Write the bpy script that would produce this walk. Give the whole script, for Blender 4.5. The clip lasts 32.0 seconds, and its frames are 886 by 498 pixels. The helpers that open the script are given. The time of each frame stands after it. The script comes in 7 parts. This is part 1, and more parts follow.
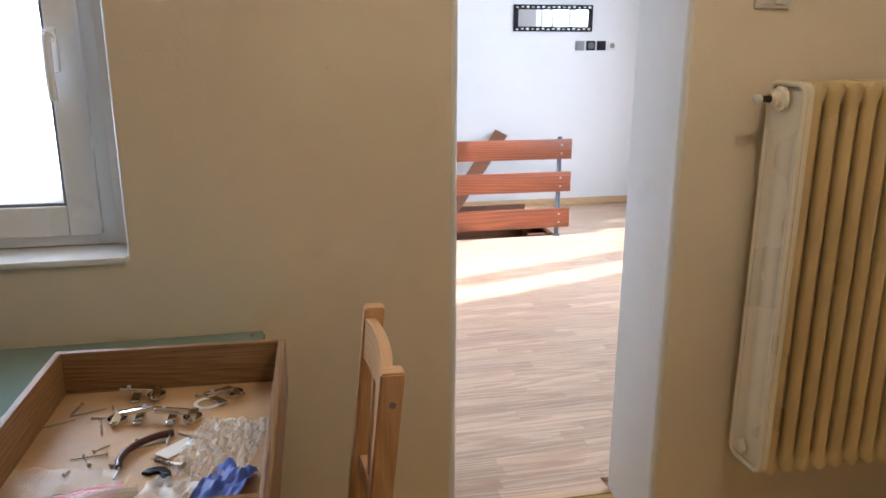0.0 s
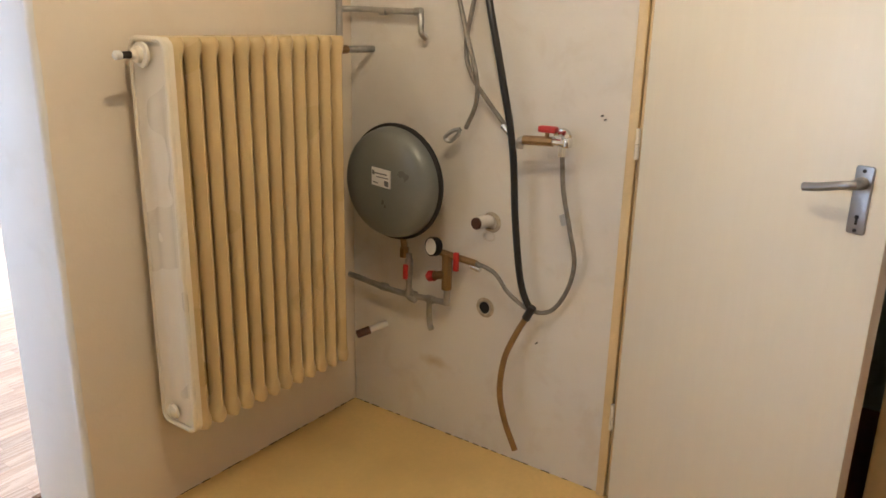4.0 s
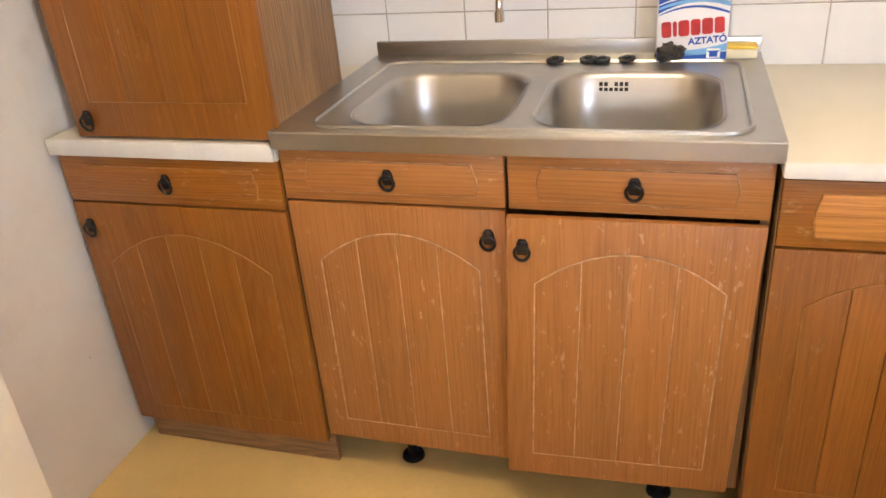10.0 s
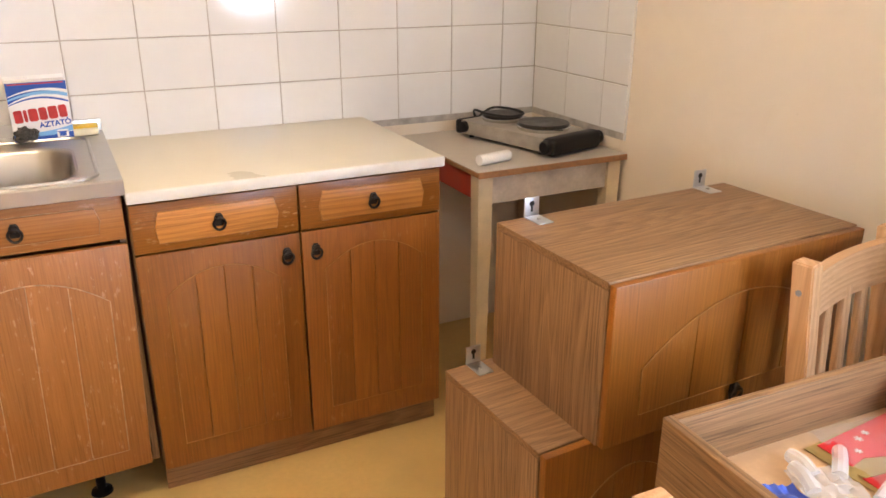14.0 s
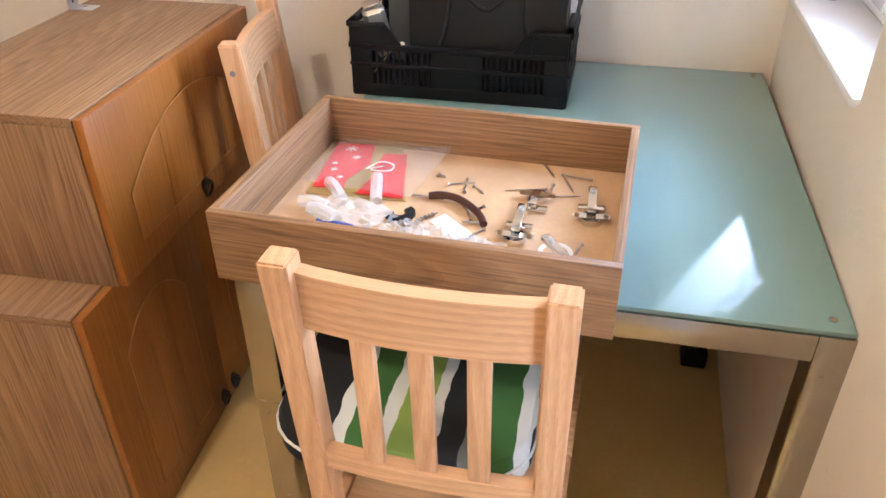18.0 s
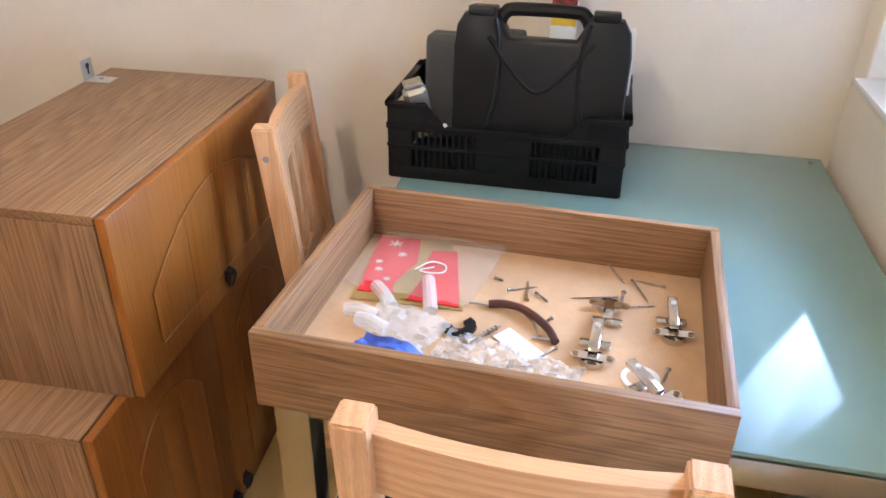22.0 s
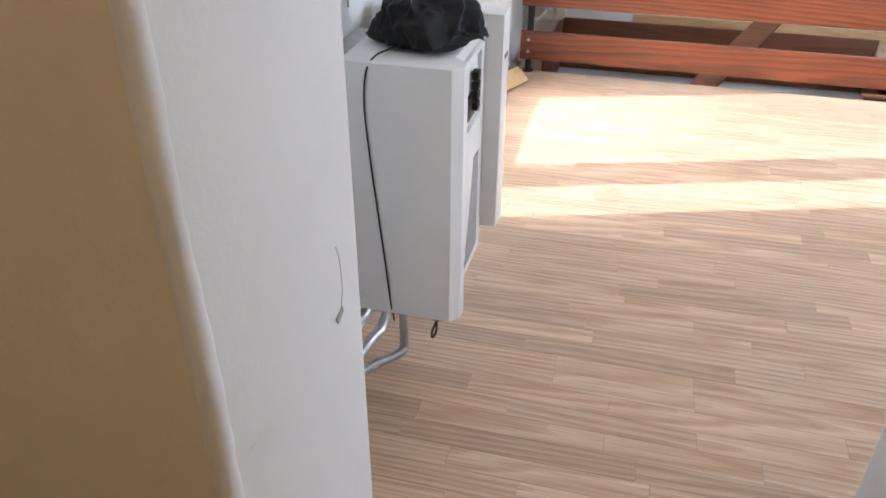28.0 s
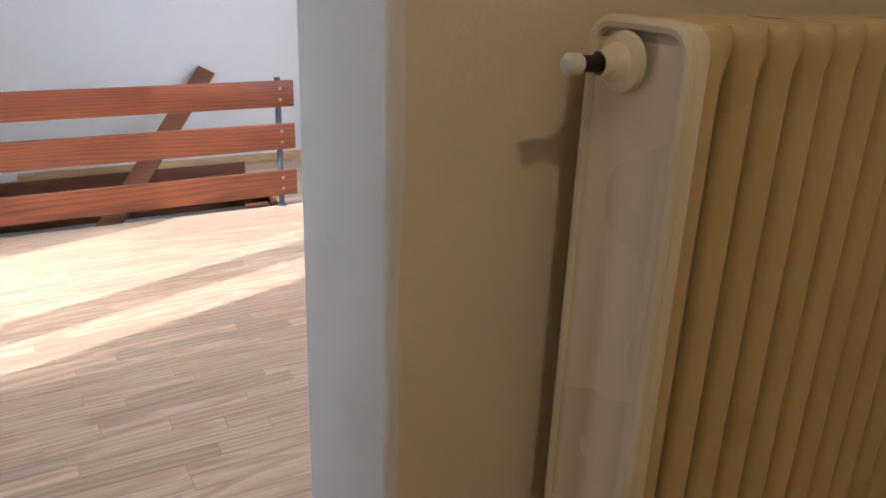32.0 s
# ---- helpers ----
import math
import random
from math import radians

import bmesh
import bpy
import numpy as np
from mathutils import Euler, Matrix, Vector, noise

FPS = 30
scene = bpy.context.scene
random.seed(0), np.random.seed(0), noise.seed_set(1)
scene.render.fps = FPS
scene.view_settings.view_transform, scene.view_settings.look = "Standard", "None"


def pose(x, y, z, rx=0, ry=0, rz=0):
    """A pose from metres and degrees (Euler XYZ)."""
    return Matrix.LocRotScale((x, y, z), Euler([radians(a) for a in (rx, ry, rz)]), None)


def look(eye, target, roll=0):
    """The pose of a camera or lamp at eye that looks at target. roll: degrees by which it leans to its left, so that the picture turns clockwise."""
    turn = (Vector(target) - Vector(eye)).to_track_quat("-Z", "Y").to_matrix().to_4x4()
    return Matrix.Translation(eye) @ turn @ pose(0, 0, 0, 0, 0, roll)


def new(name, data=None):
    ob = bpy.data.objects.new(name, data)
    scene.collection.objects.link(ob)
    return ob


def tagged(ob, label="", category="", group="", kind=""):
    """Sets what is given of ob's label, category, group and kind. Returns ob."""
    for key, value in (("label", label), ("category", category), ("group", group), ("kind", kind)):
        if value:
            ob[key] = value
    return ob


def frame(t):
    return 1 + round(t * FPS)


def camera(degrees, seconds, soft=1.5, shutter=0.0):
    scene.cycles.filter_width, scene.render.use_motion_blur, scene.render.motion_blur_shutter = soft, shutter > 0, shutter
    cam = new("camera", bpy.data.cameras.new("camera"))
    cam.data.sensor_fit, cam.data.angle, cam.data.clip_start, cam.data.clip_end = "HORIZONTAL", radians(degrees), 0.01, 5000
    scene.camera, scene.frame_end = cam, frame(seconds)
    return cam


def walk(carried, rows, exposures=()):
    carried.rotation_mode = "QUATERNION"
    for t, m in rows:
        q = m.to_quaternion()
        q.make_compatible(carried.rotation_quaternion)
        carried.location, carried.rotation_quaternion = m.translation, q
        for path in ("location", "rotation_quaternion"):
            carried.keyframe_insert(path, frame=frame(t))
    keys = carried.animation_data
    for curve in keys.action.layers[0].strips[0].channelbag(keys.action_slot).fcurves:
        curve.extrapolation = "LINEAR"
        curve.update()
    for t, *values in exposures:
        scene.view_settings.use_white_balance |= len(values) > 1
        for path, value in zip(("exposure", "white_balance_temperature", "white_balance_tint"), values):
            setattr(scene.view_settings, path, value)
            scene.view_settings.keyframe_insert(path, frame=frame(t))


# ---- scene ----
cam = camera(59.9, 32.0, soft=1.6)
PATH = [
    (0, (0.008, 0.036, 1.453), (0.399, 1.924, 0.924), 0.1),
    (0.5, (0.03, 0.093, 1.448), (0.566, 1.932, 0.873), 0.0),
    (1, (-0.05, 0.152, 1.436), (0.719, 1.896, 0.832), 0.1),
    (1.5, (-0.152, 0.186, 1.419), (0.865, 1.782, 0.772), 0.4),
    (2, (-0.202, 0.186, 1.417), (0.991, 1.643, 0.742), 0.9),
    (2.5, (-0.172, 0.15, 1.428), (1.125, 1.519, 0.76), 0.7),
    (4.5, (0.206, 0.054, 1.405), (1.854, 1.042, 0.852), 1.5),
    (5, (0.308, 0.151, 1.401), (2.054, 0.962, 0.86), 1.6),
    (5.5, (0.381, 0.256, 1.398), (2.236, 0.756, 0.842), 1.3),
    (6, (0.521, 0.285, 1.378), (2.41, 0.5, 0.76), 0.4),
    (6.5, (0.662, 0.282, 1.402), (2.557, 0.17, 0.771), -0.9),
    (7, (0.708, 0.4, 1.432), (2.551, -0.067, 0.809), -1.6),
    (7.5, (0.71, 0.471, 1.438), (2.438, -0.346, 0.847), -1.8),
    (8, (0.707, 0.432, 1.443), (2.228, -0.744, 0.891), -1.4),
    (8.5, (0.712, 0.598, 1.403), (1.876, -0.908, 0.788), -1.2),
    (9, (0.657, 0.716, 1.404), (1.561, -0.894, 0.636), -2.3),
    (9.5, (0.617, 0.855, 1.402), (1.372, -0.794, 0.558), -4.3),
    (10, (0.694, 1.04, 1.395), (1.254, -0.651, 0.485), -4.9),
    (10.5, (0.686, 1.155, 1.411), (1.18, -0.561, 0.51), -3.4),
    (11, (0.674, 1.296, 1.427), (1.086, -0.481, 0.607), -2.1),
    (11.5, (0.77, 1.439, 1.429), (0.936, -0.387, 0.63), -1.0),
    (12, (0.717, 1.54, 1.428), (0.572, -0.293, 0.641), 0.1),
    (12.5, (0.69, 1.625, 1.437), (0.259, -0.178, 0.685), 0.5),
    (13, (0.661, 1.651, 1.437), (0.068, -0.116, 0.712), 0.1),
    (13.5, (0.639, 1.647, 1.43), (-0.068, -0.083, 0.716), 0.2),
    (15.5, (0.604, 1.612, 1.411), (-0.722, 0.346, 0.613), -0.4),
    (16, (0.594, 1.568, 1.394), (-0.879, 0.529, 0.527), -0.6),
    (16.5, (0.663, 1.488, 1.394), (-0.941, 0.719, 0.479), -2.2),
    (17, (0.756, 1.44, 1.395), (-0.904, 0.918, 0.409), -2.9),
    (17.5, (0.791, 1.501, 1.39), (-0.875, 1.123, 0.351), -1.4),
    (18, (0.811, 1.521, 1.396), (-0.825, 1.155, 0.304), -0.5),
    (18.5, (0.806, 1.51, 1.402), (-0.792, 1.103, 0.27), -0.0),
    (19, (0.795, 1.484, 1.398), (-0.784, 1.045, 0.252), 0.3),
    (19.5, (0.802, 1.446, 1.41), (-0.781, 0.969, 0.284), 0.9),
    (20, (0.817, 1.397, 1.415), (-0.784, 0.853, 0.348), 1.3),
    (20.5, (0.813, 1.35, 1.408), (-0.814, 0.725, 0.427), 2.1),
    (21, (0.756, 1.374, 1.424), (-0.932, 0.713, 0.58), 2.8),
    (21.5, (0.657, 1.422, 1.427), (-1.043, 0.794, 0.582), 2.8),
    (22, (0.674, 1.374, 1.413), (-1.029, 1.031, 0.421), 0.9),
    (22.5, (0.744, 1.325, 1.396), (-0.915, 1.512, 0.295), 0.4),
    (23, (0.797, 1.351, 1.412), (-0.745, 2.015, 0.325), 2.0),
    (23.5, (0.809, 1.379, 1.405), (-0.602, 2.338, 0.361), 1.8),
    (24, (0.824, 1.389, 1.403), (-0.475, 2.514, 0.379), 1.5),
    (24.5, (0.822, 1.392, 1.402), (-0.413, 2.597, 0.39), 1.3),
    (26.5, (0.846, 1.399, 1.39), (-0.238, 2.717, 0.346), 0.4),
    (27, (0.79, 1.455, 1.378), (-0.221, 2.79, 0.284), -0.5),
    (27.5, (0.748, 1.502, 1.366), (-0.008, 2.993, 0.269), 0.2),
    (28, (0.713, 1.477, 1.365), (0.289, 3.118, 0.304), 0.3),
    (28.5, (0.707, 1.434, 1.378), (0.507, 3.156, 0.381), 0.7),
    (29, (0.695, 1.403, 1.381), (0.602, 3.186, 0.48), 0.7),
    (29.5, (0.7053, 1.4160, 1.4000), (0.6625, 5.3732, -0.2818), 0.9),
    (30, (0.7267, 1.4640, 1.4090), (0.8733, 5.5034, -0.0593), 1.4),
    (30.5, (0.7100, 1.4610, 1.3970), (1.2265, 5.5126, 0.0450), 2.5),
    (31, (0.6360, 1.4030, 1.3940), (1.7204, 5.3485, 0.0459), 3.1),
    (31.5, (0.5980, 1.3110, 1.4180), (2.1652, 5.0560, -0.0159), 2.5),
    (32, (0.671, 1.156, 1.399), (1.603, 2.781, 0.697), 2.1),
]
EXPOSURES = [(0, 1.15, 5500, 10), (1, 1.27, 5400, 10), (2.5, 1.58, 5400, 9), (4.5, 2.15, 5300, 10), (5.5, 2.4, 4600, 10), (7, 2.36, 4700, 12), (8.2, 2.45, 5200, 13), (9.2, 2.55, 5850, 14), (10.5, 2.6, 5600, 14), (12, 2.55, 5800, 15), (13.5, 2.5, 5900, 17), (16, 2.7, 5000, 16), (19, 2.75, 5000, 16), (21.5, 2.7, 4800, 15), (22.5, 2.4, 4900, 14), (23, 2.15, 5000, 13), (24, 1.5, 5500, 12), (24.5, 1.35, 5900, 11), (26.5, 1.35, 6000, 11), (27, 1.2, 6000, 11), (28, 0.7, 5800, 10), (30.5, 0.45, 5600, 10), (31.2, 0.5, 5700, 10), (32, 0.5, 5700, 11)]
walk(cam, [(t, look(eye, target, roll)) for t, eye, target, roll in PATH], EXPOSURES)

# ---- world, sun, exposure ----
world = bpy.data.worlds.new("sky")
scene.world = world
world.use_nodes = True
wn = world.node_tree
sky = wn.nodes.new("ShaderNodeTexSky")
sky.sky_type = "NISHITA"
sky.sun_disc = False
SUN_ELEV, SUN_FROM = 33.0, 252.0
sky.sun_elevation, sky.sun_rotation = radians(SUN_ELEV), radians(SUN_FROM)
wn.links.new(sky.outputs[0], wn.nodes["Background"].inputs[0])
wn.nodes["Background"].inputs[1].default_value = 0.065
sun_data = bpy.data.lights.new("sun", "SUN")
sun_data.energy, sun_data.angle, sun_data.color = 5.0, radians(0.6), (1.0, 0.975, 0.94)
sun = new("sun", sun_data)
sun_way = Vector((math.sin(radians(SUN_FROM)) * math.cos(radians(SUN_ELEV)), math.cos(radians(SUN_FROM)) * math.cos(radians(SUN_ELEV)), math.sin(radians(SUN_ELEV))))
sun.matrix_world = look(sun_way * 20, (0, 0, 0))
BULB_POWER = 8.0


def sky_lamp(name, at, to, w, h, power, tint=(1, 1, 1), spread=180):
    """Skylight standing in a window's opening."""
    d = bpy.data.lights.new(name, "AREA")
    d.shape, d.size, d.size_y, d.energy, d.color = "RECTANGLE", w, h, power, tint
    ob = new(name, d)
    d.spread = radians(spread)
    ob.matrix_world = look(at, to)
    return ob

# ---- materials ----
def nodes_of(name):
    m = bpy.data.materials.new(name)
    m.use_nodes = True
    return m, m.node_tree, m.node_tree.nodes["Principled BSDF"]


def mix(t, fac, a, b, kind="MIX"):
    n = t.nodes.new("ShaderNodeMix")
    n.data_type, n.blend_type = "RGBA", kind
    for k, v in ((0, fac), (6, a), (7, b)):
        if hasattr(v, "is_output"):
            t.links.new(v, n.inputs[k])
        elif isinstance(v, (int, float)):
            n.inputs[k].default_value = v
        else:
            n.inputs[k].default_value = (*v, 1)
    return n.outputs[2]


def maths(t, op, a, b=0.0):
    n = t.nodes.new("ShaderNodeMath")
    n.operation = op
    for k, v in ((0, a), (1, b)):
        if hasattr(v, "is_output"):
            t.links.new(v, n.inputs[k])
        else:
            n.inputs[k].default_value = v
    return n.outputs[0]


def coords(t, scale=(1, 1, 1), by_object=False):
    """Object coordinates, stretched; by_object shifts them for each object."""
    tc = t.nodes.new("ShaderNodeTexCoord")
    mp = t.nodes.new("ShaderNodeMapping")
    mp.inputs["Scale"].default_value = scale
    t.links.new(tc.outputs["Object"], mp.inputs[0])
    if by_object:
        oi = t.nodes.new("ShaderNodeObjectInfo")
        sc = t.nodes.new("ShaderNodeVectorMath")
        sc.operation = "SCALE"
        sc.inputs[0].default_value = (17.0, 31.0, 23.0)
        t.links.new(oi.outputs["Random"], sc.inputs["Scale"])
        t.links.new(sc.outputs[0], mp.inputs["Location"])
    return mp.outputs[0]


def noise_of(t, vec, scale, detail=4.0, rough=0.55, distort=0.0):
    n = t.nodes.new("ShaderNodeTexNoise")
    n.inputs["Scale"].default_value, n.inputs["Detail"].default_value = scale, detail
    n.inputs["Roughness"].default_value, n.inputs["Distortion"].default_value = rough, distort
    t.links.new(vec, n.inputs["Vector"])
    return n.outputs[0]


def ramp(t, fac, a, b, lo=0.0, hi=1.0):
    n = t.nodes.new("ShaderNodeMapRange")
    n.inputs["From Min"].default_value, n.inputs["From Max"].default_value = a, b
    n.inputs["To Min"].default_value, n.inputs["To Max"].default_value = lo, hi
    t.links.new(fac, n.inputs[0])
    return n.outputs[0]


def bump(t, p, height, strength=0.2, dist=0.002):
    n = t.nodes.new("ShaderNodeBump")
    n.inputs["Strength"].default_value, n.inputs["Distance"].default_value = strength, dist
    t.links.new(height, n.inputs["Height"])
    t.links.new(n.outputs[0], p.inputs["Normal"])


def plain(name, color, rough=0.5, metal=0.0, vary=0.12, scale=9.0, bumps=0.0, fine=120.0, spec=None, detail=4.0):
    """A surface of one colour with soft blotches, fine grain and uneven gloss."""
    m, t, p = nodes_of(name)
    v = coords(t, (1, 1, 1), True)
    n1, n2 = noise_of(t, v, scale, detail), noise_of(t, v, fine, 3.0)
    dark = tuple(c * (1 - vary) for c in color)
    lite = tuple(min(1, c * (1 + vary * 0.5)) for c in color)
    c = mix(t, ramp(t, n1, 0.3, 0.7), dark, lite)
    c = mix(t, ramp(t, n2, 0.35, 0.65, 0.0, 0.25), c, dark)
    t.links.new(c, p.inputs["Base Color"])
    p.inputs["Metallic"].default_value = metal
    t.links.new(ramp(t, n1, 0.3, 0.7, max(0.02, rough * 0.8), min(1.0, rough * 1.2)), p.inputs["Roughness"])
    if spec is not None:
        p.inputs["Specular IOR Level"].default_value = spec
    if bumps:
        bump(t, p, n2, bumps, 0.001)
    return m


def wall_paint(name, color, stain, stain_amount=0.25, relief=0.25):
    """Old rolled paint on plaster: long trowel waves, fine stipple, smudges and scuffs."""
    m, t, p = nodes_of(name)
    v = coords(t)
    big, mid, fine = noise_of(t, v, 1.3, 3.0), noise_of(t, v, 7.0, 6.0, 0.6, 0.4), noise_of(t, v, 160.0, 2.0)
    c = mix(t, ramp(t, big, 0.35, 0.68, 0.0, stain_amount), color, stain)
    c = mix(t, ramp(t, mid, 0.55, 0.75, 0.0, stain_amount * 0.9), c, stain)
    c = mix(t, ramp(t, noise_of(t, v, 28.0, 5.0, 0.7), 0.70, 0.74, 0.0, stain_amount * 1.2), c, tuple(s * 0.55 for s in stain))
    t.links.new(c, p.inputs["Base Color"])
    t.links.new(ramp(t, mid, 0.3, 0.7, 0.55, 0.8), p.inputs["Roughness"])
    h = maths(t, "ADD", maths(t, "MULTIPLY", mid, 1.5), maths(t, "MULTIPLY", fine, 0.35))
    bump(t, p, h, relief, 0.006)
    return m


def wood(name, dark, light, along="z", ring=1.0, rough=0.45, coat=0.0, pores=0.5, by_object=True, tone=0.12, relief=0.12, spread=0.3, flecks=0.0, lines=0.66):
    """Boards with cathedral figure, year-ring lines, fibre streaks and open pores along one axis."""
    m, t, p = nodes_of(name)
    k = "xyz".index(along)

    def stretched(s):
        sc = [1.0, 1.0, 1.0]
        sc[k] = s
        return coords(t, sc, by_object)

    tc = t.nodes.new("ShaderNodeTexCoord")
    heart = t.nodes.new("ShaderNodeMapping")
    sc = [1.0, 1.0, 1.0]
    sc[k] = 0.055
    heart.inputs["Scale"].default_value = sc
    oi = t.nodes.new("ShaderNodeObjectInfo")
    away = t.nodes.new("ShaderNodeVectorMath")
    away.operation = "MULTIPLY_ADD"
    t.links.new(oi.outputs["Random"], away.inputs[0])
    away.inputs[1].default_value, away.inputs[2].default_value = (spread * 1.3, -spread, spread * 0.7), (-spread * 0.6, spread * 0.45, -spread * 0.3)
    t.links.new(away.outputs[0], heart.inputs["Location"])
    t.links.new(tc.outputs["Object"], heart.inputs[0])
    far = t.nodes.new("ShaderNodeVectorMath")
    far.operation = "LENGTH"
    t.links.new(heart.outputs[0], far.inputs[0])
    warp = noise_of(t, stretched(0.10), 6.0, 3.0, 0.5, 0.3)
    r = maths(t, "ADD", far.outputs["Value"], maths(t, "MULTIPLY", warp, 0.11))
    saw = maths(t, "FRACT", maths(t, "MULTIPLY", r, 105.0 * ring))
    line = maths(t, "POWER", maths(t, "PINGPONG", maths(t, "MULTIPLY", saw, 1.0), 0.72), 1.6)
    blotch = noise_of(t, stretched(0.12), 9.0, 3.0, 0.5)
    fibre = noise_of(t, stretched(0.012), 420.0, 3.0, 0.6)
    pore = noise_of(t, stretched(0.018), 330.0, 3.0, 0.6)
    f = maths(t, "ADD", maths(t, "MULTIPLY", line, lines), maths(t, "ADD", maths(t, "MULTIPLY", fibre, 0.70), maths(t, "MULTIPLY", blotch, 0.42 + 0.8 * (0.66 - lines))))
    c = mix(t, ramp(t, f, 0.40, 1.20), light, dark)
    c = mix(t, ramp(t, pore, 0.53, 0.63, 0.0, pores), c, tuple(d * 0.5 for d in dark))
    if flecks:
        worn = noise_of(t, stretched(0.35), 75.0, 4.0, 0.7)
        area = noise_of(t, stretched(0.6), 5.0, 2.0)
        c = mix(t, maths(t, "MULTIPLY", ramp(t, worn, 0.60, 0.68, 0.0, flecks), ramp(t, area, 0.42, 0.62)), c, (0.62, 0.40, 0.22))
    if tone:
        hsv = t.nodes.new("ShaderNodeHueSaturation")
        t.links.new(ramp(t, oi.outputs["Random"], 0.0, 1.0, 1 - tone, 1 + tone), hsv.inputs["Value"])
        t.links.new(c, hsv.inputs["Color"])
        c = hsv.outputs[0]
    t.links.new(c, p.inputs["Base Color"])
    t.links.new(ramp(t, fibre, 0.3, 0.7, rough * 0.85, rough * 1.2), p.inputs["Roughness"])
    p.inputs["Coat Weight"].default_value = coat
    p.inputs["Coat Roughness"].default_value = 0.25
    bump(t, p, f, relief, 0.001)
    return m


def metal(name, color, rough=0.3, brush=None, spots=0.0):
    """Bare metal; brush: the axis of the brushing; spots: lime marks and tarnish."""
    m, t, p = nodes_of(name)
    sc = [1.0, 1.0, 1.0]
    if brush:
        sc["xyz".index(brush)] = 0.01
    v = coords(t, sc, True)
    n1, n2 = noise_of(t, coords(t, (1, 1, 1), True), 14.0, 5.0, 0.6), noise_of(t, v, 260.0 if brush else 90.0, 3.0)
    c = mix(t, ramp(t, n1, 0.45, 0.75, 0.0, spots), color, tuple(x * 0.55 for x in color))
    t.links.new(c, p.inputs["Base Color"])
    p.inputs["Metallic"].default_value = 1.0
    t.links.new(ramp(t, maths(t, "ADD", n1, maths(t, "MULTIPLY", n2, 0.5)), 0.4, 1.1, rough * (0.9 if brush else 0.7), rough * (1.15 if brush else 1.4)), p.inputs["Roughness"])
    if not brush:
        bump(t, p, n2, 0.03, 0.0005)
    return m


def clear(name, color=(1, 1, 1), rough=0.0, ior=1.45, alpha=1.0):
    m, t, p = nodes_of(name)
    p.inputs["Base Color"].default_value = (*color, 1)
    p.inputs["Transmission Weight"].default_value = 1.0
    p.inputs["Roughness"].default_value = rough
    p.inputs["IOR"].default_value = ior
    p.inputs["Alpha"].default_value = alpha
    return m


CREAM = wall_paint("cream wall paint", (0.78, 0.705, 0.585), (0.68, 0.56, 0.41), 0.3)
WHITE_WALL = wall_paint("white wall paint", (0.81, 0.808, 0.812), (0.68, 0.68, 0.68), 0.2, 0.14)
PIPE_WALL = wall_paint("stained white wall paint", (0.80, 0.78, 0.74), (0.60, 0.52, 0.42), 0.4, 0.3)
EAST_WALL = wall_paint("stained pipe wall paint", (0.80, 0.78, 0.74), (0.60, 0.52, 0.42), 0.4, 0.3)
et_ = EAST_WALL.node_tree
em_ = et_.nodes.new("ShaderNodeMapping")
em_.inputs["Location"].default_value, em_.inputs["Scale"].default_value = (0.0, -1.50 * 12, -0.262 * 34), (0.0, 12.0, 34.0)
et_.links.new(et_.nodes.new("ShaderNodeTexCoord").outputs["Object"], em_.inputs[0])
el_ = et_.nodes.new("ShaderNodeVectorMath")
el_.operation = "LENGTH"
et_.links.new(em_.outputs[0], el_.inputs[0])
ef_ = maths(et_, "ADD", el_.outputs["Value"], maths(et_, "MULTIPLY", noise_of(et_, coords(et_), 22.0), 1.2))
ep_ = et_.nodes["Principled BSDF"].inputs["Base Color"]
et_.links.new(mix(et_, ramp(et_, ef_, 1.5, 0.6, 0.0, 0.55), ep_.links[0].from_socket, (0.50, 0.36, 0.14)), ep_)
JAMB = wall_paint("jamb gloss paint", (0.81, 0.806, 0.806), (0.66, 0.64, 0.61), 0.3, 0.12)
CEIL = wall_paint("ceiling paint", (0.82, 0.80, 0.76), (0.7, 0.68, 0.62), 0.2, 0.15)
LINO = plain("yellow linoleum", (0.72, 0.51, 0.185), 0.38, vary=0.16, scale=2.6, bumps=0.12, fine=60.0)
OAK_A, OAK_B = (0.190, 0.063, 0.006), (0.350, 0.130, 0.012)
OAK = wood("oak veneer", OAK_A, OAK_B, "z", 1.25, 0.40, 0.12, 0.3, tone=0.05, flecks=0.2, lines=0.3)
OAK_WORN = wood("worn oak veneer", (0.290, 0.110, 0.020), (0.440, 0.190, 0.046), "z", 1.25, 0.40, 0.15, 0.35, tone=0.05, flecks=0.6, lines=0.38)
OAK_WORN_H = wood("worn oak veneer crosswise", (0.290, 0.110, 0.020), (0.440, 0.190, 0.046), "x", 1.25, 0.40, 0.15, 0.35, tone=0.05, flecks=0.6, lines=0.5)
OAK_H = wood("oak veneer crosswise", OAK_A, OAK_B, "x", 1.25, 0.34, 0.25, 0.4, tone=0.06, flecks=0.55, lines=0.45)
OAK_PALE = wood("oak raised panel", (0.32, 0.120, 0.020), (0.57, 0.250, 0.050), "x", 0.8, 0.34, 0.25, 0.4, tone=0.06)
CAR_A, CAR_B = (0.150, 0.076, 0.030), (0.395, 0.228, 0.100)
CARCASS = wood("oak print carcass board", CAR_A, CAR_B, "z", 1.35, 0.5, 0.0, 0.6, tone=0.05, lines=0.45)
CARCASS_X = wood("oak print carcass board lengthwise", CAR_A, CAR_B, "x", 1.35, 0.5, 0.0, 0.6, tone=0.05, lines=0.45)
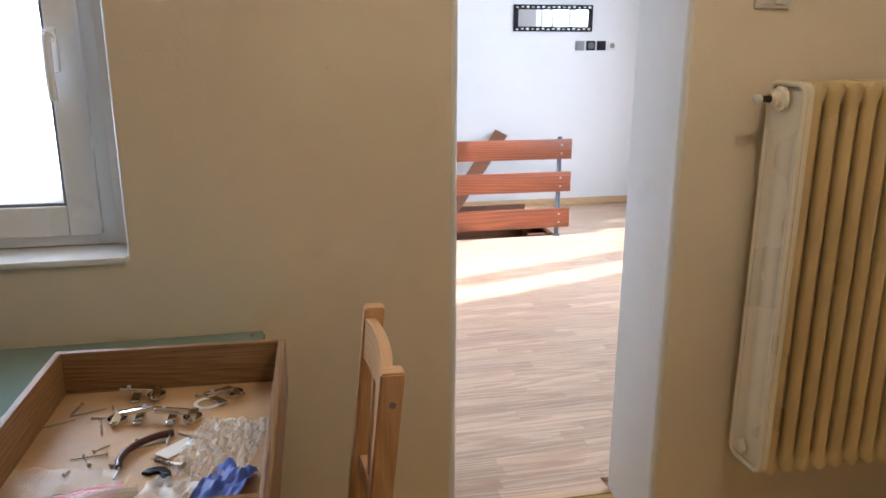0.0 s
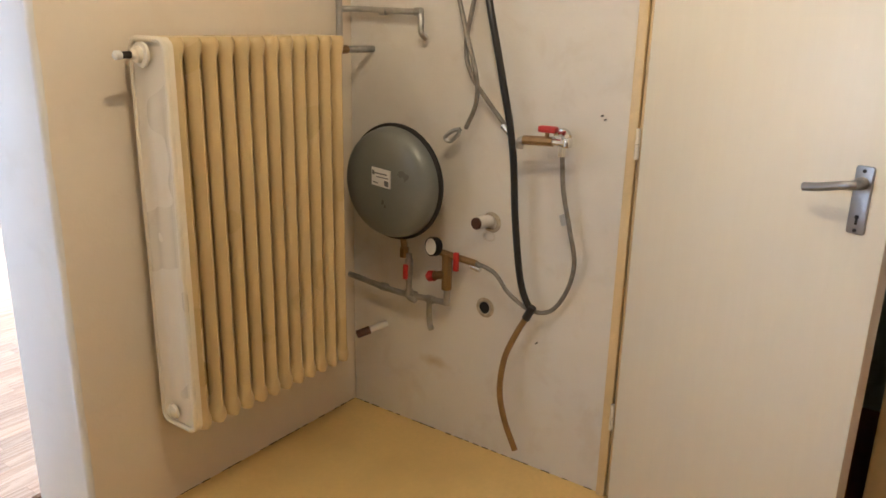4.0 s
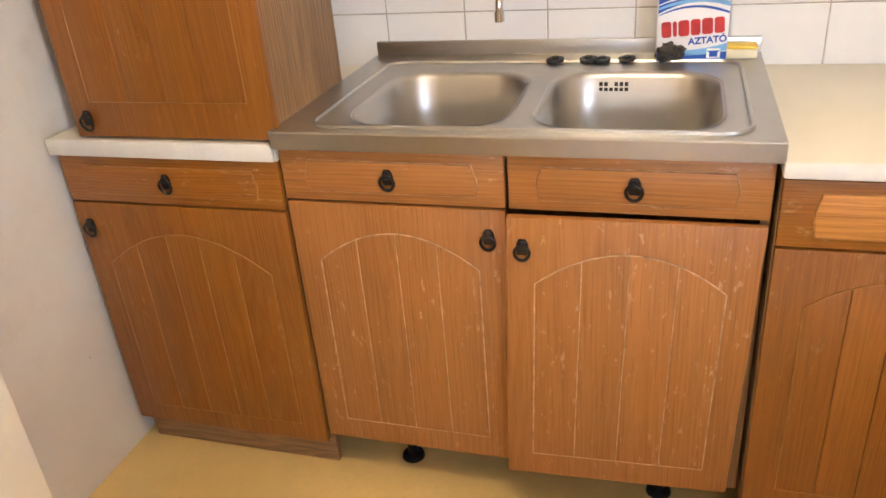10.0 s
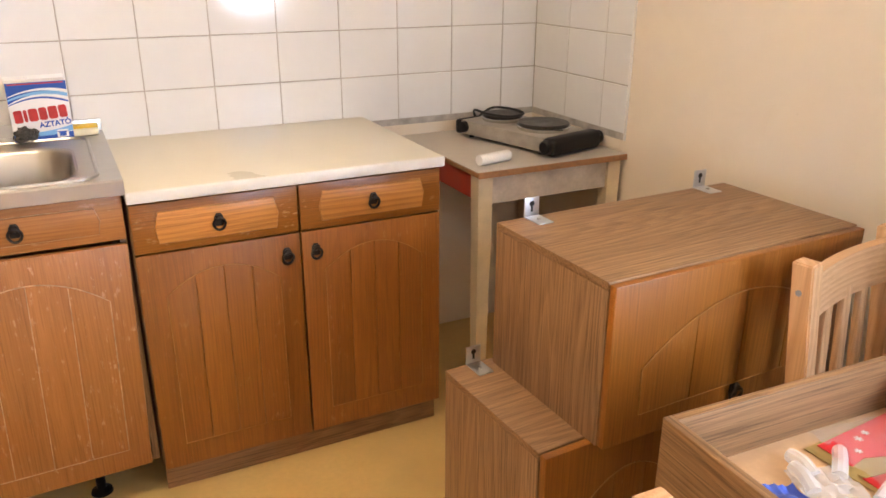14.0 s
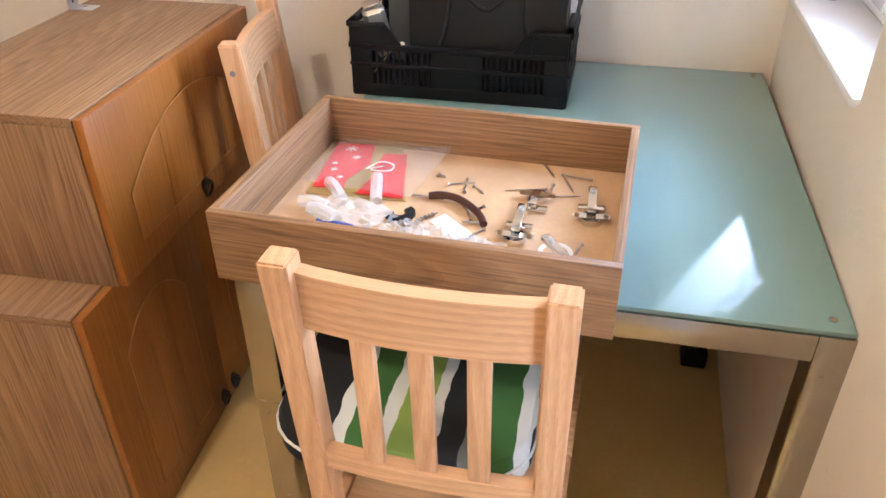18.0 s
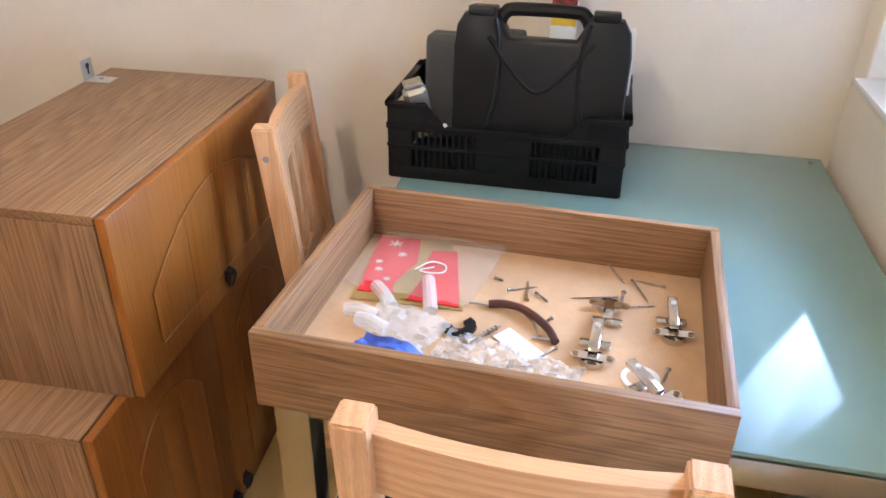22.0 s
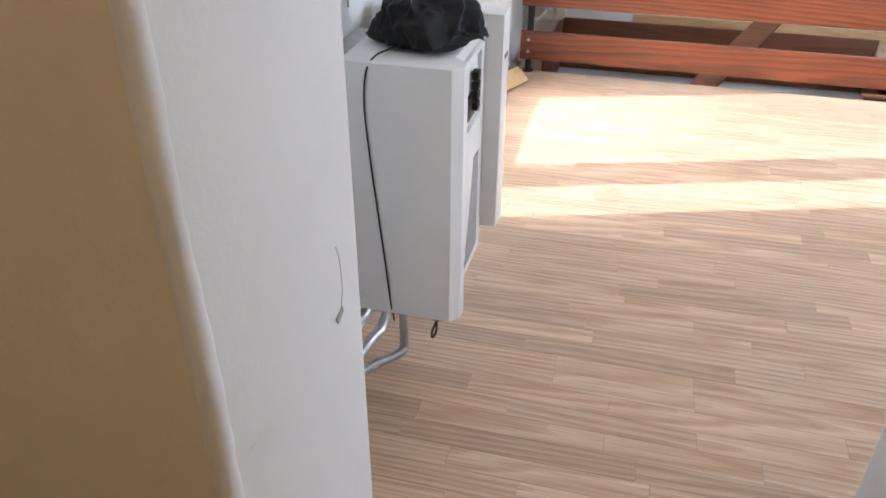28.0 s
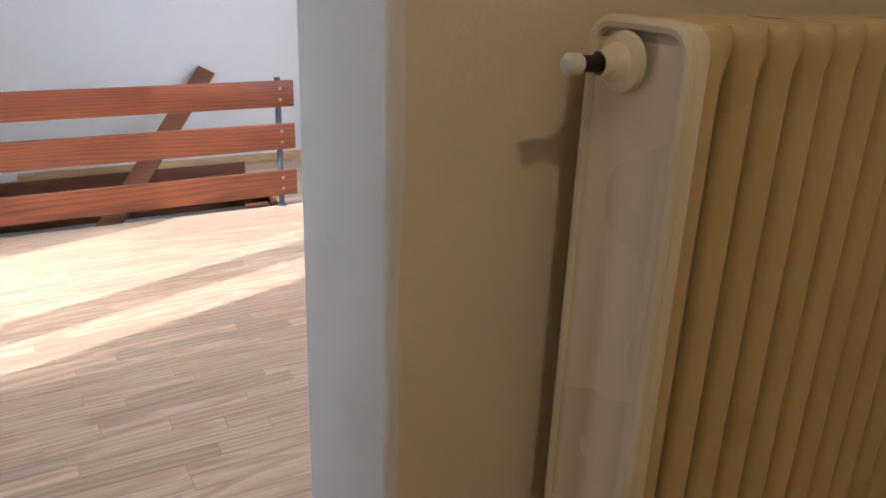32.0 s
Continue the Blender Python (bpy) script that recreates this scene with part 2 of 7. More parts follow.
CARCASS_Y = wood("oak print carcass board sideways", CAR_A, CAR_B, "y", 1.35, 0.5, 0.0, 0.6, tone=0.05, lines=0.45)
GROOVE = plain("worn groove edge", (0.58, 0.36, 0.19), 0.6, vary=0.55, scale=40)
OAK_EDGE = plain("oak panel edge", (0.42, 0.19, 0.045), 0.4, vary=0.4, scale=30)
PINE_Z = wood("oiled pine upright", (0.49, 0.262, 0.112), (0.72, 0.445, 0.225), "z", 0.75, 0.5, 0.05, 0.15, tone=0.06)
PINE_Y = wood("oiled pine crosswise", (0.49, 0.262, 0.112), (0.72, 0.445, 0.225), "y", 0.75, 0.5, 0.05, 0.15, tone=0.06)
PINE_X = wood("oiled pine lengthwise", (0.49, 0.262, 0.112), (0.72, 0.445, 0.225), "x", 0.75, 0.5, 0.05, 0.15, tone=0.06)
RED_PINE = wood("red stained pine", (0.050, 0.013, 0.006), (0.265, 0.070, 0.023), "x", 0.5, 0.42, 0.1, 0.1, tone=0.1)
BROWN_PINE = wood("brown stained pine", (0.10, 0.034, 0.014), (0.21, 0.077, 0.030), "x", 0.7, 0.5, 0.0, 0.1, tone=0.15)
LAMINATE = wood("pale oak laminate", (0.335, 0.178, 0.086), (0.70, 0.520, 0.375), "x", 0.50, 0.30, 0.45, 0.34, tone=0.14, relief=0.04, lines=0.55)
SKIRTING = wood("pine skirting", (0.50, 0.32, 0.15), (0.66, 0.47, 0.27), "x", 1.0, 0.5, 0.0, 0.15)
HARDBOARD = plain("hardboard drawer bottom", (0.57, 0.375, 0.20), 0.6, vary=0.2, scale=11, bumps=0.1)
STEEL = metal("brushed stainless steel", (0.50, 0.485, 0.455), 0.33, "x", 0.08)
CHROME = metal("chrome", (0.72, 0.71, 0.69), 0.10, None, 0.25)
ZINC = metal("zinc plated steel", (0.62, 0.64, 0.66), 0.35, None, 0.4)
GALV = metal("galvanised pipe", (0.50, 0.50, 0.49), 0.45, None, 0.7)
BRASS = metal("tarnished brass", (0.36, 0.24, 0.12), 0.42, None, 0.6)
ALU = metal("satin aluminium", (0.36, 0.36, 0.37), 0.40, "z", 0.2)
FRAME_STEEL = metal("satin table frame", (0.43, 0.40, 0.35), 0.25, "y", 0.3)
BLACK_IRON = plain("black iron", (0.050, 0.044, 0.040), 0.38, 0.75, vary=0.4, scale=60, bumps=0.3)
GREY_POST = plain("grey painted steel post", (0.10, 0.12, 0.15), 0.4, 0.4, vary=0.3)
BLACK_PLASTIC = plain("black plastic", (0.007, 0.007, 0.008), 0.45, vary=0.3, scale=14, bumps=0.15, fine=400, spec=0.25)
CASE_PLASTIC = plain("grained black plastic", (0.011, 0.012, 0.014), 0.40, vary=0.25, scale=6, bumps=0.25, fine=600, spec=0.3)
BLACK_RUBBER = plain("black rubber", (0.012, 0.012, 0.012), 0.5, vary=0.3, scale=30)
TILE = plain("white glazed tile", (0.77, 0.775, 0.78), 0.10, vary=0.05, scale=3.0, fine=40)
GROUT = plain("grey grout", (0.47, 0.44, 0.40), 0.9, vary=0.35, scale=25)
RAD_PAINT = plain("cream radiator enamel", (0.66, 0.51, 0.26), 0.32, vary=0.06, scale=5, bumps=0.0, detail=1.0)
# lighter copy of the enamel, with light from the doorway in its colour
RAD_LIT = plain("radiator enamel with painted doorway light", (0.80, 0.72, 0.56), 0.32, vary=0.05, scale=5, bumps=0.0, detail=1.0)
OLD_RAD = plain("chipped cream radiator enamel", (0.66, 0.61, 0.50), 0.5, vary=0.18, scale=22, bumps=0.3)
ot_ = OLD_RAD.node_tree
op_ = ot_.nodes["Principled BSDF"].inputs["Base Color"]
on_ = maths(ot_, "ADD", noise_of(ot_, coords(ot_, (1, 1, 0.09)), 34.0, 4.0, 0.6), maths(ot_, "MULTIPLY", noise_of(ot_, coords(ot_), 7.0), 0.35))
ot_.links.new(mix(ot_, ramp(ot_, on_, 0.73, 0.86, 0.0, 0.7), op_.links[0].from_socket, (0.24, 0.14, 0.065)), op_)
DOOR_PAINT, dt_, dp_ = nodes_of("cream gloss door paint")
dv_ = coords(dt_, (1, 1, 0.06))
dn_ = noise_of(dt_, dv_, 70.0, 3.0)
dt_.links.new(mix(dt_, ramp(dt_, dn_, 0.3, 0.7), (0.800, 0.742, 0.615), (0.812, 0.756, 0.632)), dp_.inputs["Base Color"])
dp_.inputs["Roughness"].default_value = 0.36
bump(dt_, dp_, noise_of(dt_, coords(dt_), 5.0, 3.0), 0.10, 0.003)
FRAME_PAINT = plain("ochre cream frame paint", (0.74, 0.58, 0.32), 0.34, vary=0.14, scale=5, bumps=0.1)
PVC = plain("white window plastic", (0.80, 0.81, 0.82), 0.3, vary=0.05, scale=5)
WHITE_METAL = plain("white enamelled sheet metal", (0.76, 0.76, 0.75), 0.34, vary=0.05, scale=4, bumps=0.05)
WORKTOP = plain("cream laminate worktop", (0.72, 0.68, 0.56), 0.32, vary=0.06, scale=4, bumps=0.05)
WHITE_EDGE = plain("white edge band", (0.78, 0.76, 0.70), 0.4, vary=0.08, scale=20, bumps=0.1)
WHITE_PLASTIC = plain("white plastic", (0.78, 0.77, 0.74), 0.4, vary=0.06)
TANK = plain("grey lacquered tank", (0.20, 0.21, 0.195), 0.33, 0.25, vary=0.12, scale=6, bumps=0.05)
SCREW_STEEL = metal("dull dark screw steel", (0.44, 0.39, 0.33), 0.38, None, 0.5)
RED = plain("red lever lacquer", (0.52, 0.03, 0.025), 0.4, vary=0.25, scale=40)
PAPER = plain("white paper", (0.78, 0.77, 0.74), 0.7, vary=0.06)
INK = plain("grey print", (0.16, 0.16, 0.17), 0.7, vary=0.2)
GREY_CARD = plain("mid grey plastic", (0.25, 0.25, 0.26), 0.5, vary=0.15)
HOSE_GREY = plain("braided grey hose", (0.27, 0.25, 0.22), 0.45, 0.3, vary=0.3, scale=50, bumps=0.5, fine=300)
HOSE_BLACK = plain("black hose", (0.02, 0.02, 0.021), 0.38, vary=0.3)
HOSE_AMBER = plain("amber yellowed hose", (0.27, 0.15, 0.045), 0.35, vary=0.3, scale=25)
GREEN_GLASS = plain("frosted green glass top", (0.235, 0.355, 0.34), 0.075, vary=0.05, scale=2.0, spec=0.28)
CLOTH = plain("black fleece cloth", (0.011, 0.011, 0.012), 0.95, vary=0.4, scale=30, bumps=0.35, fine=350)
YELLOW = plain("yellow plastic", (0.75, 0.52, 0.03), 0.4, vary=0.15)
MARBLE = plain("marbled laminate", (0.60, 0.54, 0.46), 0.4, vary=0.35, scale=12)
CREAM_LEG = plain("cream painted leg", (0.68, 0.58, 0.40), 0.45, vary=0.15, scale=12, bumps=0.1)
RUST_RED = plain("red painted panel", (0.42, 0.05, 0.02), 0.5, vary=0.25)
MDF = plain("raw chipboard edge", (0.36, 0.18, 0.07), 0.7, vary=0.3, scale=60)
DIRT = plain("dark joint dirt", (0.10, 0.075, 0.05), 0.9, vary=0.5, scale=40)
DARK = plain("dark void", (0.02, 0.018, 0.016), 0.9)

# ---- mesh helpers ----
HOME = {}


def thing(name, label, category, at=(0, 0, 0), turn=0.0, group="", kind=""):
    """A top-level Empty at a thing's base; its parts are given in its own frame when turn is set, else in the world's."""
    ob = new(name)
    ob.empty_display_size = 0.05
    ob.matrix_basis = pose(*at, 0, 0, turn)
    HOME[ob] = ob.matrix_basis.copy()
    return tagged(ob, label, category, group, kind)


def mesh_of(name, bm, material, smooth=True):
    me = bpy.data.meshes.new(name)
    bmesh.ops.recalc_face_normals(bm, faces=bm.faces)
    bm.to_mesh(me)
    bm.free()
    for m in material if isinstance(material, (list, tuple)) else (material,):
        me.materials.append(m)
    if smooth:
        me.shade_smooth()
        me.set_sharp_from_angle(angle=radians(32))
    return me


def part(name, bm, material, parent, label="", smooth=True, local=False):
    """One mesh object under a thing or a part. local: the bmesh is already in the thing's frame."""
    me = mesh_of(name, bm, material, smooth)
    home = HOME[parent]
    if not local:
        me.transform(home.inverted())
    ob = new(name, me)
    ob.parent = parent
    HOME[ob] = home
    return tagged(ob, label)


def solid(name, bm, material, label="", category="", kind="", group="", at=None, smooth=True):
    """A top-level thing that is one mesh; at: its base."""
    me = mesh_of(name, bm, material, smooth)
    ob = new(name, me)
    if at is not None:
        me.transform(Matrix.Translation(at).inverted())
        ob.matrix_basis = Matrix.Translation(at)
    HOME[ob] = ob.matrix_basis.copy()
    return tagged(ob, label, category, group, kind)


def box(x0, y0, z0, x1, y1, z1, r=0.0, bm=None, seg=2):
    """A box, its edges rounded by r."""
    b = bmesh.new()
    bmesh.ops.create_cube(b, size=1)
    for v in b.verts:
        v.co = Vector(((x0 + x1) / 2 + v.co.x * (x1 - x0), (y0 + y1) / 2 + v.co.y * (y1 - y0), (z0 + z1) / 2 + v.co.z * (z1 - z0)))
    if r:
        bmesh.ops.bevel(b, geom=list(b.edges), offset=r, segments=seg, affect="EDGES", profile=0.5, clamp_overlap=True)
    return join(bm, b)


def join(bm, b):
    if bm is None:
        return b
    me = bpy.data.meshes.new("t")
    b.to_mesh(me)
    b.free()
    bm.from_mesh(me)
    bpy.data.meshes.remove(me)
    return bm


def moved(b, m, bm=None):
    bmesh.ops.transform(b, matrix=m, verts=b.verts)
    return join(bm, b)


def rod(p, q, r, bm=None, seg=12, r2=None, caps=True):
    """A round bar from p to q."""
    p, q = Vector(p), Vector(q)
    b = bmesh.new()
    bmesh.ops.create_cone(b, cap_ends=caps, segments=seg, radius1=r, radius2=r if r2 is None else r2, depth=(q - p).length)
    m = Matrix.Translation((p + q) / 2) @ (q - p).to_track_quat("Z", "Y").to_matrix().to_4x4()
    return moved(b, m, bm)


def lathe(profile, origin, axis=(0, 0, 1), seg=32, bm=None):
    """A turned body: profile rows of (radius, height) along the axis."""
    b = bmesh.new()
    rings = []
    for r, h in profile:
        if r < 1e-5:
            rings.append([b.verts.new((0, 0, h))])
        else:
            rings.append([b.verts.new((r * math.cos(2 * math.pi * k / seg), r * math.sin(2 * math.pi * k / seg), h)) for k in range(seg)])
    for a, c in zip(rings, rings[1:]):
        for k in range(seg):
            j = (k + 1) % seg
            f = [a[k % len(a)], a[j % len(a)], c[j % len(c)], c[k % len(c)]]
            f = list(dict.fromkeys(f))
            if len(f) > 2:
                b.faces.new(f)
    m = Matrix.Translation(origin) @ Vector(axis).to_track_quat("Z", "Y").to_matrix().to_4x4()
    return moved(b, m, bm)


def smooth_line(pts, n=8):
    """Points on a Catmull-Rom line through pts."""
    pts = [Vector(p) for p in pts]
    full = [2 * pts[0] - pts[1]] + pts + [2 * pts[-1] - pts[-2]]
    out = []
    for a, b, c, d in zip(full, full[1:], full[2:], full[3:]):
        for k in range(n):
            t = k / n
            out.append(0.5 * ((2 * b) + (c - a) * t + (2 * a - 5 * b + 4 * c - d) * t * t + (3 * b - a - 3 * c + d) * t ** 3))
    out.append(pts[-1])
    return out


def tube(pts, r, bm=None, seg=10, n=8, straight=False):
    """A pipe along a line of points."""
    line = [Vector(p) for p in pts] if straight else smooth_line(pts, n)
    b = bmesh.new()
    side, last = None, None
    for k, p in enumerate(line):
        d = (line[min(k + 1, len(line) - 1)] - line[max(k - 1, 0)]).normalized()
        if side is None:
            side = d.orthogonal().normalized()
        side = (side - d * side.dot(d)).normalized()
        up = d.cross(side)
        ring = [b.verts.new(p + r * (math.cos(2 * math.pi * j / seg) * side + math.sin(2 * math.pi * j / seg) * up)) for j in range(seg)]
        if last:
            for j in range(seg):
                b.faces.new((last[j], last[(j + 1) % seg], ring[(j + 1) % seg], ring[j]))
        else:
            b.faces.new(ring[::-1])
        last = ring
    b.faces.new(last)
    return join(bm, b)


def prism(outline, depth, m=None, bm=None, r=0.0):
    """An outline in x and y, raised by depth along z, then placed by m."""
    b = bmesh.new()
    f = b.faces.new([b.verts.new((x, y, 0)) for x, y in outline])
    up = bmesh.ops.extrude_face_region(b, geom=[f])
    bmesh.ops.translate(b, vec=(0, 0, depth), verts=[v for v in up["geom"] if isinstance(v, bmesh.types.BMVert)])
    if r:
        bmesh.ops.recalc_face_normals(b, faces=b.faces)
        bmesh.ops.bevel(b, geom=[e for e in b.edges if abs(e.verts[0].co.z - depth) < 1e-6 and abs(e.verts[1].co.z - depth) < 1e-6], offset=r, segments=2, affect="EDGES", profile=0.5)
    return moved(b, m, bm) if m is not None else join(bm, b)


def slab(x0, x1, y0, y1, z0, z1, holes, axis):
    """A wall that runs along 'x' or 'y' with rectangular holes (u0, u1, z0, z1), cut through it."""
    b = bmesh.new()
    u0, u1 = (x0, x1) if axis == "x" else (y0, y1)
    us = sorted({u0, u1, *[h[0] for h in holes], *[h[1] for h in holes]})
    zs = sorted({z0, z1, *[h[2] for h in holes], *[h[3] for h in holes]})
    us, zs = [u for u in us if u0 <= u <= u1], [z for z in zs if z0 <= z <= z1]
    w0, w1 = (y0, y1) if axis == "x" else (x0, x1)

    def full(i, k):
        if not (0 <= i < len(us) - 1 and 0 <= k < len(zs) - 1):
            return False
        u, z = (us[i] + us[i + 1]) / 2, (zs[k] + zs[k + 1]) / 2
        return not any(h[0] < u < h[1] and h[2] < z < h[3] for h in holes)

    made = {}

    def at(u, w, z):
        key = (u, w, z)
        if key not in made:
            made[key] = b.verts.new((u, w, z) if axis == "x" else (w, u, z))
        return made[key]

    for i in range(len(us) - 1):
        for k in range(len(zs) - 1):
            if not full(i, k):
                continue
            a, c, d, e = us[i], us[i + 1], zs[k], zs[k + 1]
            for w in (w0, w1):
                b.faces.new((at(a, w, d), at(c, w, d), at(c, w, e), at(a, w, e)))
            for near, p, q in (((i - 1, k), (a, d), (a, e)), ((i + 1, k), (c, d), (c, e)), ((i, k - 1), (a, d), (c, d)), ((i, k + 1), (a, e), (c, e))):
                if not full(*near):
                    b.faces.new((at(p[0], w0, p[1]), at(q[0], w0, q[1]), at(q[0], w1, q[1]), at(p[0], w1, p[1])))
    return b


def softened(b, r, seg=3):
    """Rounds a wall's sharp corners."""
    bmesh.ops.recalc_face_normals(b, faces=b.faces)
    es = [e for e in b.edges if len(e.link_faces) == 2 and e.calc_face_angle(0) > 1.0]
    bmesh.ops.bevel(b, geom=es, offset=r, segments=seg, affect="EDGES", profile=0.5)
    return b


def words(text, size, m, depth=0.0006):
    """Lettering in the built-in font as a bmesh, standing on the plane of m."""
    c = bpy.data.curves.new("w", "FONT")
    c.body, c.size, c.extrude, c.align_x, c.align_y = text, size, depth, "CENTER", "CENTER"
    c.offset = size * 0.028
    ob = bpy.data.objects.new("w", c)
    scene.collection.objects.link(ob)
    me = bpy.data.meshes.new_from_object(ob.evaluated_get(bpy.context.evaluated_depsgraph_get()))
    b = bmesh.new()
    b.from_mesh(me)
    bpy.data.objects.remove(ob)
    bpy.data.curves.remove(c)
    bpy.data.meshes.remove(me)
    return moved(b, m)

# ---- plan ----
XE, XW, YN, YS, H = 2.08, -1.068, 1.87, -0.93, 2.62
YN2 = YN + 0.29                    # far face of the wall with the doorway
DL, DR, DTOP = 0.440, 1.012, 2.06  # doorway
RXW, RXE, RYN = 0.05, 3.20, 6.50   # large room
WX0, WX1, WZ0, WZ1 = -0.985, -0.366, 0.953, 1.95   # kitchen window niche
ED0, ED1 = 0.098, 0.837              # side door opening in the east wall
BW0, BW1, BZ0, BZ1 = 3.60, 5.08, 0.10, 2.20  # balcony window of the large room
HX0, HX1, HY0, HY1 = 0.24, 1.98, 5.47, 6.20  # stair hatch in the large room floor

# ---- walls, floors, ceilings ----
wn_b = slab(XW - 0.3, RXE + 0.2, YN, YN2, -0.02, H, [(WX0, WX1, WZ0, WZ1), (DL, DR, -1, DTOP)], "x")
bmesh.ops.recalc_face_normals(wn_b, faces=wn_b.faces)
bmesh.ops.bevel(wn_b, geom=[e for e in wn_b.edges if len(e.link_faces) == 2 and e.calc_face_angle(0) > 1.0 and all(DL - 0.01 < v.co.x < DR + 0.01 and v.co.y < YN + 0.01 for v in e.verts)], offset=0.012, segments=4, affect="EDGES", profile=0.5)
softened(wn_b, 0.010, 3)
wall_north = solid("wall_north", wn_b, [CREAM, JAMB, WHITE_WALL, PIPE_WALL], "cream painted plaster wall with a doorway and a window", "wall", "structure")
for v in wall_north.data.vertices:      # the jamb is splayed a little
    if abs(v.co.x - DL) < 0.04 and v.co.z < DTOP + 0.04:
        v.co.x -= 0.017 * (YN2 - v.co.y) / (YN2 - YN)
for v in wall_north.data.vertices:      # and the wall runs slightly out of square
    if v.co.x < DL - 0.1 and v.co.y < YN + 0.02:
        v.co.y += 0.034 * min(1, (DL - v.co.x) / (DL - XW))
for f in wall_north.data.polygons:
    c, n = f.center, f.normal
    if c.y > YN2 - 0.004 and n.y > 0.5:
        f.material_index = 2
    elif DL - 0.03 < c.x < DR + 0.03 and c.z < DTOP + 0.03 and n.y > -0.75:
        f.material_index = 1
    elif WX0 - 0.01 < c.x < WX1 + 0.02 and c.y > YN + 0.02 and n.y > -0.7:
        f.material_index = 3
wall_east = solid("wall_east", softened(slab(XE, XE + 0.14, YS - 0.2, YN, -0.02, H, [(ED0, ED1, -1, 2.03)], "y"), 0.008), EAST_WALL, "stained off-white plaster wall with old pipe stubs", "wall", "structure")
wall_south = solid("wall_south", slab(XW - 0.3, XE, YS - 0.16, YS - 0.004, -0.02, H, [], "x"), CREAM, "cream plaster wall behind the tiles", "wall", "structure")
wall_west = solid("wall_west", slab(XW - 0.25, XW, YS - 0.004, YN + 0.045, -0.02, H, [], "y"), CREAM, "cream painted plaster wall", "wall", "structure")
floor = solid("floor", box(XW - 0.3, YS - 0.2, -0.12, XE + 0.02, YN + 0.255, 0.0), LINO, "worn yellow linoleum floor", "floor", "structure", smooth=False)
ceiling = solid("ceiling", box(XW - 0.3, YS - 0.2, H, XE + 0.14, YN2 - 0.003, H + 0.1), CEIL, "white painted ceiling", "ceiling", "structure", smooth=False)
room_west = solid("wall_room_west", softened(slab(RXW - 0.32, RXW, YN2 + 0.002, RYN + 0.2, -0.3, H, [(BW0, BW1, BZ0, BZ1)], "y"), 0.01), WHITE_WALL, "white plaster wall with a balcony window", "wall", "structure")
room_north = solid("wall_room_north", slab(RXW, RXE, RYN, RYN + 0.2, -0.3, H, [], "x"), WHITE_WALL, "smooth white plaster wall", "wall", "structure")
room_east = solid("wall_room_east", slab(RXE, RXE + 0.2, YN2 + 0.002, RYN + 0.2, -0.3, H, [(3.30, 5.30, 0.88, 2.22)], "y"), WHITE_WALL, "smooth white plaster wall with an opening added for skylight", "wall", "structure")
room_ceiling = solid("ceiling_room", box(RXW - 0.32, YN2 + 0.003, H, RXE + 0.2, RYN + 0.2, H + 0.1), CEIL, "white painted ceiling", "ceiling", "structure", smooth=False)
room_floor = solid("floor_room", slab(RXW, RXE, -0.10, -0.012, YN + 0.262, RYN, [(HX0, HX1, HY0, HY1)], "x"), MDF, "pale oak laminate floor", "floor", "structure", smooth=False)
for v in room_floor.data.vertices:
    v.co = Vector((v.co.x, v.co.z, v.co.y))
room_floor.data.flip_normals()

# ---- doors, windows and fittings of the kitchen ----
def facing(x, y, z, way):
    """A frame whose x runs along a front seen from outside, y up, z out of it. way: degrees to which the front looks, 0 = +y."""
    return pose(x, y, z, 0, 0, way) @ Matrix(((-1, 0, 0, 0), (0, 0, 1, 0), (0, 1, 0, 0), (0, 0, 0, 1)))


def ring_pull(parent, m, name="ring_pull"):
    """Cast black ring handle on a small shaped plate."""
    b = prism([(-0.013, -0.002), (-0.009, -0.014), (0.009, -0.014), (0.013, -0.002), (0.011, 0.012), (0.006, 0.020), (-0.006, 0.020), (-0.011, 0.012)], 0.004, m, r=0.0015)
    lathe([(0.008, 0.003), (0.009, 0.008), (0.006, 0.013), (0, 0.014)], m @ Vector((0, 0.009, 0.0)), m.to_3x3() @ Vector((0, 0, 1)), 12, b)
    pull = part(name, b, BLACK_IRON, parent, "black cast iron ring pull")
    pts = [m @ Vector((0.0145 * math.sin(a) * (1.0 + 0.12 * math.cos(a)), -0.008 - 0.016 * math.cos(a + math.pi), 0.009 + 0.003 * math.cos(a))) for a in [2 * math.pi * k / 14 for k in range(15)]]
    part("ring", tube(pts, 0.0034, None, 8, 3), BLACK_IRON, pull)
    return pull


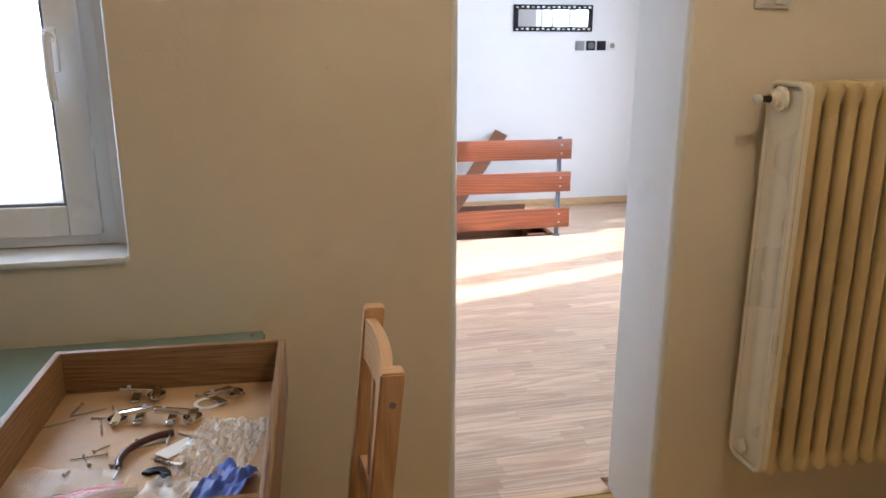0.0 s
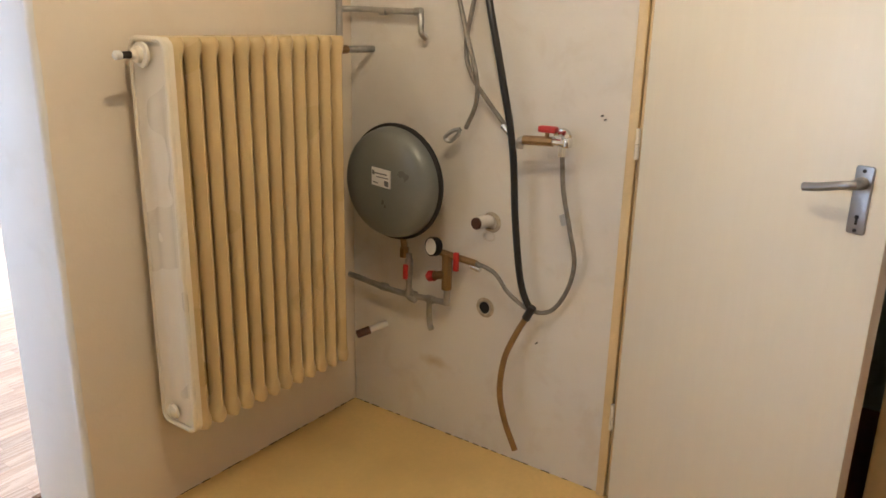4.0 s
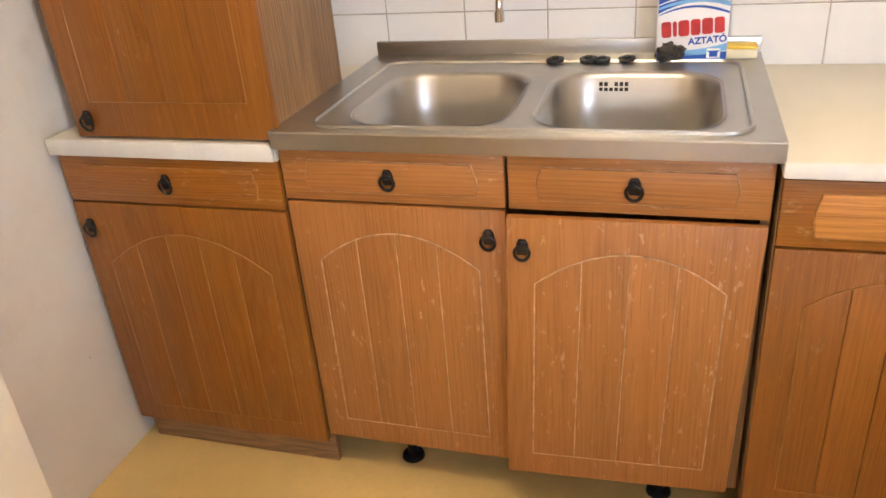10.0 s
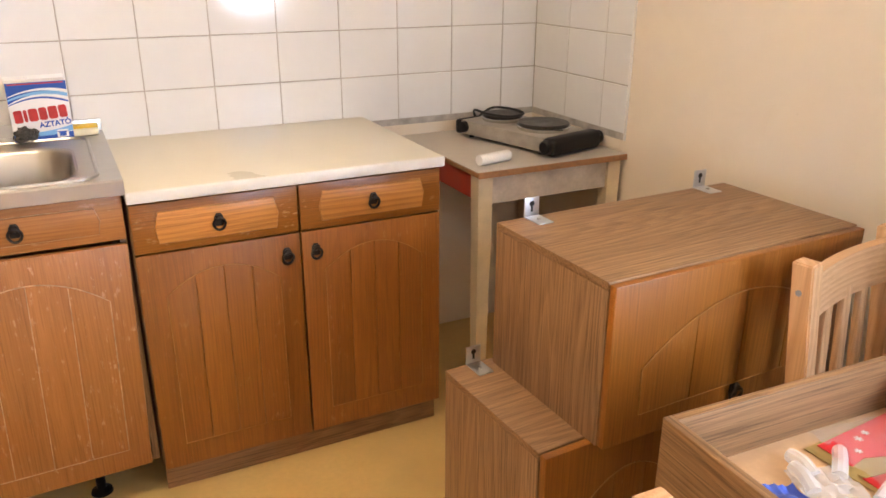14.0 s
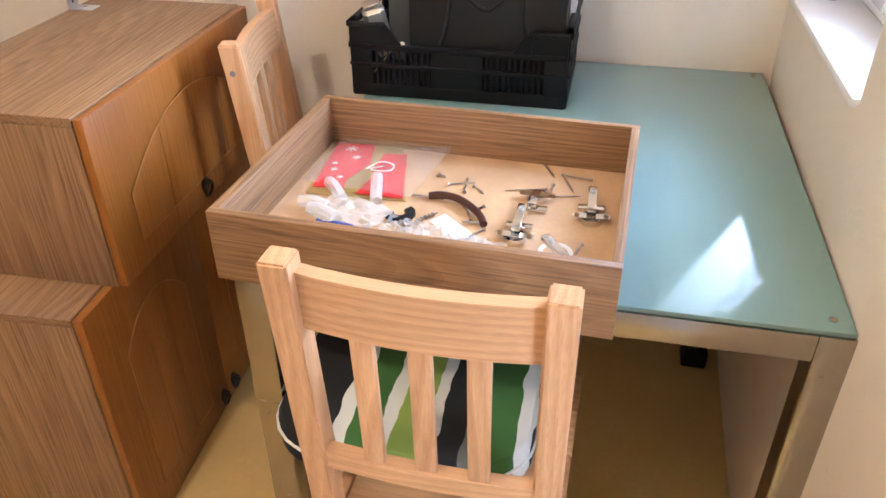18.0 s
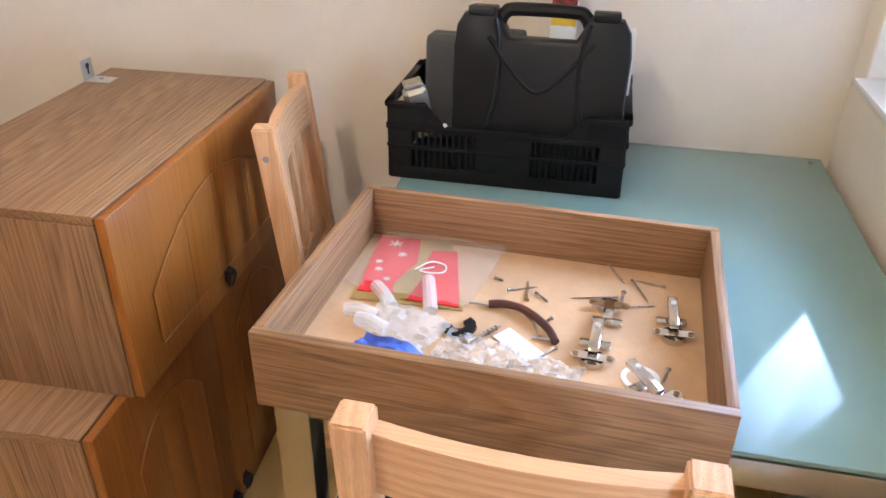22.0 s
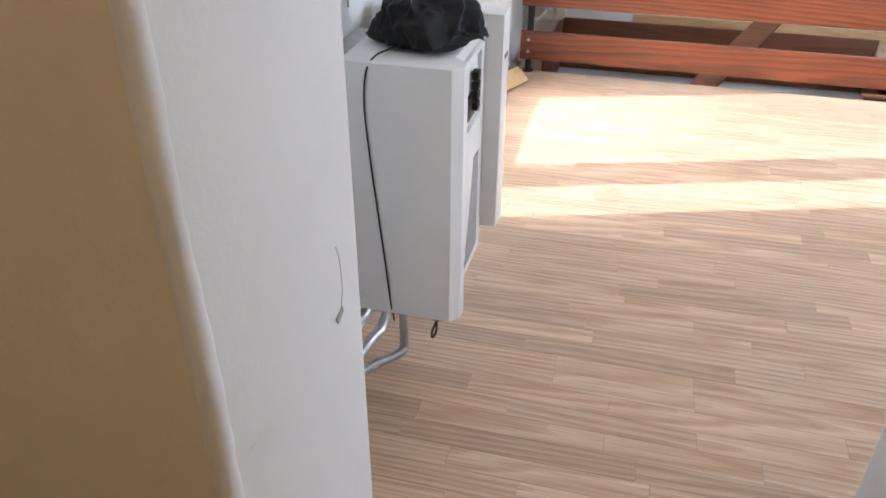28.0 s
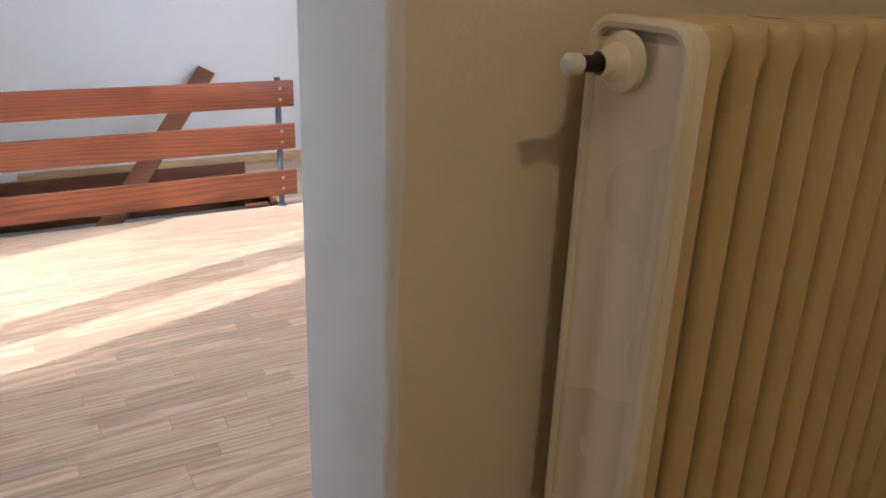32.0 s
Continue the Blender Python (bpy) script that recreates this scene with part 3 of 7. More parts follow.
def panel_door(parent, m, w, h, pull, rise=0.085, side=0.062, low=0.062, top=0.055, boards=4, name="door", mat=None):
    """An oak door with an arched, boarded panel. m: facing frame at the door's lower middle; pull: (x, z) of its ring."""
    mat = mat or OAK
    worn = mat is OAK_WORN
    d = part(name, moved(box(-w / 2, 0, -0.018, w / 2, h, 0, 0.003), m), mat, parent)
    pw, ph = w - 2 * side, h - low - top
    for k in range(boards):
        u0, u1 = -pw / 2 + pw * k / boards + 0.0008, -pw / 2 + pw * (k + 1) / boards - 0.0008
        pts = [(u0, low), (u1, low)]
        for j in range(6):
            u = u1 + (u0 - u1) * j / 5
            pts.append((u, low + ph - rise * (2 * u / pw) ** 2))
        part("panel_board", prism(pts, 0.0035, m, r=0.0012), mat, d)
    for k in range(1, boards) if worn or boards > 4 else ():
        u = -pw / 2 + pw * k / boards
        part("board_seam", tube([m @ Vector((u, low + 0.004, 0.0026)), m @ Vector((u, low + ph - rise * (2 * u / pw) ** 2 - 0.004, 0.0026))], 0.0011, None, 6, straight=True), GROOVE if worn else OAK_EDGE, d)
    edge = [m @ Vector((-pw / 2 + pw * k / 20, low + ph - rise * (2 * (-pw / 2 + pw * k / 20) / pw) ** 2, 0.003)) for k in range(21)]
    part("panel_moulding", tube([m @ Vector((-pw / 2, low, 0.003))] + edge + [m @ Vector((pw / 2, low, 0.003)), m @ Vector((-pw / 2, low, 0.003))], 0.0017 if worn else 0.0012, None, 6, straight=True), GROOVE if worn else OAK_EDGE, d, "worn pale panel edge" if worn else "")
    ring_pull(d, m @ Matrix.Translation((pull[0], pull[1], 0)))
    return d


def drawer_front(parent, m, w, h, name="drawer_front", pale=False, mat=None):
    mat = mat or OAK_H
    d = part(name, moved(box(-w / 2, 0, -0.018, w / 2, h, 0, 0.003), m), mat, parent)
    pw, ph = w - 0.12, h - 0.045
    out = [(-pw / 2, 0.022), (pw / 2, 0.022), (pw / 2 + 0.006, 0.022 + ph * 0.5), (pw / 2 - 0.004, 0.022 + ph), (-pw / 2 + 0.004, 0.022 + ph), (-pw / 2 - 0.006, 0.022 + ph * 0.5)]
    part("raised_panel", prism(out, 0.006, m, r=0.004), OAK_PALE if pale else mat, d)
    line = [m @ Vector((x, y, 0.0012)) for x, y in out]
    part("panel_moulding", tube(line + line[:1], 0.0014, None, 6, straight=True), GROOVE if mat is OAK_WORN_H else OAK_EDGE, d)
    ring_pull(d, m @ Matrix.Translation((0, h / 2, 0.004)))
    return d


def carcass(parent, x0, x1, y0, y1, z0, z1, t=0.017, back=True):
    """Open-fronted box of boards, its front towards +y."""
    for a, b in ((x0, x0 + t), (x1 - t, x1)):
        part("side_panel", box(a, y0, z0, b, y1, z1, 0.001), CARCASS, parent)
    part("bottom_panel", box(x0 + t, y0, z0, x1 - t, y1, z0 + t), CARCASS_X, parent)
    part("top_rail", box(x0 + t, y1 - 0.08, z1 - t, x1 - t, y1, z1), CARCASS_X, parent)
    part("back_panel", box(x0 + t, y0, z0 + t, x1 - t, y0 + 0.005, z1), HARDBOARD, parent)


FY = -0.300
# tall corner: base unit, its strip of worktop and the wall unit that stands on it
u = thing("base_cabinet", "brown oak base cabinet with one drawer and one arched door", "cabinet", (1.76, -0.6, 0), group="kitchen base cabinets")
carcass(u, 1.485, 2.045, YS + 0.02, FY - 0.02, 0.095, 0.855)
part("plinth", box(1.487, FY - 0.06, 0.0, 2.043, FY - 0.042, 0.095), CARCASS_X, u)
drawer_front(u, facing(1.765, FY, 0.742, 0), 0.556, 0.112)
panel_door(u, facing(1.765, FY, 0.097, 0), 0.556, 0.640, (-0.245, 0.578), side=0.063, low=0.055, top=0.070, boards=5, rise=0.088)
u = thing("worktop", "cream laminate worktop strip with a chipped white edge", "worktop", (1.76, -0.6, 0.856))
part("board", box(1.482, YS + 0.005, 0.856, 2.05, FY + 0.004, 0.894), WORKTOP, u)
part("front_edge", box(1.482, FY + 0.004, 0.857, 2.052, FY + 0.017, 0.897, 0.006), WHITE_EDGE, u, "chipped white front edge")
u = thing("wall_cabinet", "tall brown oak cabinet with arched door standing on worktop", "cabinet", (1.76, -0.6, 0.895))
part("side_panel", box(1.480, -0.665, 0.896, 1.497, FY - 0.020, 2.02, 0.001), CARCASS, u)
part("side_panel", box(1.949, -0.665, 0.896, 1.966, FY - 0.020, 2.02, 0.001), CARCASS, u)
part("bottom_panel", box(1.497, -0.665, 0.896, 1.949, FY - 0.02, 0.913), CARCASS_X, u)
part("top_panel", box(1.497, -0.665, 2.003, 1.949, FY - 0.02, 2.02), CARCASS_X, u)
part("back_panel", box(1.497, -0.665, 0.913, 1.949, -0.660, 2.003), HARDBOARD, u)
panel_door(u, facing(1.7195, FY - 0.002, 0.899, 0), 0.496, 0.655, (-0.210, 0.040), side=0.056, low=0.080, top=0.080, boards=4, rise=0.088)
panel_door(u, facing(1.7195, FY - 0.002, 1.558, 0), 0.496, 0.460, (-0.210, 0.040), side=0.056, low=0.080, top=0.080, boards=4, rise=0.088)

# sink unit
u = thing("base_cabinet", "brown oak sink cabinet with two drawers and a sagging door", "cabinet", (1.0, -0.6, 0), group="kitchen base cabinets")
carcass(u, 0.520, 1.478, YS + 0.05, FY - 0.02, 0.115, 0.885)
for x in (0.62, 0.68, 1.30, 1.37):
    y = FY - 0.10 if x in (0.68, 1.30) else YS + 0.15
    b = rod((x, y, 0.012), (x, y, 0.115), 0.013)
    lathe([(0.0, 0), (0.030, 0.0), (0.028, 0.008), (0.014, 0.016)], (x, y, 0), (0, 0, 1), 16, b)
    part("foot", b, BLACK_PLASTIC, u, "black plastic levelling foot")
drawer_front(u, facing(1.240, FY, 0.772, 0), 0.474, 0.112, mat=OAK_WORN_H)
drawer_front(u, facing(0.759, FY, 0.772, 0), 0.474, 0.112, mat=OAK_WORN_H)
panel_door(u, facing(1.240, FY, 0.128, 0), 0.472, 0.638, (0.200, 0.577), side=0.058, top=0.063, rise=0.074, mat=OAK_WORN)
panel_door(u, facing(0.759, FY, 0.120, 0) @ pose(0.236, 0.640, 0, 0, 4.6, -1.7) @ pose(-0.236, -0.640, 0.004), 0.472, 0.640, (-0.205, 0.575), side=0.056, top=0.068, rise=0.074, name="door", mat=OAK_WORN)

# counter unit
u = thing("base_cabinet", "brown oak base cabinet with two drawers and two arched doors", "cabinet", (0.09, -0.6, 0), group="kitchen base cabinets")
carcass(u, -0.337, 0.512, YS + 0.02, FY - 0.008, 0.088, 0.865)
part("plinth", box(-0.335, FY - 0.045, 0.0, 0.510, FY - 0.028, 0.088), CARCASS_X, u)
for x, side in ((0.300, 0.172), (-0.125, -0.172)):
    drawer_front(u, facing(x, FY + 0.012, 0.729, 0), 0.420, 0.128, pale=True)
    panel_door(u, facing(x, FY + 0.012, 0.090, 0), 0.420, 0.634, (side, 0.578), side=0.062, low=0.072, rise=0.062)
u = thing("worktop", "cream laminate worktop with a white front edge", "worktop", (0.09, -0.6, 0.866))
part("board", box(-0.343, YS + 0.004, 0.866, 0.514, FY + 0.016, 0.893, 0.002), WORKTOP, u)
part("front_edge", box(-0.344, FY + 0.0165, 0.864, 0.515, FY + 0.030, 0.895, 0.006), WHITE_EDGE, u)


# double-bowl sink
def rounded(x0, x1, y0, y1, r, n=7):
    pts = []
    for cx, cy, a in ((x1 - r, y1 - r, 0), (x0 + r, y1 - r, 90), (x0 + r, y0 + r, 180), (x1 - r, y0 + r, 270)):
        pts += [(cx + r * math.cos(radians(a + 90 * k / n)), cy + r * math.sin(radians(a + 90 * k / n))) for k in range(n + 1)]
    return pts


SX0, SX1, SY0, SY1, SZ = 0.512, 1.480, YS + 0.012, FY + 0.022, 0.926
sink = thing("sink", "double bowl stainless steel sink top, dull and water-stained", "sink", (1.0, -0.6, 0.89))
bowls = [(1.018, 1.352, -0.742, -0.345), (0.608, 0.964, -0.742, -0.345)]
b = bmesh.new()
loops = [[(SX0, SY0), (SX1, SY0), (SX1, SY1), (SX0, SY1)]] + [rounded(*q, 0.095) for q in bowls]
edges = []
for line in loops:
    vs = [b.verts.new((x, y, SZ - (0.004 if len(line) > 4 else 0))) for x, y in line]
    edges += [b.edges.new((vs[k], vs[(k + 1) % len(vs)])) for k in range(len(vs))]
bmesh.ops.triangle_fill(b, edges=edges, use_beauty=True)
part("sink_top", b, STEEL, sink, smooth=False)
for x0, x1, y0, y1 in ((SX0, SX1, SY1 - 0.0012, SY1), (SX0, SX0 + 0.0012, SY0, SY1), (SX1 - 0.0012, SX1, SY0, SY1)):
    part("folded_edge", box(x0, y0, SZ - 0.036, x1, y1, SZ - 0.0005, 0), STEEL, sink, smooth=False)
part("front_lip", tube([(SX0, SY1 - 0.004, SZ - 0.002), (SX1, SY1 - 0.004, SZ - 0.002)], 0.0045, None, 8, straight=True), STEEL, sink)
part("splash_upstand", box(SX0, YS + 0.006, SZ - 0.03, SX1, YS + 0.016, SZ + 0.036, 0.004), STEEL, sink)
rim = [(x, y) for x, y in rounded(SX0 + 0.05, SX1 - 0.066, SY0 + 0.085, SY1 - 0.045, 0.05)]
part("drainer_rim", tube([(x, y, SZ - 0.001) for x, y in rim + rim[:1]], 0.005, None, 6, straight=True), STEEL, sink)
for q in bowls:
    b = bmesh.new()
    last = None
    for inset, z, r in ((-0.006, -0.002, 0.10), (0.0, -0.005, 0.095), (0.006, -0.014, 0.09), (0.016, -0.10, 0.085), (0.024, -0.135, 0.08), (0.045, -0.152, 0.07), (0.09, -0.158, 0.05), (0.15, -0.160, 0.02)):
        ring = [b.verts.new((x, y, SZ + z)) for x, y in rounded(q[0] + inset, q[1] - inset, q[2] + inset, q[3] - inset, r)]
        if last:
            for k in range(len(ring)):
                b.faces.new((last[k], last[(k + 1) % len(ring)], ring[(k + 1) % len(ring)], ring[k]))
        last = ring
    b.faces.new(last)
    bowl = part("bowl", b, STEEL, sink)
    cx, cy = (1.118 if q[0] > 1 else 0.862), -0.640
    part("drain", lathe([(0.0, 0.001), (0.012, 0.001), (0.014, 0.004), (0.036, 0.005), (0.040, 0.002), (0.040, -0.002)], (cx, cy, SZ - 0.1585), (0, 0, 1), 24), CHROME, bowl)
b = bmesh.new()
for i in range(6):
    for j in range(2):
        if (i, j) != (2, 0):
            x, z = 0.836 + 0.0115 * (2.5 - i), 0.898 - 0.0125 * j
            box(x - 0.004, -0.7355, z - 0.0045, x + 0.004, -0.7325, z + 0.0045, 0, b)
part("overflow", b, DARK, sink, "pierced overflow grille")

# wall tap
tap = thing("wall_tap", "chrome two-handle wall tap with swan-neck spout", "tap", (1.03, YS, 1.2))
for x in (1.115, 0.945):
    part("rosette", lathe([(0.0, 0.0), (0.036, 0.0), (0.035, 0.008), (0.026, 0.020), (0.015, 0.026), (0.014, 0.050)], (x, YS, 1.232), (0, 1, 0), 24), CHROME, tap)
    k = part("knob", lathe([(0.014, 0.0), (0.020, 0.006), (0.023, 0.018), (0.022, 0.040), (0.017, 0.046), (0, 0.047)], (x, YS + 0.052, 1.226), (0, 1, 0.05), 18), CHROME, tap)
    for a in range(4):
        c, s = math.cos(a * math.pi / 2 + 0.4), math.sin(a * math.pi / 2 + 0.4)
        part("grip", rod((x + 0.016 * c, YS + 0.066, 1.227 + 0.016 * s), (x + 0.025 * c, YS + 0.072, 1.227 + 0.025 * s), 0.007), CHROME, k)
    part("hot_mark" if x > 1 else "cold_mark", lathe([(0.007, 0), (0.007, 0.001), (0, 0.001)], (x, YS + 0.0985, 1.2285), (0, 1, 0.05), 10), RED if x > 1 else CHROME, k)
part("body", tube([(1.115, YS + 0.046, 1.230), (1.03, YS + 0.046, 1.228), (0.945, YS + 0.046, 1.230)], 0.011, None, 12), CHROME, tap)
part("spout", tube([(1.03, YS + 0.05, 1.226), (1.03, YS + 0.056, 1.190), (1.035, YS + 0.075, 1.155), (1.050, YS + 0.14, 1.135), (1.066, YS + 0.21, 1.133), (1.077, YS + 0.262, 1.122), (1.079, YS + 0.276, 1.10), (1.079, YS + 0.278, 1.072)], 0.0085, None, 12), CHROME, tap)
part("aerator", rod((1.079, YS + 0.278, 1.060), (1.079, YS + 0.278, 1.082), 0.0115), CHROME, tap)

# washing powder
box_m = pose(0.672, -0.862, SZ, 0, 0, 4)
wp = thing("washing_powder_box", "red-lettered blue and white washing powder carton, opened", "box", (0.672, -0.862, SZ), 4)
BLUE = plain("blue print", (0.015, 0.08, 0.42), 0.45, vary=0.1)
LBLUE = plain("pale blue print", (0.20, 0.45, 0.75), 0.45, vary=0.1)
CARTON = plain("white carton", (0.80, 0.80, 0.80), 0.45, vary=0.05)
part("carton", box(-0.078, -0.028, 0, 0.078, 0.028, 0.168, 0.0015), CARTON, wp, local=True)
part("flap", moved(box(-0.078, 0, 0, 0.078, 0.0012, 0.012), pose(0, -0.028, 0.1665, 12)), CARTON, wp, local=True)
fm = facing(0, 0.0284, 0, 0)


def band(lo, hi, a, n=16, ww=0.0775):
    """A printed swoosh between two arcs on the carton's front."""
    top = [(-ww + 2 * ww * k / n, hi + a * (1 - ((k / n) * 2 - 1) ** 2) + 0.012 * (k / n)) for k in range(n + 1)]
    bot = [(-ww + 2 * ww * k / n, lo + a * (1 - ((k / n) * 2 - 1) ** 2) + 0.004 * (k / n)) for k in range(n + 1)]
    return prism(bot + top[::-1], 0.0004, fm)


field = [(-0.0775 + 0.155 * k / 12, 0.094 + 0.026 * math.sin(math.pi * (0.12 + 0.75 * k / 12))) for k in range(13)]
part("print_top", prism(field + [(0.0775, 0.1665), (-0.0775, 0.1665)], 0.0003, fm), BLUE, wp, local=True)
part("print_bar", prism([(-0.072, 0.1605), (0.070, 0.1605), (0.070, 0.1640), (-0.072, 0.1640)], 0.0006, fm), RED, wp, local=True)
part("print_swoosh", band(0.116, 0.121, 0.013), LBLUE, wp, local=True)
part("print_swoosh", band(0.126, 0.128, 0.014), CARTON, wp, local=True)
part("print_swoosh", band(0.105, 0.108, 0.018), CARTON, wp, local=True)
part("lettering", words("500 g", 0.010, fm @ pose(-0.060, 0.012, 0.0008, 0, 0, 0)), CARTON, wp, "small white weight", local=True)
part("print_swoosh", band(0.018, 0.027, -0.008), LBLUE, wp, local=True)
part("print_base", prism([(-0.0775, 0.001), (0.0775, 0.001), (0.0775, 0.020), (0.02, 0.013), (-0.0775, 0.020)], 0.0004, fm), BLUE, wp, local=True)
logo = bmesh.new()
lm = fm @ pose(0, 0.076, 0.0006, 0, 0, 4)
x0 = -0.069
for ww in (0.022, 0.009, 0.024, 0.021, 0.024, 0.022):
    prism([(x0, -0.014), (x0 + 0.004, -0.018), (x0 + ww - 0.004, -0.018), (x0 + ww, -0.014), (x0 + ww, 0.014), (x0 + ww - 0.004, 0.018), (x0 + 0.004, 0.018), (x0, 0.014)], 0.0006, lm, logo)
    x0 += ww + 0.0032
part("print_logo", logo, RED, wp, "row of bold red blocks", local=True)
part("lettering", words("AZTATÓ", 0.021, fm @ pose(0.034, 0.046, 0.0006, 0, 0, 4)), BLUE, wp, "blue lettering", local=True)
part("print_mark", prism([(0.034, 0.005), (0.064, 0.005), (0.064, 0.027), (0.034, 0.027)], 0.0006, fm), CARTON, wp, local=True)
part("print_mark", prism([(0.040, 0.008), (0.058, 0.008), (0.058, 0.018), (0.064, 0.022), (0.034, 0.022), (0.040, 0.018)], 0.0010, fm), BLUE, wp, local=True)

# small things on the sink
for x, y, r in ((0.985, -0.835, 0.022), (0.905, -0.838, 0.022), (0.872, -0.832, 0.020), (0.815, -0.840, 0.021)):
    b = lathe([(0.0, 0.012), (r * 0.40, 0.012), (r * 0.45, 0.008), (r, 0.007), (r, 0.0), (r * 0.9, 0.0), (r * 0.85, 0.003), (0, 0.003)], (x, y, SZ), (0.05, 0.05, 1), 18)
    solid("sink_plug", b, BLACK_RUBBER, "small black rubber sink plug on the sink rim", "plug", group="sink plugs", at=(x, y, SZ))
random.seed(4)
b = bmesh.new()
core = bmesh.new()
bmesh.ops.create_icosphere(core, subdivisions=4, radius=0.026)
for v in core.verts:
    v.co *= 1 + 0.5 * noise.noise(v.co * 55) + 0.22 * noise.noise(v.co * 260)
    v.co = Vector((v.co.x * 1.25, v.co.y * 0.7, v.co.z * 0.95))
moved(core, pose(0.722, -0.835, SZ + 0.023), b)
SCOUR = plain("grey steel wool", (0.075, 0.07, 0.062), 0.5, 0.5, vary=0.7, scale=160, bumps=0.9, fine=500)
solid("steel_wool_pad", b, SCOUR, "crumpled dark steel wool scourer on the sink rim", "scourer", at=(0.72, -0.835, SZ))
sp = thing("sponge", "flat yellow and white dish sponge behind the sink", "sponge", (0.555, -0.865, SZ))
part("foam", box(0.525, -0.895, SZ, 0.600, -0.845, SZ + 0.022, 0.004), plain("cream foam", (0.78, 0.74, 0.55), 0.9, vary=0.15, scale=30, bumps=0.4), sp)
part("scour_layer", box(0.525, -0.895, SZ + 0.0222, 0.600, -0.845, SZ + 0.028, 0.002), YELLOW, sp)

# ---- side door in the east wall ----
fr = thing("door_frame", "ochre cream painted wooden door frame, chipped at the strike", "door frame", (XE, 0.48, 0), kind="structure")
b = box(XE - 0.020, ED0 - 0.024, 0, XE + 0.001, ED0 + 0.006, 2.10, 0.004)
box(XE - 0.027, ED0 + 0.004, 0, XE + 0.001, ED0 + 0.060, 2.06, 0.006, b)
part("jamb", b, FRAME_PAINT, fr)
b = box(XE + 0.001, ED0, 0, XE + 0.14, ED0 + 0.044, 2.04, 0.004)
box(XE + 0.032, ED0 + 0.044, 0, XE + 0.07, ED0 + 0.056, 2.03, 0.004, b)
part("jamb_lining", b, FRAME_PAINT, fr)
b = box(XE - 0.016, ED1 - 0.006, 0, XE + 0.001, ED1 + 0.022, 2.08, 0.004)
box(XE - 0.004, ED1 - 0.026, 0, XE + 0.14, ED1 - 0.006, 2.04, 0.004, b)
part("jamb", b, FRAME_PAINT, fr)
part("head", box(XE - 0.018, ED0 - 0.075, 2.035, XE + 0.14, ED1 + 0.02, 2.11, 0.004), FRAME_PAINT, fr)
part("strike_plate", box(XE + 0.004, ED0 + 0.042, 0.98, XE + 0.03, ED0 + 0.0455, 1.12), GALV, fr)
DH = (XE - 0.008, ED1 - 0.030)
door_m = pose(DH[0], DH[1], 0, 0, 0, -20.5)
dr = thing("door_1", "flush cream gloss door, standing slightly ajar", "door", (DH[0], DH[1], 0.0), -20.5, kind="structure")
DWID = 0.660
part("leaf", box(-0.020, -DWID, 0.012, 0.020, 0.0, 2.02, 0.003), DOOR_PAINT, dr, local=True)
pl = part("handle_plate", prism(rounded(-0.019, 0.019, -0.082, 0.060, 0.006), 0.006, pose(-0.020, -DWID + 0.063, 1.080, 0, 0, 0) @ Matrix(((0, 0, -1, 0), (1, 0, 0, 0), (0, 1, 0, 0), (0, 0, 0, 1))), r=0.002), ALU, dr, "satin aluminium lock plate", local=True)
hy = -DWID + 0.063
b = lathe([(0.0, 0.0), (0.013, 0.0), (0.013, 0.016), (0.010, 0.020), (0.010, 0.046)], (-0.026, hy, 1.105), (-1, 0, 0), 16)
tube([(-0.066, hy - 0.008, 1.106), (-0.074, hy + 0.004, 1.105), (-0.074, hy + 0.03, 1.099), (-0.071, hy + 0.065, 1.090), (-0.068, hy + 0.100, 1.084)], 0.0095, b, 12)
part("lever", b, ALU, pl, "satin lever handle", local=True)
b = rod((-0.0255, hy, 1.034), (-0.0268, hy, 1.034), 0.0045)
box(-0.0268, hy - 0.0024, 1.018, -0.0255, hy + 0.0024, 1.034, 0, b)
part("keyhole", b, DARK, pl, local=True)
b = rod((-0.0255, hy, 1.130), (-0.0275, hy, 1.130), 0.004)
rod((-0.0255, hy, 1.006), (-0.0275, hy, 1.006), 0.004, b)
part("screws", b, BLACK_IRON, pl, local=True)
for z in (0.29, 1.10, 1.80):
    b = rod((-0.030, 0.004, z - 0.042), (-0.030, 0.004, z - 0.002), 0.0065)
    rod((-0.030, 0.004, z + 0.000), (-0.030, 0.004, z + 0.040), 0.0062, b)
    part("hinge", b, DOOR_PAINT, dr, "painted over barrel hinge", local=True)

# washroom glimpsed past the ajar door
solid("wall_washroom", box(XE + 1.15, -0.9, -0.02, XE + 1.25, 1.9, H), plain("pale green tile wall", (0.52, 0.58, 0.52), 0.3, vary=0.1), "pale green washroom wall", "wall", "structure")
b = box(XE + 0.14, -0.55, -0.02, XE + 1.15, -0.45, H)
box(XE + 0.14, 1.2, -0.02, XE + 1.15, 1.3, H, 0, b)
solid("wall_washroom_side", b, plain("dim washroom plaster", (0.55, 0.52, 0.44), 0.7, vary=0.1), "plain washroom side walls", "wall", "structure")
solid("floor_washroom", box(XE + 0.02, -0.9, -0.1, XE + 1.2, 1.9, -0.004), plain("brown washroom floor", (0.20, 0.10, 0.05), 0.4, vary=0.3), "brown tiled washroom floor", "floor", "structure", smooth=False)
solid("ceiling_washroom", box(XE + 0.14, -0.9, H, XE + 1.25, 1.9, H + 0.1), CEIL, "washroom ceiling", "ceiling", "structure", smooth=False)
ws = thing("washbasin", "white wall-hung washbasin with a chrome swan-neck tap", "washbasin", (XE + 0.98, 0.05, 0.7))
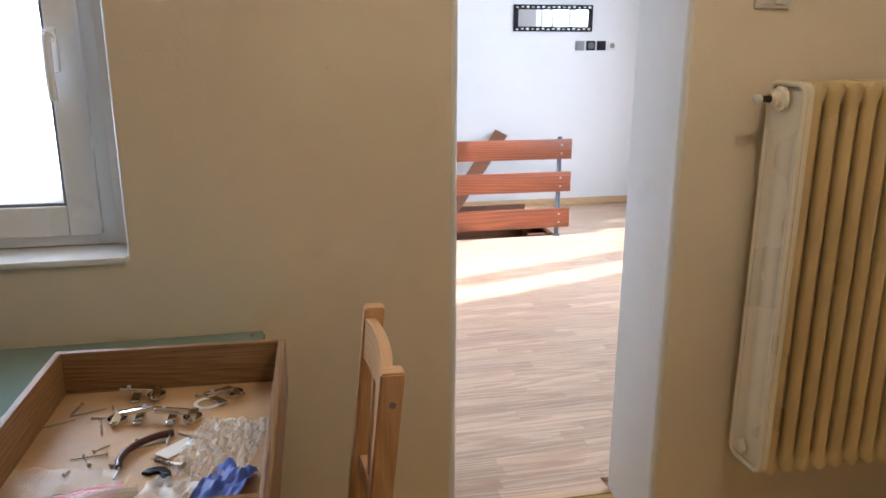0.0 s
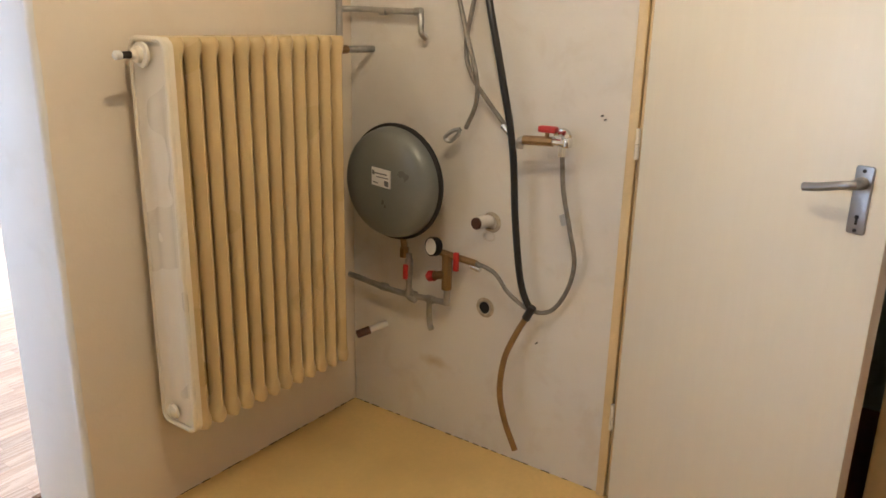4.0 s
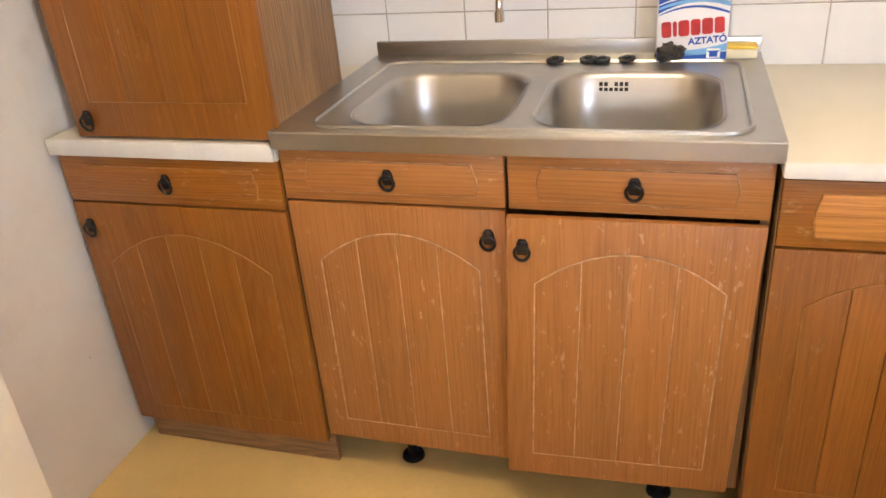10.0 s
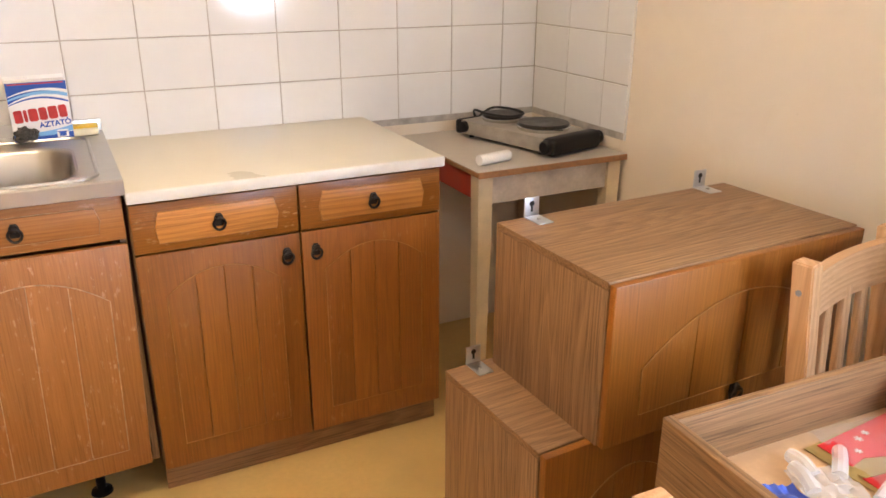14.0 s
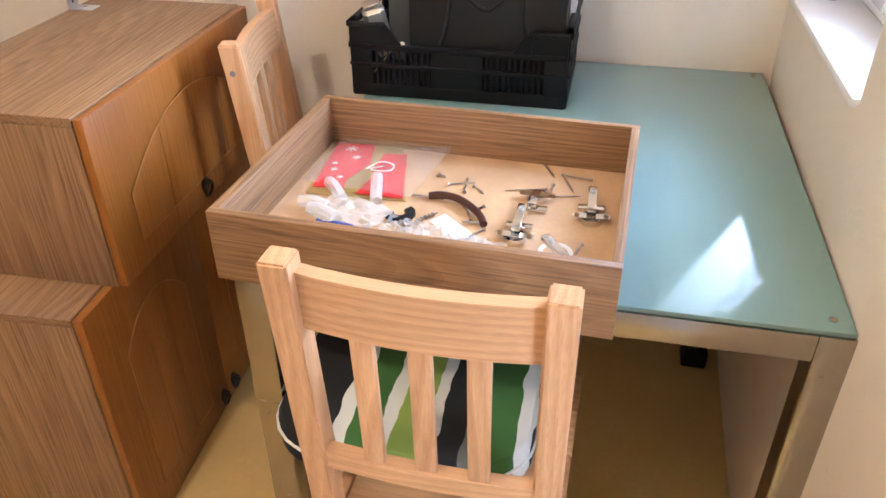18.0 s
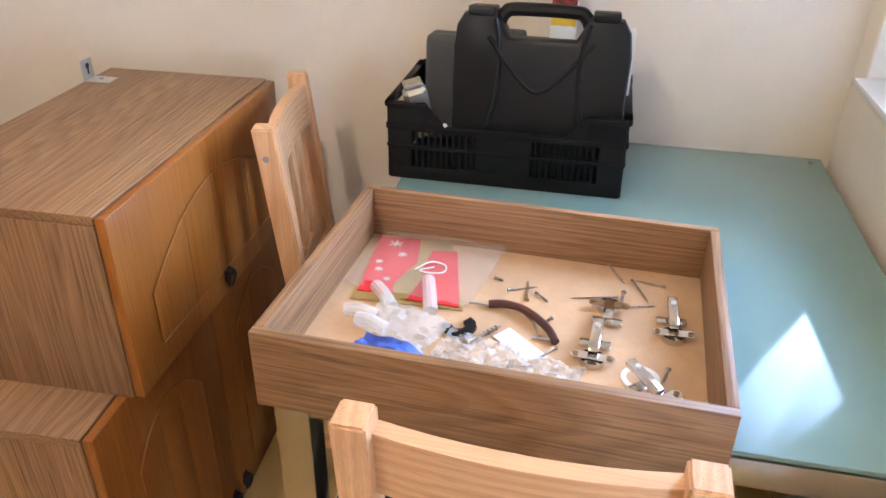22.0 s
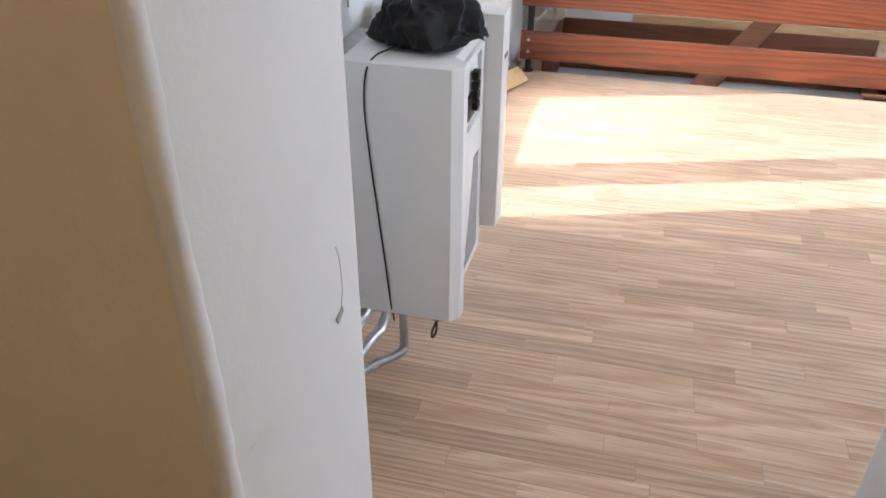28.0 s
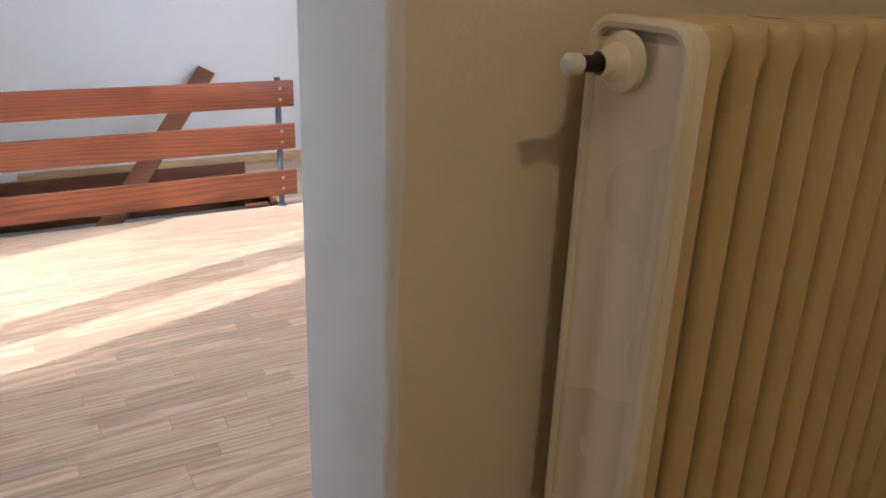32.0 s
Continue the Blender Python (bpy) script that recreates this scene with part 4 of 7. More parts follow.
part("bowl", box(XE + 0.82, -0.15, 0.72, XE + 1.15, 0.30, 0.86, 0.05, seg=4), WHITE_PLASTIC, ws)
part("spout", tube([(XE + 1.05, 0.1, 0.86), (XE + 1.05, 0.1, 1.12), (XE + 1.02, 0.1, 1.17), (XE + 0.96, 0.1, 1.17), (XE + 0.94, 0.1, 1.10)], 0.010), CHROME, ws)
part("mixer", lathe([(0.028, 0), (0.026, 0.05), (0.015, 0.065), (0, 0.066)], (XE + 1.05, 0.1, 0.86), (0, 0, 1), 16), CHROME, ws)
sh = thing("shelf", "narrow wooden shelf above the washbasin", "shelf", (XE + 1.05, 0.1, 1.4))
part("board", box(XE + 1.0, -0.40, 1.40, XE + 1.15, 0.5, 1.42), SKIRTING, sh)

# dark open joint between floor and walls
random.seed(31)
for nm, a, e in (("floor_joint", (1.05, YN - 0.001), (XE, YN - 0.001)), ("floor_joint", (XE - 0.001, YN - 0.01), (XE - 0.001, ED1 + 0.03))):
    b = bmesh.new()
    n = 26
    for k in range(n):
        u, w = k / n, (k + random.uniform(0.5, 1.02)) / n
        if random.random() < 0.25:
            continue
        p, q = Vector((*a, 0.001)).lerp(Vector((*e, 0.001)), u), Vector((*a, 0.001)).lerp(Vector((*e, 0.001)), min(w, 1))
        rod(p, q, random.uniform(0.0008, 0.0022), b, 6, random.uniform(0.0006, 0.002))
    solid(nm, b, DIRT, "dark dirty joint along the wall foot", "joint", "structure")

# ---- radiator on the north wall ----
RX0, RX1, RZ0, RZ1 = 1.219, 1.826, 0.305, 1.352
RY0, RY1 = 1.674, 1.820
rad = thing("radiator", "cream enamelled steel column radiator hung below a light switch", "radiator", ((RX0 + RX1) / 2, YN, RZ0))


def section_mesh(t, height):
    """One radiator section in its own frame: three lobes deep along y, thickness t along x, swelling into the headers."""
    d = RY1 - RY0
    b = bmesh.new()
    n, last = 30, None
    levels = [(0.0, 0.55, 1.0), (0.006, 0.85, 1.0), (0.014, 1.0, 1.0), (0.026, 1.0, 0.9), (0.036, 1.0, 0.6), (0.046, 1.0, 0.25), (0.056, 1.0, 0.06), (0.070, 1.0, 0.0)]
    for z, wide, flat in levels + [(height - z, w, f) for z, w, f in levels[::-1]]:
        half = []
        for k in range(n + 1):
            u = k / n
            lobe = t / 2 * max(0.30, abs(math.sin(3 * math.pi * u)) ** 0.55) * min(1.0, 0.25 + 12 * min(u, 1 - u))
            head = t * 0.74 * (1 - abs(2 * u - 1) ** 6) ** 0.5 + 0.002
            half.append((u * d, wide * (flat * head + (1 - flat) * lobe)))
        ring = [b.verts.new((x, y, z)) for y, x in half] + [b.verts.new((-x, y, z)) for y, x in half[::-1]]
        if last:
            for k in range(len(ring)):
                b.faces.new((last[k], last[(k + 1) % len(ring)], ring[(k + 1) % len(ring)], ring[k]))
        else:
            b.faces.new(ring[::-1])
        last = ring
    b.faces.new(last)
    return b


n_sec = 12
pitch = (RX1 - RX0 - 0.045) / (n_sec - 1)
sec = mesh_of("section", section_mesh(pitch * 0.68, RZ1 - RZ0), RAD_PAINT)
for k in range(n_sec):
    o = new("section", sec)
    o.parent = rad
    o.matrix_basis = Matrix.Translation((RX0 + 0.045 + pitch * k, RY0, RZ0)) 
    o.matrix_basis = HOME[rad].inverted() @ o.matrix_basis
# flat end section; the doorway's light is put into its paler enamel colour
d = RY1 - RY0
rh = RZ1 - RZ0
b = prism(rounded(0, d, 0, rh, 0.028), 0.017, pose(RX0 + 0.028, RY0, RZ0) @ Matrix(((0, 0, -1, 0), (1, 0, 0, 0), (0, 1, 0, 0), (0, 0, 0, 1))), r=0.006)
end = part("end_section", b, RAD_LIT, rad, "cream end section with pressed flutes, doorway light painted in")
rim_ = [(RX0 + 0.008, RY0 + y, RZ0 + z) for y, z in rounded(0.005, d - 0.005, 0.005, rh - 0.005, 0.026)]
part("rolled_rim", tube(rim_ + rim_[:1], 0.0075, None, 8, straight=True), RAD_LIT, end)
b = bmesh.new()
nu, nv = 48, 96
grid = []
for j in range(nv + 1):
    z = rh * (0.02 + 0.96 * j / nv)
    fade = max(0.0, min(1.0, (z - 0.05) / 0.06)) * max(0.0, min(1.0, (rh - 0.10 - z) / 0.06))
    fade = fade * fade * (3 - 2 * fade)
    row = []
    for i in range(nu + 1):
        y = d * (0.05 + 0.90 * i / nu)
        edge = min(1.0, min(i, nu - i) / 5)
        row.append(b.verts.new((RX0 + 0.0065 - 0.0045 * fade * edge * (0.5 + 0.5 * math.cos(4 * math.pi * i / nu)), RY0 + y, RZ0 + z)))
    grid.append(row)
for j in range(nv):
    for i in range(nu):
        b.faces.new((grid[j][i], grid[j + 1][i], grid[j + 1][i + 1], grid[j][i + 1]))
part("fluted_panel", b, RAD_LIT, end)
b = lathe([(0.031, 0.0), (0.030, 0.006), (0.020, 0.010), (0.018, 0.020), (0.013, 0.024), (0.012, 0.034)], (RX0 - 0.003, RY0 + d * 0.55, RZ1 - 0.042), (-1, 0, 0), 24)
hub = part("hub", b, RAD_LIT, rad)
part("bleed_valve", rod((RX0 - 0.034, RY0 + d * 0.55, RZ1 - 0.042), (RX0 - 0.060, RY0 + d * 0.55, RZ1 - 0.042), 0.0085), BLACK_IRON, hub, "blackened brass bleed valve")
part("valve_cap", lathe([(0.008, 0), (0.011, 0.004), (0.011, 0.016), (0.006, 0.021), (0, 0.022)], (RX0 - 0.058, RY0 + d * 0.55, RZ1 - 0.042), (-1, 0, 0), 14), WHITE_PLASTIC, hub)
part("bottom_plug", lathe([(0.022, 0), (0.020, 0.008), (0.008, 0.012), (0, 0.012)], (RX0 - 0.002, RY0 + d * 0.55, RZ0 + 0.05), (-1, 0, 0), 16), RAD_LIT, rad)
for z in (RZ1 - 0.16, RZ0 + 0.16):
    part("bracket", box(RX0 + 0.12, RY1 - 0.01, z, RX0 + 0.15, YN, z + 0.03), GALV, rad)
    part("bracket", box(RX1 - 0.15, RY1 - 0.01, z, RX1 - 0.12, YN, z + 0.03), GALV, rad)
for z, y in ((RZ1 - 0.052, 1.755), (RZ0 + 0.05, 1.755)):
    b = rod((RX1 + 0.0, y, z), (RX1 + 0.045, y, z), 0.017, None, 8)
    part("union", b, RAD_LIT, rad)
pv = thing("radiator_valve", "old rusty radiator feed stub in the wall corner", "pipe", (XE, 1.76, 1.29))
part("nut", rod((RX1 + 0.046, 1.76, RZ1 - 0.045), (RX1 + 0.12, 1.762, RZ1 - 0.045), 0.013, None, 8), BRASS, pv)
part("pipe", rod((RX1 + 0.12, 1.762, RZ1 - 0.045), (XE, 1.77, RZ1 - 0.047), 0.011), GALV, pv)

# light switch over the radiator
sw = thing("light_switch", "cream double rocker light switch on the wall", "switch", (1.235, YN, 1.526))
part("plate", box(1.185, YN - 0.012, 1.526, 1.285, YN, 1.610, 0.005), WHITE_PLASTIC, sw)
part("rocker", box(1.202, YN - 0.018, 1.536, 1.233, YN - 0.010, 1.600, 0.003), WHITE_PLASTIC, sw)
part("rocker", box(1.237, YN - 0.018, 1.536, 1.268, YN - 0.010, 1.600, 0.003), WHITE_PLASTIC, sw)

# ---- pipework on the east wall ----
tk = thing("expansion_tank", "round grey steel expansion tank with a paper label", "tank", (XE, 1.62, 0.66))
TC = (XE - 0.075, 1.578, 0.905)
part("wall_bracket", box(XE - 0.08, 1.53, 0.86, XE, 1.63, 0.95), GALV, tk)
part("tank_body", lathe([(0.0, 0.118), (0.06, 0.116), (0.11, 0.111), (0.142, 0.104), (0.158, 0.096), (0.168, 0.086), (0.174, 0.072), (0.177, 0.052), (0.177, 0.034), (0.172, 0.020), (0.15, 0.0), (0, 0.0)], TC, (-1, 0, 0), 56), TANK, tk)
part("seam_ring", lathe([(0.176, 0.052), (0.186, 0.050), (0.187, 0.044), (0.186, 0.038), (0.176, 0.036)], TC, (-1, 0, 0), 56), DARK, tk, "dark crimped seam")
lm = pose(XE - 0.1925, 1.572, 0.930, 0, 0, 0) @ Matrix(((0, 0, -1, 0), (-1, 0, 0, 0), (0, 1, 0, 0), (0, 0, 0, 1)))
part("label", prism([(-0.037, -0.024), (0.037, -0.030), (0.037, 0.026), (-0.037, 0.032)], 0.004, lm), PAPER, tk, "white paper type label")
for x0, x1, y0, y1 in ((-0.030, 0.024, 0.013, 0.017), (-0.018, 0.030, 0.002, 0.005), (-0.030, -0.012, -0.016, -0.012), (0.014, 0.030, -0.022, -0.006), (-0.034, -0.026, 0.010, 0.024)):
    part("print", prism([(x0, y0), (x1, y0 - 0.003), (x1, y1 - 0.003), (x0, y1)], 0.0046, lm), INK, tk)
ty = 1.585
part("tank_nut", rod((XE - 0.06, ty, 0.640), (XE - 0.06, ty, 0.672), 0.016, None, 6), BRASS, tk)
part("tank_nut", rod((XE - 0.06, ty, 0.672), (XE - 0.07, ty, 0.725), 0.011), BRASS, tk)
mf = thing("pipe_manifold", "galvanised heating pipe run with red lever valves and gauge", "pipe", (XE, 1.6, 0.5))
HOME[mf] = HOME[mf] @ Matrix.Translation((0, 0.020, -0.010))
b = rod((XE - 0.06, ty, 0.50), (XE - 0.06, ty, 0.645), 0.010)
rod((XE - 0.06, ty, 0.57), (XE - 0.06, ty, 0.625), 0.0135, b, 8)
part("riser", b, GALV, mf)
part("lever", box(XE - 0.085, ty - 0.008, 0.560, XE - 0.074, ty + 0.008, 0.612, 0.003), RED, mf, "red valve lever")
part("elbow", tube([(XE - 0.06, ty, 0.52), (XE - 0.06, ty - 0.002, 0.495), (XE - 0.058, ty - 0.030, 0.486)], 0.013), GALV, mf)
part("main_pipe", tube([(XE - 0.05, 1.862, 0.512), (XE - 0.055, 1.65, 0.497), (XE - 0.05, 1.50, 0.500), (XE - 0.045, 1.435, 0.500)], 0.0105), GALV, mf)
for y in (1.50, 1.575, 1.70):
    part("coupling", rod((XE - 0.052, y - 0.012, 0.5), (XE - 0.052, y + 0.012, 0.5), 0.0145, None, 10), GALV, mf)
part("drain_spout", tube([(XE - 0.05, 1.505, 0.49), (XE - 0.05, 1.505, 0.44), (XE - 0.05, 1.502, 0.41), (XE - 0.058, 1.49, 0.398)], 0.010), GALV, mf)
part("riser", rod((XE - 0.05, 1.435, 0.495), (XE - 0.05, 1.435, 0.60), 0.011), GALV, mf)
part("safety_valve", rod((XE - 0.05, 1.437, 0.55), (XE - 0.05, 1.437, 0.672), 0.017, None, 8), BRASS, mf, "brass safety valve")
part("valve_arm", rod((XE - 0.05, 1.44, 0.60), (XE - 0.055, 1.485, 0.588), 0.014), BRASS, mf)
part("red_cap", lathe([(0.018, 0), (0.019, 0.02), (0.012, 0.028), (0, 0.028)], (XE - 0.056, 1.482, 0.588), (-0.15, 1, -0.2), 12), RED, mf, "red safety cap")
part("cross_pipe", rod((XE - 0.05, 1.47, 0.672), (XE - 0.05, 1.325, 0.660), 0.0115), BRASS, mf)
part("lever", box(XE - 0.078, 1.378, 0.628, XE - 0.066, 1.396, 0.690, 0.003), RED, mf, "red valve lever")
g = part("gauge", lathe([(0.0, 0.0), (0.028, 0.0), (0.031, 0.006), (0.031, 0.026), (0.028, 0.029), (0.027, 0.026), (0, 0.026)], (XE - 0.05, 1.478, 0.688), (-1, 0.25, 0.15), 24), BLACK_PLASTIC, mf, "small round pressure gauge")
part("dial", lathe([(0.0268, 0.0), (0.0268, 0.0012), (0, 0.0012)], Vector((XE - 0.05, 1.478, 0.688)) + Vector((-1, 0.25, 0.15)).normalized() * 0.0262, (-1, 0.25, 0.15), 24), PAPER, g)
tv = thing("wall_valve", "brass stop valve with red lever and chrome angle tap", "valve", (XE, 1.05, 1.06))
HOME[tv] = HOME[tv] @ Matrix.Translation((0.028, 0.030, -0.012))
part("rosette", lathe([(0.030, 0), (0.026, 0.008), (0.013, 0.012), (0.012, 0.06)], (XE, 1.075, 1.078), (-1, 0, 0), 18), CHROME, tv)
part("inlet", rod((XE + 0.03, 1.075, 1.078), (XE - 0.06, 1.075, 1.078), 0.010), CHROME, tv)
part("body", rod((XE - 0.055, 1.168, 1.070), (XE - 0.055, 1.075, 1.074), 0.0135, None, 8), BRASS, tv)
part("elbow", tube([(XE - 0.055, 1.160, 1.070), (XE - 0.055, 1.178, 1.066), (XE - 0.055, 1.182, 1.045)], 0.012), GALV, tv)
part("angle_tap", rod((XE - 0.055, 1.085, 1.074), (XE - 0.055, 1.028, 1.074), 0.010), CHROME, tv)
part("tap_head", box(XE - 0.070, 1.022, 1.062, XE - 0.040, 1.040, 1.088, 0.004), CHROME, tv)
part("lever", box(XE - 0.068, 1.065, 1.098, XE - 0.042, 1.120, 1.116, 0.005), RED, tv, "red valve lever")
part("stem", rod((XE - 0.055, 1.095, 1.080), (XE - 0.055, 1.095, 1.10), 0.006), BRASS, tv)
part("nut", rod((XE - 0.055, 1.047, 1.036), (XE - 0.055, 1.047, 1.066), 0.0115, None, 6), CHROME, tv)


def near_wall(y, z, d):
    """A point that stands off the wall by d."""
    k = (XE - d - 0.3) / (XE - 0.02 - 0.3)
    return 0.15 + (y - 0.15) * k, 1.41 + (z - 1.41) * k, d


def hose(name, pts, r, mat, label, ends=None):
    h = thing(name, label, "hose", (XE, pts[-1][0], pts[-1][1]))
    pts = [near_wall(*q) for q in pts]
    part("hose_tube", tube([(XE - q[2], q[0], q[1]) for q in pts], r, None, 10, 8), mat, h)
    return h


h = hose("flexible_hose", [(1.047, 1.045, 0.055), (1.036, 0.94, 0.05), (1.008, 0.83, 0.045), (0.985, 0.73, 0.04), (1.002, 0.64, 0.035), (1.05, 0.565, 0.035), (1.12, 0.548, 0.045), (1.20, 0.585, 0.05), (1.255, 0.64, 0.05), (1.325, 0.660, 0.05)], 0.0068, HOSE_GREY, "grey braided connection hose looping down the wall")
part("ferrule", rod((XE - 0.05, 1.29, 0.652), (XE - 0.05, 1.325, 0.660), 0.009), CHROME, h)
part("ferrule", rod((XE - 0.0475, 1.022, 0.875), (XE - 0.046, 1.012, 0.845), 0.0085), ZINC, h)
h = hose("flexible_hose", [(1.45, 1.62, 0.03), (1.418, 1.47, 0.05), (1.385, 1.356, 0.075), (1.348, 1.24, 0.08), (1.347, 1.16, 0.07), (1.38, 1.085, 0.05)], 0.007, HOSE_GREY, "limp grey braided hose hanging with a loose end")
part("clip", tube([(XE - 0.05, 1.38, 1.085), (XE - 0.055, 1.405, 1.078), (XE - 0.058, 1.43, 1.055), (XE - 0.052, 1.415, 1.045), (XE - 0.05, 1.39, 1.065), (XE - 0.05, 1.38, 1.085)], 0.0065), GALV, h, "tarnished hose union")
h = hose("flexible_hose", [(1.335, 1.62, 0.02), (1.362, 1.47, 0.04), (1.388, 1.33, 0.05), (1.365, 1.245, 0.05), (1.31, 1.18, 0.04), (1.262, 1.13, 0.03), (1.225, 1.095, 0.03)], 0.007, HOSE_GREY, "grey braided hose crossing to a wall stub")
part("ferrule", rod((XE - 0.03, 1.24, 1.108), (XE - 0.03, 1.215, 1.088), 0.011), CHROME, h)
h = hose("drain_hose", [(1.345, 1.62, 0.02), (1.315, 1.47, 0.06), (1.262, 1.265, 0.07), (1.212, 1.045, 0.07), (1.190, 0.82, 0.065), (1.160, 0.63, 0.06), (1.120, 0.543, 0.06)], 0.0105, HOSE_BLACK, "long black drain hose ending in an amber tail")
part("tail", tube([(XE - q[2], q[0], q[1]) for q in (near_wall(*w) for w in ((1.120, 0.543, 0.06), (1.165, 0.46, 0.065), (1.205, 0.36, 0.075), (1.218, 0.24, 0.085), (1.195, 0.14, 0.085), (1.150, 0.045, 0.08)))], 0.0098, None, 10), HOSE_AMBER, h, "yellowed amber hose tail")
part("joint", rod((XE - 0.06, 1.092, 0.580), (XE - 0.062, 1.112, 0.537), 0.013), HOSE_BLACK, h)
RUST = plain("rusty pipe end", (0.10, 0.045, 0.032), 0.7, 0.2, vary=0.4, scale=60, bumps=0.3)
RIM = plain("crumbling plaster rim", (0.52, 0.45, 0.34), 0.9, vary=0.4, scale=50, bumps=0.6)
w = thing("pipe_stub", "sawn-off painted pipe stub with a rusty end", "pipe", (XE, 1.300, 0.800), group="pipe stubs")
part("sleeve", rod((XE, 1.292, 0.802), (XE - 0.055, 1.303, 0.803), 0.020, None, 18), PIPE_WALL, w)
part("end_plug", rod((XE - 0.055, 1.303, 0.803), (XE - 0.064, 1.305, 0.803), 0.0185, None, 18), RUST, w, "rusty brown sawn end")
part("plaster_ring", lathe([(0.020, 0.0), (0.022, 0.007), (0.027, 0.006), (0.034, 0.0)], (XE, 1.285, 0.798), (-1, 0, 0), 20), RIM, w)
part("loose_washer", tube([(XE - 0.004, 1.292 + 0.021 * math.cos(q), 0.752 + 0.014 * math.sin(q)) for q in [2 * math.pi * k / 14 for k in range(15)]], 0.003, None, 6, 3), PIPE_WALL, w)
w = thing("pipe_stub", "open pipe hole with broken plaster round it", "pipe", (XE, 1.300, 0.510), group="pipe stubs")
part("bore", lathe([(0.021, 0.0), (0.0, 0.0)], (XE - 0.0025, 1.300, 0.510), (-1, 0, 0), 20), DARK, w)
part("plaster_ring", lathe([(0.020, 0.0), (0.021, 0.004), (0.027, 0.005), (0.034, 0.0)], (XE - 0.0005, 1.297, 0.510), (-1, 0, 0), 20), RIM, w)
w = thing("pipe_stub", "capped rusty pipe stub near the floor", "pipe", (XE, 1.76, 0.33), group="pipe stubs")
part("sleeve", rod((XE, 1.71, 0.350), (XE - 0.055, 1.745, 0.333), 0.012), PIPE_WALL, w)
part("cap", rod((XE - 0.055, 1.745, 0.333), (XE - 0.095, 1.77, 0.321), 0.0145), RUST, w, "dark rusty cap")
up = thing("wall_pipe", "silver painted heating pipe with an elbow along the wall", "pipe", (XE, 1.8, 1.43))
part("riser", rod((2.005, YN - 0.022, 1.30), (2.005, YN - 0.022, 2.45), 0.011), GALV, up)
part("branch", tube([(2.005, YN - 0.022, 1.428), (2.03, YN - 0.03, 1.43), (XE - 0.03, YN - 0.07, 1.43), (XE - 0.03, 1.62, 1.425), (XE - 0.03, 1.565, 1.422), (XE - 0.032, 1.548, 1.405), (XE - 0.035, 1.545, 1.365), (XE - 0.02, 1.535, 1.345)], 0.0095), GALV, up)
for y in (1.56, 1.70):
    part("coupling", rod((XE - 0.03, y - 0.012, 1.4245), (XE - 0.03, y + 0.012, 1.4245), 0.013, None, 10), GALV, up)
for y, z in ((0.93, 1.15), (1.10, 0.44), (0.94, 1.16)):
    solid("wall_nail", rod((XE + 0.002, y, z), (XE - 0.012, y, z), 0.0022, None, 6), BLACK_IRON, "small dark nail stuck in the wall plaster", "nail", group="wall nails", at=(XE, y, z))

# ---- kitchen window ----
win = thing("window_1", "white plastic tilt window with frosted pane, closed", "window", ((WX0 + WX1) / 2, 2.0, WZ0), kind="structure")
WY = 2.005


def bars(x0, x1, z0, z1, w, y0, y1, r=0.004):
    """A frame of four mitred bars."""
    b = box(x0, y0, z0, x0 + w, y1, z1, r)
    box(x1 - w, y0, z0, x1, y1, z1, r, b)
    box(x0 + w, y0, z0, x1 - w, y1, z0 + w, r, b)
    box(x0 + w, y0, z1 - w, x1 - w, y1, z1, r, b)
    return b


part("window_frame", bars(WX0 + 0.004, WX1 - 0.040, WZ0 + 0.006, WZ1, 0.045, WY + 0.006, WY + 0.07), PVC, win)
part("sash", bars(WX0 + 0.038, WX1 - 0.072, WZ0 + 0.034, WZ1 - 0.03, 0.074, WY - 0.012, WY + 0.056, 0.006), PVC, win)
part("glazing_bead", bars(WX0 + 0.110, WX1 - 0.144, WZ0 + 0.106, WZ1 - 0.102, 0.010, WY - 0.004, WY + 0.020, 0.003), GREY_CARD, win)
FROST = clear("frosted glass", (0.96, 0.97, 1.0), 0.22)
pane = part("pane", box(WX0 + 0.108, WY + 0.022, WZ0 + 0.104, WX1 - 0.142, WY + 0.028, WZ1 - 0.1), FROST, win, smooth=False)
pane.visible_shadow = False
h = part("handle", box(-0.510, WY - 0.026, 1.375, -0.484, WY - 0.012, 1.475, 0.006), PVC, win, "white lever handle pointing down")
part("grip", tube([(-0.497, WY - 0.024, 1.452), (-0.497, WY - 0.058, 1.455), (-0.496, WY - 0.066, 1.44), (-0.496, WY - 0.068, 1.38), (-0.496, WY - 0.064, 1.315)], 0.0105, None, 10), PVC, h)
part("window_sill", box(WX0 + 0.002, YN + 0.010, WZ0 - 0.012, WX1 - 0.002, WY + 0.01, WZ0 + 0.004, 0.004), JAMB, win)
part("reveal_filler", box(WX1 - 0.041, WY + 0.004, WZ0 + 0.004, WX1 - 0.001, WY + 0.07, WZ1), JAMB, win)
solid("chestnut", lathe([(0, 0), (0.012, 0.002), (0.018, 0.010), (0.017, 0.020), (0.008, 0.028), (0, 0.030)], (-0.93, 1.955, WZ0 + 0.004), (0.1, 0, 1), 14), plain("dark chestnut", (0.07, 0.02, 0.012), 0.35, vary=0.3), "small dark chestnut on the window sill", "chestnut", at=(-0.93, 1.955, WZ0 + 0.004))

